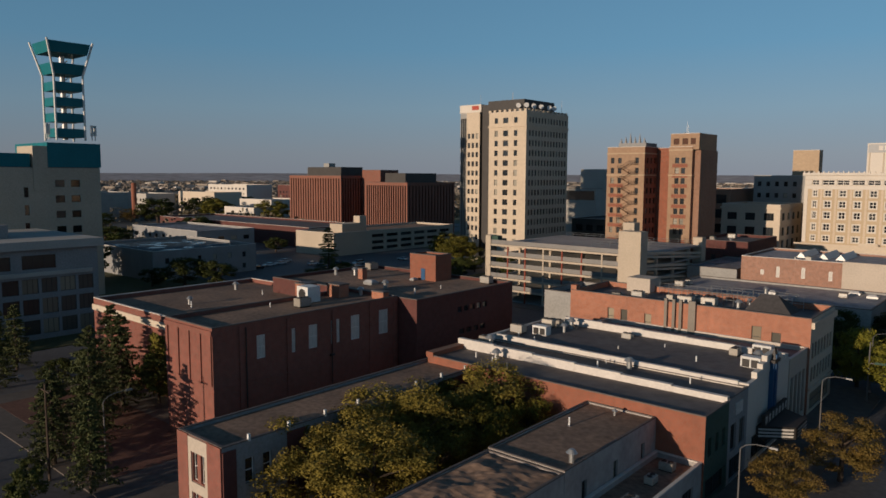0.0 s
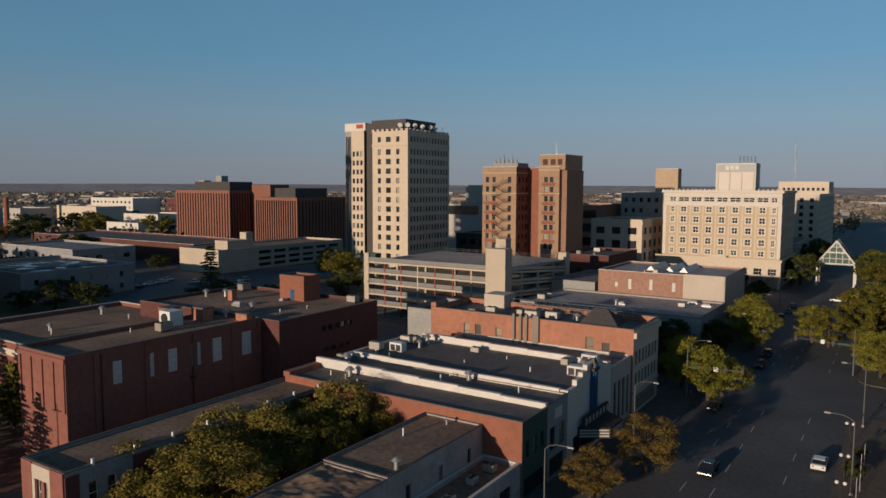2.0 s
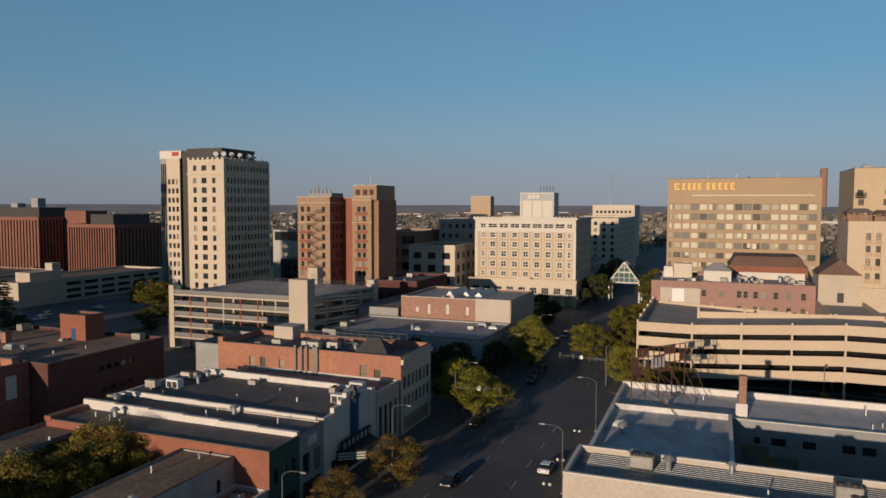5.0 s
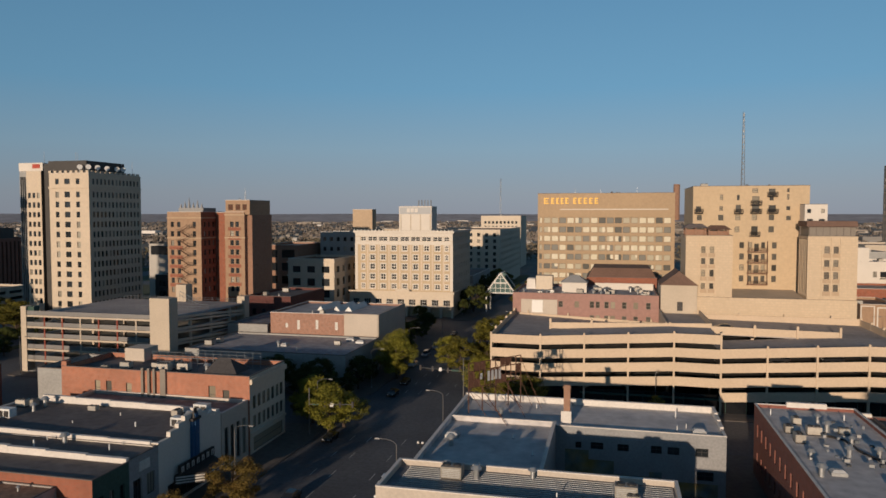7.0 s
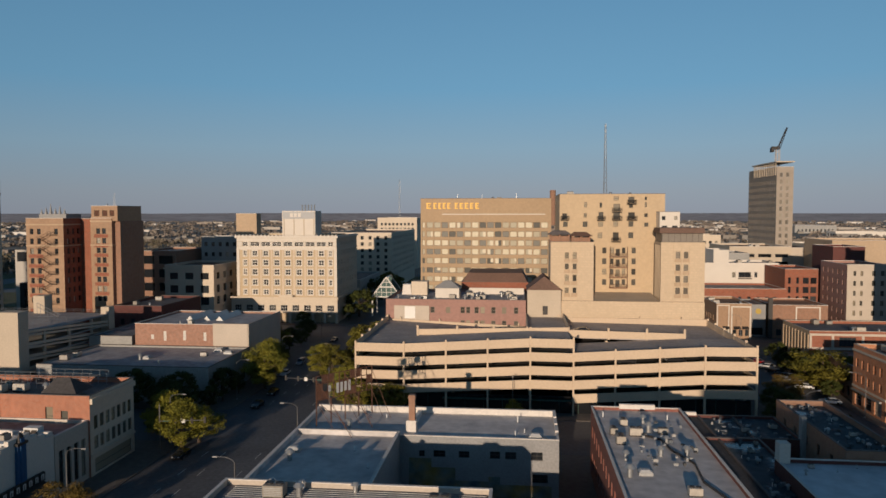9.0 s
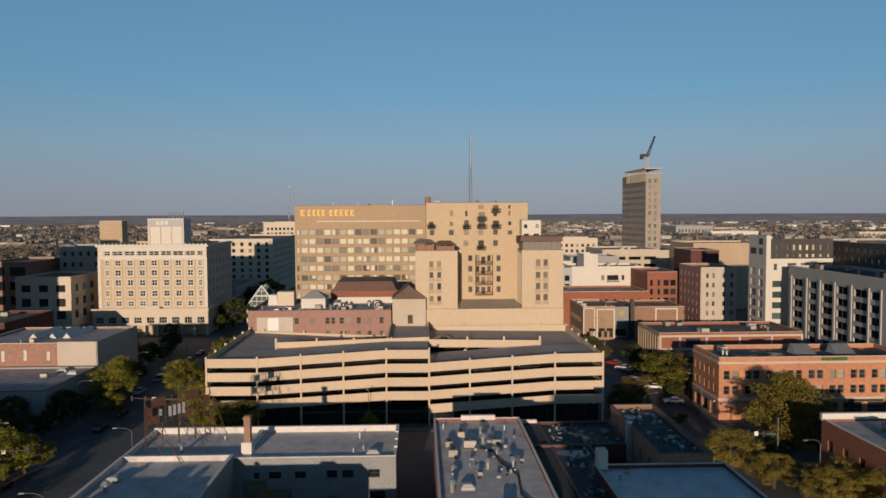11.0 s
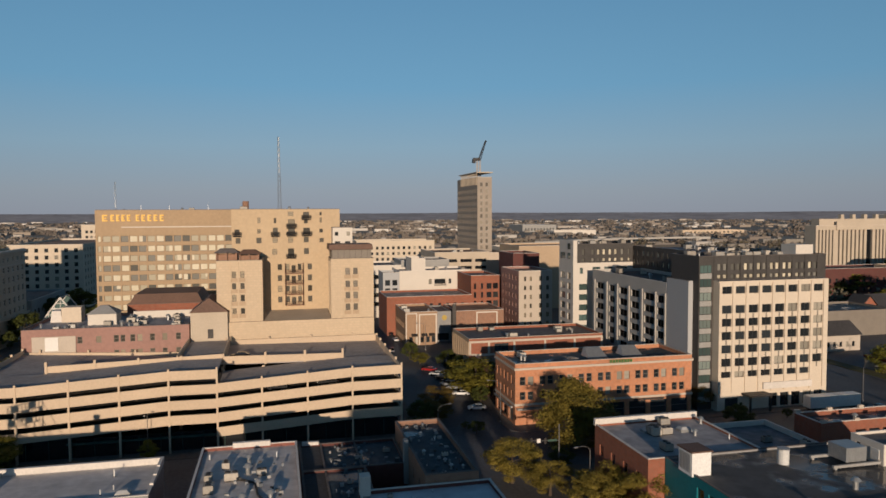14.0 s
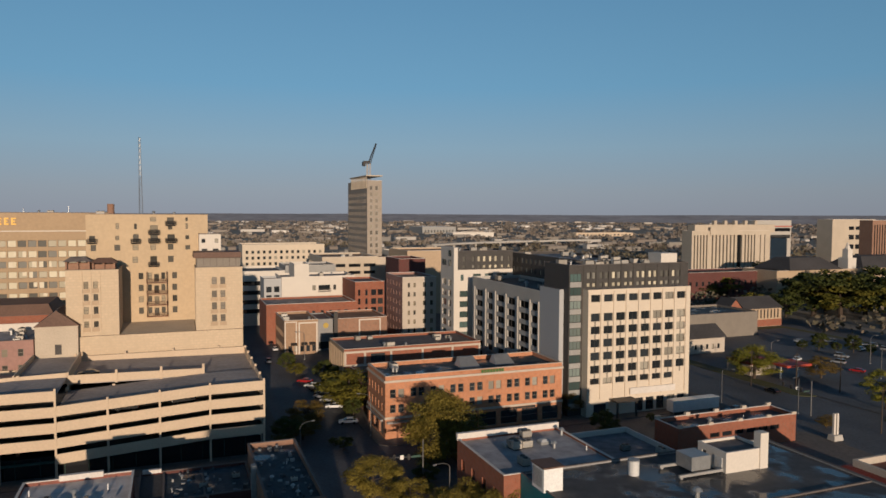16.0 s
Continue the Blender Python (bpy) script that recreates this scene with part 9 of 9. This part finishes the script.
for x0, x1, y0, y1, z, what in (
        (11, 25, 76, 98, 9.42, "ppvd"), (12, 49, 101.5, 111.5, 9.27, "ppppvd"), (12, 40, 64.8, 71.5, 11.73, "uvvpuvpup"), (-90, -80.5, 41, 71, 14.42, "upvvp"), (-120, -93, 47, 75, 11.92, "vvppu"),
        (-110, -78, 75, 96, 14.22, "vuuvdddvpp"), (-62, -29, 64.2, 68.6, 9.37, "pvpp"), (-62, -29, 70.8, 75, 9.72, "ppvp"), (-62, -30, 77.5, 84.5, 9.82, "pppp"), (-62, -29, 86.5, 91, 9.82, "uup"),
        (-60, -38, 103, 113.5, 13.12, "uuuvuuvuu"), (-68, -29, 149, 171, 8.22, "uduvdduv"), (-58, -29, 176, 198, 13.92, "uvv"), (77, 82, 80, 104, 8.92, "vupvpvppvuvp"), (77, 88, 106, 116, 8.82, "upvpvppvu"), (83.5, 88.5, 92, 103, 4.92, "upvu"), (90.5, 96, 92, 116, 11.52, "vvpvpvuvppvvpv"),
        (82, 97, 68, 89, 10.52, "upvupvpuv"), (126, 144, 94, 109, 10.67, "dduuvp"), (132, 144, 102, 109, 10.67, "uuuv"), (129, 174, 57, 76, 10.97, "vuvvp"), (149, 163, 102, 116, 6.32, "uup"), (178, 206, 116, 121, 5.42, "vp"),
        (124, 166, 149, 161, 13.42, "vuvp"), (125, 164, 164, 185, 7.82, "uuvup"), (124, 161, 189, 204, 12.52, "uuvuuvuvuu"), (172, 199, 150.5, 160.5, 37.52, "uuvuuvuuvuvuuvuuvuuvuu"), (188, 205, 164, 213, 36.82, "uuvuuvuuvuuvvuuvuuvuu"), (170, 185, 164, 204, 29.62, "uuvuuvu"), (168, 185, 213.5, 223, 38.02, "uuvvuuv"),
        (9, 45, 189, 196, 19.72, "uudvuuvuuvvvvuv"), (29, 46, 197, 207, 19.72, "uvvuvvuvvv"), (60, 85, 206, 227, 49.72, "uvv"), (8, 56, 273, 298, 49.82, "vvuvpp"), (-93, -87, 213, 222, 46.85, "v"), (-82, -70, 206, 230, 14.42, "uuv"), (116, 126, 253, 270, 11.42, "uuvv"),
        (134, 151, 300, 316, 22.82, "uuv"), (156, 180, 366, 396, 26.82, "uuvv"), (-118, -80, 152, 184, 15.32, "")):
    for k in what:
        fit_out(k, kit_rng.uniform(x0, x1), kit_rng.uniform(y0, y1), z, kit_rng.uniform(0.7, 1.25) * (1.25 if k == "u" else 1.0) * (0.5 if 76 < x0 < 91 and y1 < 118 else 1.0))

# slanted skylight hoods on the orange block
for x in (143.0, 152.5):
    sk = thing("skylight_hood", (x, 156, 13.0), "grey slanted skylight hood on the orange block", "skylight", "skylight hoods")
    bm = bmesh.new()
    vs = [bm.verts.new(c) for c in ((x, 153.5, 13.0), (x + 5.5, 153.5, 13.0), (x + 5.5, 158.0, 13.0), (x, 158.0, 13.0), (x + 0.8, 157.0, 15.4), (x + 4.7, 157.0, 15.4), (x + 4.7, 158.0, 15.4), (x + 0.8, 158.0, 15.4))]
    for q in ((3, 2, 1, 0), (4, 5, 6, 7), (0, 1, 5, 4), (1, 2, 6, 5), (2, 3, 7, 6), (3, 0, 4, 7)):
        bm.faces.new([vs[i] for i in q])
    part("hood", bm, "metal", sk)
    bm = bmesh.new()
    box(bm, x - 0.1, x + 5.6, 153.4, 158.1, 12.9, 13.1)
    part("curb", bm, "coping_dark", sk)
# machines crowding the back end of the concert row
for x, y, z, k, sz in ((-61.5, 88.2, 10.05, "u", 1.2), (-60.0, 83.7, 10.05, "u", 1.1), (-62.5, 81.2, 10.05, "u", 1.3), (-58.0, 89.2, 10.05, "v", 1.2), (-57.5, 86.2, 10.05, "v", 1.0), (-62.6, 73.2, 9.8, "u", 1.1), (-60.8, 71.9, 9.8, "v", 1.3), (-29.4, 87.2, 10.05, "v", 1.2),
                       (-33.0, 89.3, 10.05, "u", 1.0), (-30.5, 84.1, 10.05, "p", 1.1), (-36.0, 61.0, 8.37, "v", 0.5), (-33.0, 47.0, 8.37, "v", 0.9), (-29.6, 60.0, 4.4, "u", 0.9), (-29.5, 56.0, 4.4, "u", 0.8), (-28.8, 50.0, 4.4, "u", 1.0), (-38.0, 55.0, 8.37, "p", 1.0)):
    fit_out(k, x, y, z, sz)

# singular machines
cb_ = thing("white_cabinet", (128.8, 86.0, 11.0), "white louvred cabinet on the hall roof", "air conditioner")
bm = bmesh.new()
box(bm, 127.3, 130.4, 84.3, 87.8, 10.9, 14.4)
part("cabinet", bm, "metal_white", cb_)
bm = bmesh.new()
box(bm, 127.1, 130.6, 84.1, 88.0, 14.4, 14.6)
part("lid", bm, "roof_brown", cb_)
bm = bmesh.new()
for k in range(7):
    box(bm, 127.25, 127.3, 84.8 + k * 0.4, 85.0 + k * 0.4, 11.4, 14.0)
part("louvre", bm, "metal", cb_)
ck = thing("cooling_unit", (153.5, 84, 11), "large grey cooling unit on steel beams", "air conditioner")
bm = bmesh.new()
box(bm, 151.8, 155.4, 82.3, 86.0, 11.6, 13.8)
bmesh.ops.bevel(bm, geom=bm.edges[:], offset=0.06, segments=1, affect="EDGES")
part("cabinet", bm, "metal", ck)
for y in (81.6, 86.2):
    bm = bmesh.new()
    box(bm, 149.0, 157.3, y, y + 0.4, 11.2, 11.6)
    box(bm, 149.2, 149.6, y, y + 0.4, 10.9, 11.2)
    part("beam", bm, "concrete_grey", ck)
tk = thing("roof_tank", (143.8, 85.9, 11), "upright galvanised tank on the dark roof", "tank")
bm = bmesh.new()
tube(bm, (143.8, 85.9, 10.9), (143.8, 85.9, 13.2), 0.85, n=18)
part("shell", bm, "metal_white", tk)
bm = bmesh.new()
tube(bm, (143.8, 85.9, 13.2), (143.8, 85.9, 13.35), 0.92, n=18)
part("lid", bm, "metal", tk)
# theatre roof: brick boxes, white cooler and pale dome
for x, y, w, d, h in ((-92.0, 62.0, 2.4, 2.4, 2.2), (-89.6, 66.4, 3.0, 2.0, 1.9), (-83.0, 70.0, 2.6, 1.2, 1.0), (-101.5, 84.0, 1.2, 1.2, 1.6)):
    bx = thing("brick_shaft", (x, y, 14.4), "brick vent shaft on the theatre roof", "chimney", "brick shafts")
    bm = bmesh.new()
    box(bm, x, x + w, y, y + d, 12.0, 14.5 + h)
    part("shaft", bm, "brick_orange", bx)
    bm = bmesh.new()
    box(bm, x - 0.1, x + w + 0.1, y - 0.1, y + d + 0.1, 14.5 + h, 14.7 + h)
    part("cap", bm, "coping_dark", bx)
wc = thing("white_cooler", (-88, 61, 14.4), "white cooling box with a round fan on the theatre roof", "air conditioner")
bm = bmesh.new()
box(bm, -89.0, -86.4, 60.0, 62.4, 14.5, 16.9)
part("cabinet", bm, "metal_white", wc)
bm = bmesh.new()
tube(bm, (-87.7, 60.0, 15.8), (-87.7, 59.85, 15.8), 0.75, n=16)
part("fan", bm, "metal_dark", wc)
bm = bmesh.new()
box(bm, -88.8, -86.6, 60.2, 62.2, 14.3, 14.5)
part("curb", bm, "metal_dark", wc)
# pipe rails and plant frames on the corner block
fr_ = thing("plant_frame", (-45, 110, 13.1), "galvanised pipe frame with walkways on the roof", "frame")
for (x0, x1, y) in ((-54.0, -30.5, 112.5), (-50.0, -36.5, 108.5), (-46, -32, 115.5)):
    bm = bmesh.new()
    railing(bm, (x0, y), (x1, y), 13.1, 2.0, 1.6, 0.05)
    part("rail", bm, "metal", fr_)
bm = bmesh.new()
box(bm, -60.0, -55.6, 112.0, 116.5, 13.0, 15.6)
part("pale_block", bm, "stucco_beige", fr_)
# hall roof clutter: white condenser on the concert hall
for x, y in ((-30.6, 84.0), (-31.5, 91.5), (-60.5, 82.0)):
    wb = thing("white_condenser", (x, y, 9.8), "white condenser with dark grilles on the hall roof", "air conditioner")
    bm = bmesh.new()
    box(bm, x, x + 2.4, y, y + 1.4, 9.75, 11.4)
    part("cabinet", bm, "metal_white", wb)
    bm = bmesh.new()
    for k in (0.2, 1.3):
        box(bm, x + k, x + k + 0.9, y - 0.04, y, 10.1, 11.1)
    part("grille", bm, "metal_dark", wb)
# dishes and masts on the tall tower
for k, (x, y) in enumerate(((-149.4, 210.0), (-149.2, 214.5), (-149.2, 219.5), (-149.2, 225.0), (-149.2, 228.4), (-152.5, 209.4))):
    ds = thing("satellite_dish", (x, y, 57.3), "white dish on the tower's crown", "dish", "tower dishes")
    bm = bmesh.new()
    tube(bm, (x, y, 57.2), (x, y, 59.0), 0.12, n=6)
    part("post", bm, "metal", ds)
    bm = bmesh.new()
    tube(bm, (x + 0.1, y - 0.1, 59.2), (x + 0.5, y - 0.5, 59.4), 0.25, 0.95, 12)
    part("dish", bm, "frame_white", ds)
for x, y, z, h in ((-149, 233.6, 57.2, 5.5), (-158, 214, 60.7, 4.5), (-164, 222, 60.7, 5.0), (-181, 224, 61.7, 5.0), (-94, 222, 46.9, 3.5), (-96, 226, 46.9, 5.0), (20, 280, 50.3, 2), (30, 280, 50.3, 2), (44, 280, 50.3, 2.5)):
    an = thing("roof_antenna", (x, y, z), "thin whip antenna on the roof", "antenna", "roof antennas")
    bm = bmesh.new()
    tube(bm, (x, y, z - 0.6), (x, y, z + h), 0.09, 0.04, 5)
    part("whip", bm, "metal", an)
    bm = bmesh.new()
    tube(bm, (x, y, z - 0.6), (x, y, z + 0.25), 0.22, 0.15, 6)
    part("foot", bm, "metal_dark", an)
fm = thing("far_mast", (-5.7, 700, 0), "very distant thin radio mast", "mast")
bm = bmesh.new()
for i in range(3):
    w = 2 * math.pi * i / 3
    tube(bm, (-75 + 1.2 * math.cos(w), 700 + 1.2 * math.sin(w), 0), (-75 + 0.5 * math.cos(w), 700 + 0.5 * math.sin(w), 78), 0.1, n=4)
for k in range(16):
    tube(bm, (-76, 700, k * 4.8), (-74.2, 700.4, k * 4.8 + 4.8), 0.07, n=3)
part("lattice", bm, "metal", fm)
fm.location = (-75, 700, 0)
for c in fm.children:
    c.matrix_parent_inverse = Matrix.Translation((75, -700, 0))


# ---- far houses and woods ----
def island_material(name, colours, rough=0.85):
    m = bpy.data.materials.new(name)
    m.use_nodes = True
    nt = m.node_tree
    b = nt.nodes["Principled BSDF"]
    b.inputs["Roughness"].default_value = rough
    b.inputs["Specular IOR Level"].default_value = 0.1
    g = nt.nodes.new("ShaderNodeNewGeometry")
    ramp = nt.nodes.new("ShaderNodeValToRGB")
    ramp.color_ramp.interpolation = "CONSTANT"
    e = ramp.color_ramp.elements
    for i, c in enumerate(colours):
        k = e[i] if i < 2 else e.new(i / len(colours))
        k.position, k.color = i / len(colours), (*c, 1)
    nt.links.new(g.outputs["Random Per Island"], ramp.inputs["Fac"])
    nt.links.new(ramp.outputs["Color"], b.inputs["Base Color"])
    return m


far = np.random.RandomState(11)


def free(x, y, pad=6.0):
    return not any(a - pad < x < b + pad and c - pad < y < d + pad for a, b, c, d in FOOT)


def sheds(name, label, count, d0, d1, power, sizes, tones, clear):
    """Many small gabled or flat houses strewn over a ring of the plain in loose quarters, as one mesh."""
    verts, faces = [], []
    for k in range(count):
        w = radians(far.uniform(-70, 62))
        d = d0 + (d1 - d0) * far.rand() ** power
        x, y = 30 + d * math.sin(w), d * math.cos(w)
        if not free(x, y, 14) or -28 < x < 10 and y < 900 or noise.noise(Vector((x / 420, y / 420, 7.0))) < clear:
            continue
        big = far.rand() < 0.2
        a, b, h = (far.uniform(2.2, 4.5) * sizes, far.uniform(1.0, 1.8) * sizes, far.uniform(5, 8)) if big else (far.uniform(0.7, 1.4) * sizes, far.uniform(0.6, 1.0) * sizes, far.uniform(3, 4.6))
        n = len(verts)
        roof = 0.0 if big else far.uniform(1.0, 2.0)
        verts += [(x, y, 0), (x + a, y, 0), (x + a, y + b, 0), (x, y + b, 0), (x, y, h), (x + a, y, h), (x + a, y + b, h), (x, y + b, h), (x + 0.2, y + b / 2, h + roof + 0.05), (x + a - 0.2, y + b / 2, h + roof + 0.05)]
        faces += [(n, n + 1, n + 5, n + 4), (n + 1, n + 2, n + 6, n + 5), (n + 2, n + 3, n + 7, n + 6), (n + 3, n, n + 4, n + 7), (n + 4, n + 5, n + 9, n + 8), (n + 6, n + 7, n + 8, n + 9), (n + 5, n + 6, n + 9), (n + 7, n + 4, n + 8)]
    me = bpy.data.meshes.new(name)
    me.from_pydata(verts, [], faces)
    me.materials.append(island_material(name + "_walls", tones))
    tagged(new(name, me), label, "houses", kind="stuff")


# darker wall tones are drawn towards the plain's colour to imitate haze
sheds("far_houses", "scattered tan and grey houses on the plain", 620, 620, 1700, 1.2, 9.0, [(0.25, 0.225, 0.19), (0.21, 0.185, 0.16), (0.23, 0.205, 0.175), (0.20, 0.17, 0.145), (0.42, 0.39, 0.35), (0.22, 0.205, 0.185)], -0.2)
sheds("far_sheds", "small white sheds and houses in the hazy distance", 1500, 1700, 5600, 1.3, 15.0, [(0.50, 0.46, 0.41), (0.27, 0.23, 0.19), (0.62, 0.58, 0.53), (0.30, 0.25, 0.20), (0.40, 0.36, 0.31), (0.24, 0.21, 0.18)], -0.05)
# viaduct, long hall and arena out on the plain
vd = thing("viaduct", (500, 905, 0), "pale concrete road viaduct on piers", "bridge")
way = [(395, 850), (430, 874), (470, 893), (515, 910), (565, 924), (620, 934), (680, 940)]
for p, q in zip(way, way[1:]):
    bm = bmesh.new()
    d = Vector((q[0] - p[0], q[1] - p[1], 0)).normalized()
    o = Vector((-d.y, d.x, 0)) * 5.5
    a, b = Vector((*p, 0)), Vector((*q, 0)) + d * 0.4
    prism(bm, [((a - o).x, (a - o).y), ((b - o).x, (b - o).y), ((b + o).x, (b + o).y), ((a + o).x, (a + o).y)], 8.6, 11.0)
    part("span", bm, "concrete_pale", vd)
for x, y in way:
    bm = bmesh.new()
    box(bm, x - 1.4, x + 1.4, y - 1.2, y + 1.2, -0.2, 8.6)
    part("bridge_pier", bm, "concrete_pale", vd)
building("white_depot", "long white depot beyond the viaduct", "shed", 623.0, 716.0, 1360.0, 1400.0, 10.0, "stucco_white", "roof_grey", W=holes(spread(1364, 1396, 3, 6), [(1, 6)]))
building("tan_school", "long tan school on the plain", "school", 902.0, 1050.0, 1335.0, 1360.0, 8.0, "concrete_warm", "roof_gravel", S=holes(spread(906, 1046, 14, 5), [(2, 5)]))
building("grey_arena", "broad grey arena with a pale blue roof", "arena", 640.0, 726.0, 1600.0, 1700.0, 17.0, "concrete_grey", "roof_bright", S=holes(spread(644, 722, 10, 3), [(3, 9)]))


def wood(name, label, count, d0, d1, tone):
    """Many ragged crowns of leaf sheets between two distances, as one mesh."""
    verts, faces = [], []
    for k in range(count):
        w = radians(far.uniform(-72, 64))
        d = d0 + (d1 - d0) * far.rand() ** 1.4
        x, y = 30 + d * math.sin(w), d * math.cos(w)
        if not free(x, y, 5) or (-30 < x < 12 and y < 900) or (-310 < x < 345 and y < 500):
            continue
        if x > 60 and d < 1100 and far.rand() < 0.55:
            continue
        if noise.noise(Vector((x / 160, y / 160, 3.0))) < -0.12 and d < 2500:
            continue
        # distant crowns are flattened so less shade shows between them, as through haze
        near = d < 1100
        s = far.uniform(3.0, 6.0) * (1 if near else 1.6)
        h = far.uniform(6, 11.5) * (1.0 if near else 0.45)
        for j in range(30 if near else 14):
            p = np.array((x, y, h * 0.55)) + np.array((far.uniform(-1, 1) * s, far.uniform(-1, 1) * s, far.uniform(-0.5, 0.45) * h))
            u = far.normal(size=3)
            u /= np.linalg.norm(u)
            v = np.cross(u, far.normal(size=3))
            v /= np.linalg.norm(v)
            q = s * far.uniform(0.2, 0.36) * (1 if near else 1.5)
            n = len(verts)
            verts += [tuple(p + u * q), tuple(p + v * q * 0.8), tuple(p - u * q), tuple(p - v * q * 0.8)]
            faces.append((n, n + 1, n + 2, n + 3))
    me = bpy.data.meshes.new(name)
    me.from_pydata(verts, [], faces)
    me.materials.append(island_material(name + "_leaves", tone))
    tagged(new(name, me), label, "trees", kind="stuff")


# leaf tones lightened and greyed, most in the far woods: painted haze
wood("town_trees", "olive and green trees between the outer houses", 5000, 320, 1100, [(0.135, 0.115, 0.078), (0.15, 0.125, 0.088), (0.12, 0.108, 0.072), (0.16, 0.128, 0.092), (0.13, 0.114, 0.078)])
wood("far_woods", "woods and gardens to the horizon, haze paled into their leaves", 11000, 1100, 6000, [(0.20, 0.172, 0.142), (0.21, 0.176, 0.147), (0.19, 0.168, 0.138), (0.215, 0.177, 0.15), (0.20, 0.172, 0.145)])

# small litter and fittings on the blue-grey roofs
verts, faces = [], []
for x0, x1, y0, y1, z, n in ((77, 82, 80, 104, 8.9, 34), (77, 88.6, 105.2, 116.6, 8.8, 34), (83.2, 88.8, 91, 104, 4.9, 24), (90.4, 96.4, 92, 116, 11.5, 44), (61, 70, 84, 104, 11.5, 30)):
    for k in range(n):
        x, y, a, b, h = far.uniform(x0, x1), far.uniform(y0, y1), far.uniform(0.1, 0.35), far.uniform(0.1, 0.3), far.uniform(0.1, 0.45)
        i = len(verts)
        verts += [(x + p * a, y + q * b, z + r) for r in (-0.02, h) for p, q in ((-1, -1), (1, -1), (1, 1), (-1, 1))]
        faces += [(i, i + 3, i + 2, i + 1), (i + 4, i + 5, i + 6, i + 7), (i, i + 1, i + 5, i + 4), (i + 1, i + 2, i + 6, i + 5), (i + 2, i + 3, i + 7, i + 6), (i + 3, i, i + 4, i + 7)]
me = bpy.data.meshes.new("roof_litter")
me.from_pydata(verts, [], faces)
me.materials.append(island_material("roof_litter_bits", [(0.28, 0.28, 0.27), (0.12, 0.13, 0.14), (0.20, 0.21, 0.22), (0.08, 0.08, 0.08), (0.34, 0.33, 0.31)]))
tagged(new("roof_litter", me), "small vents and litter scattered over flat roofs", "litter", kind="stuff")
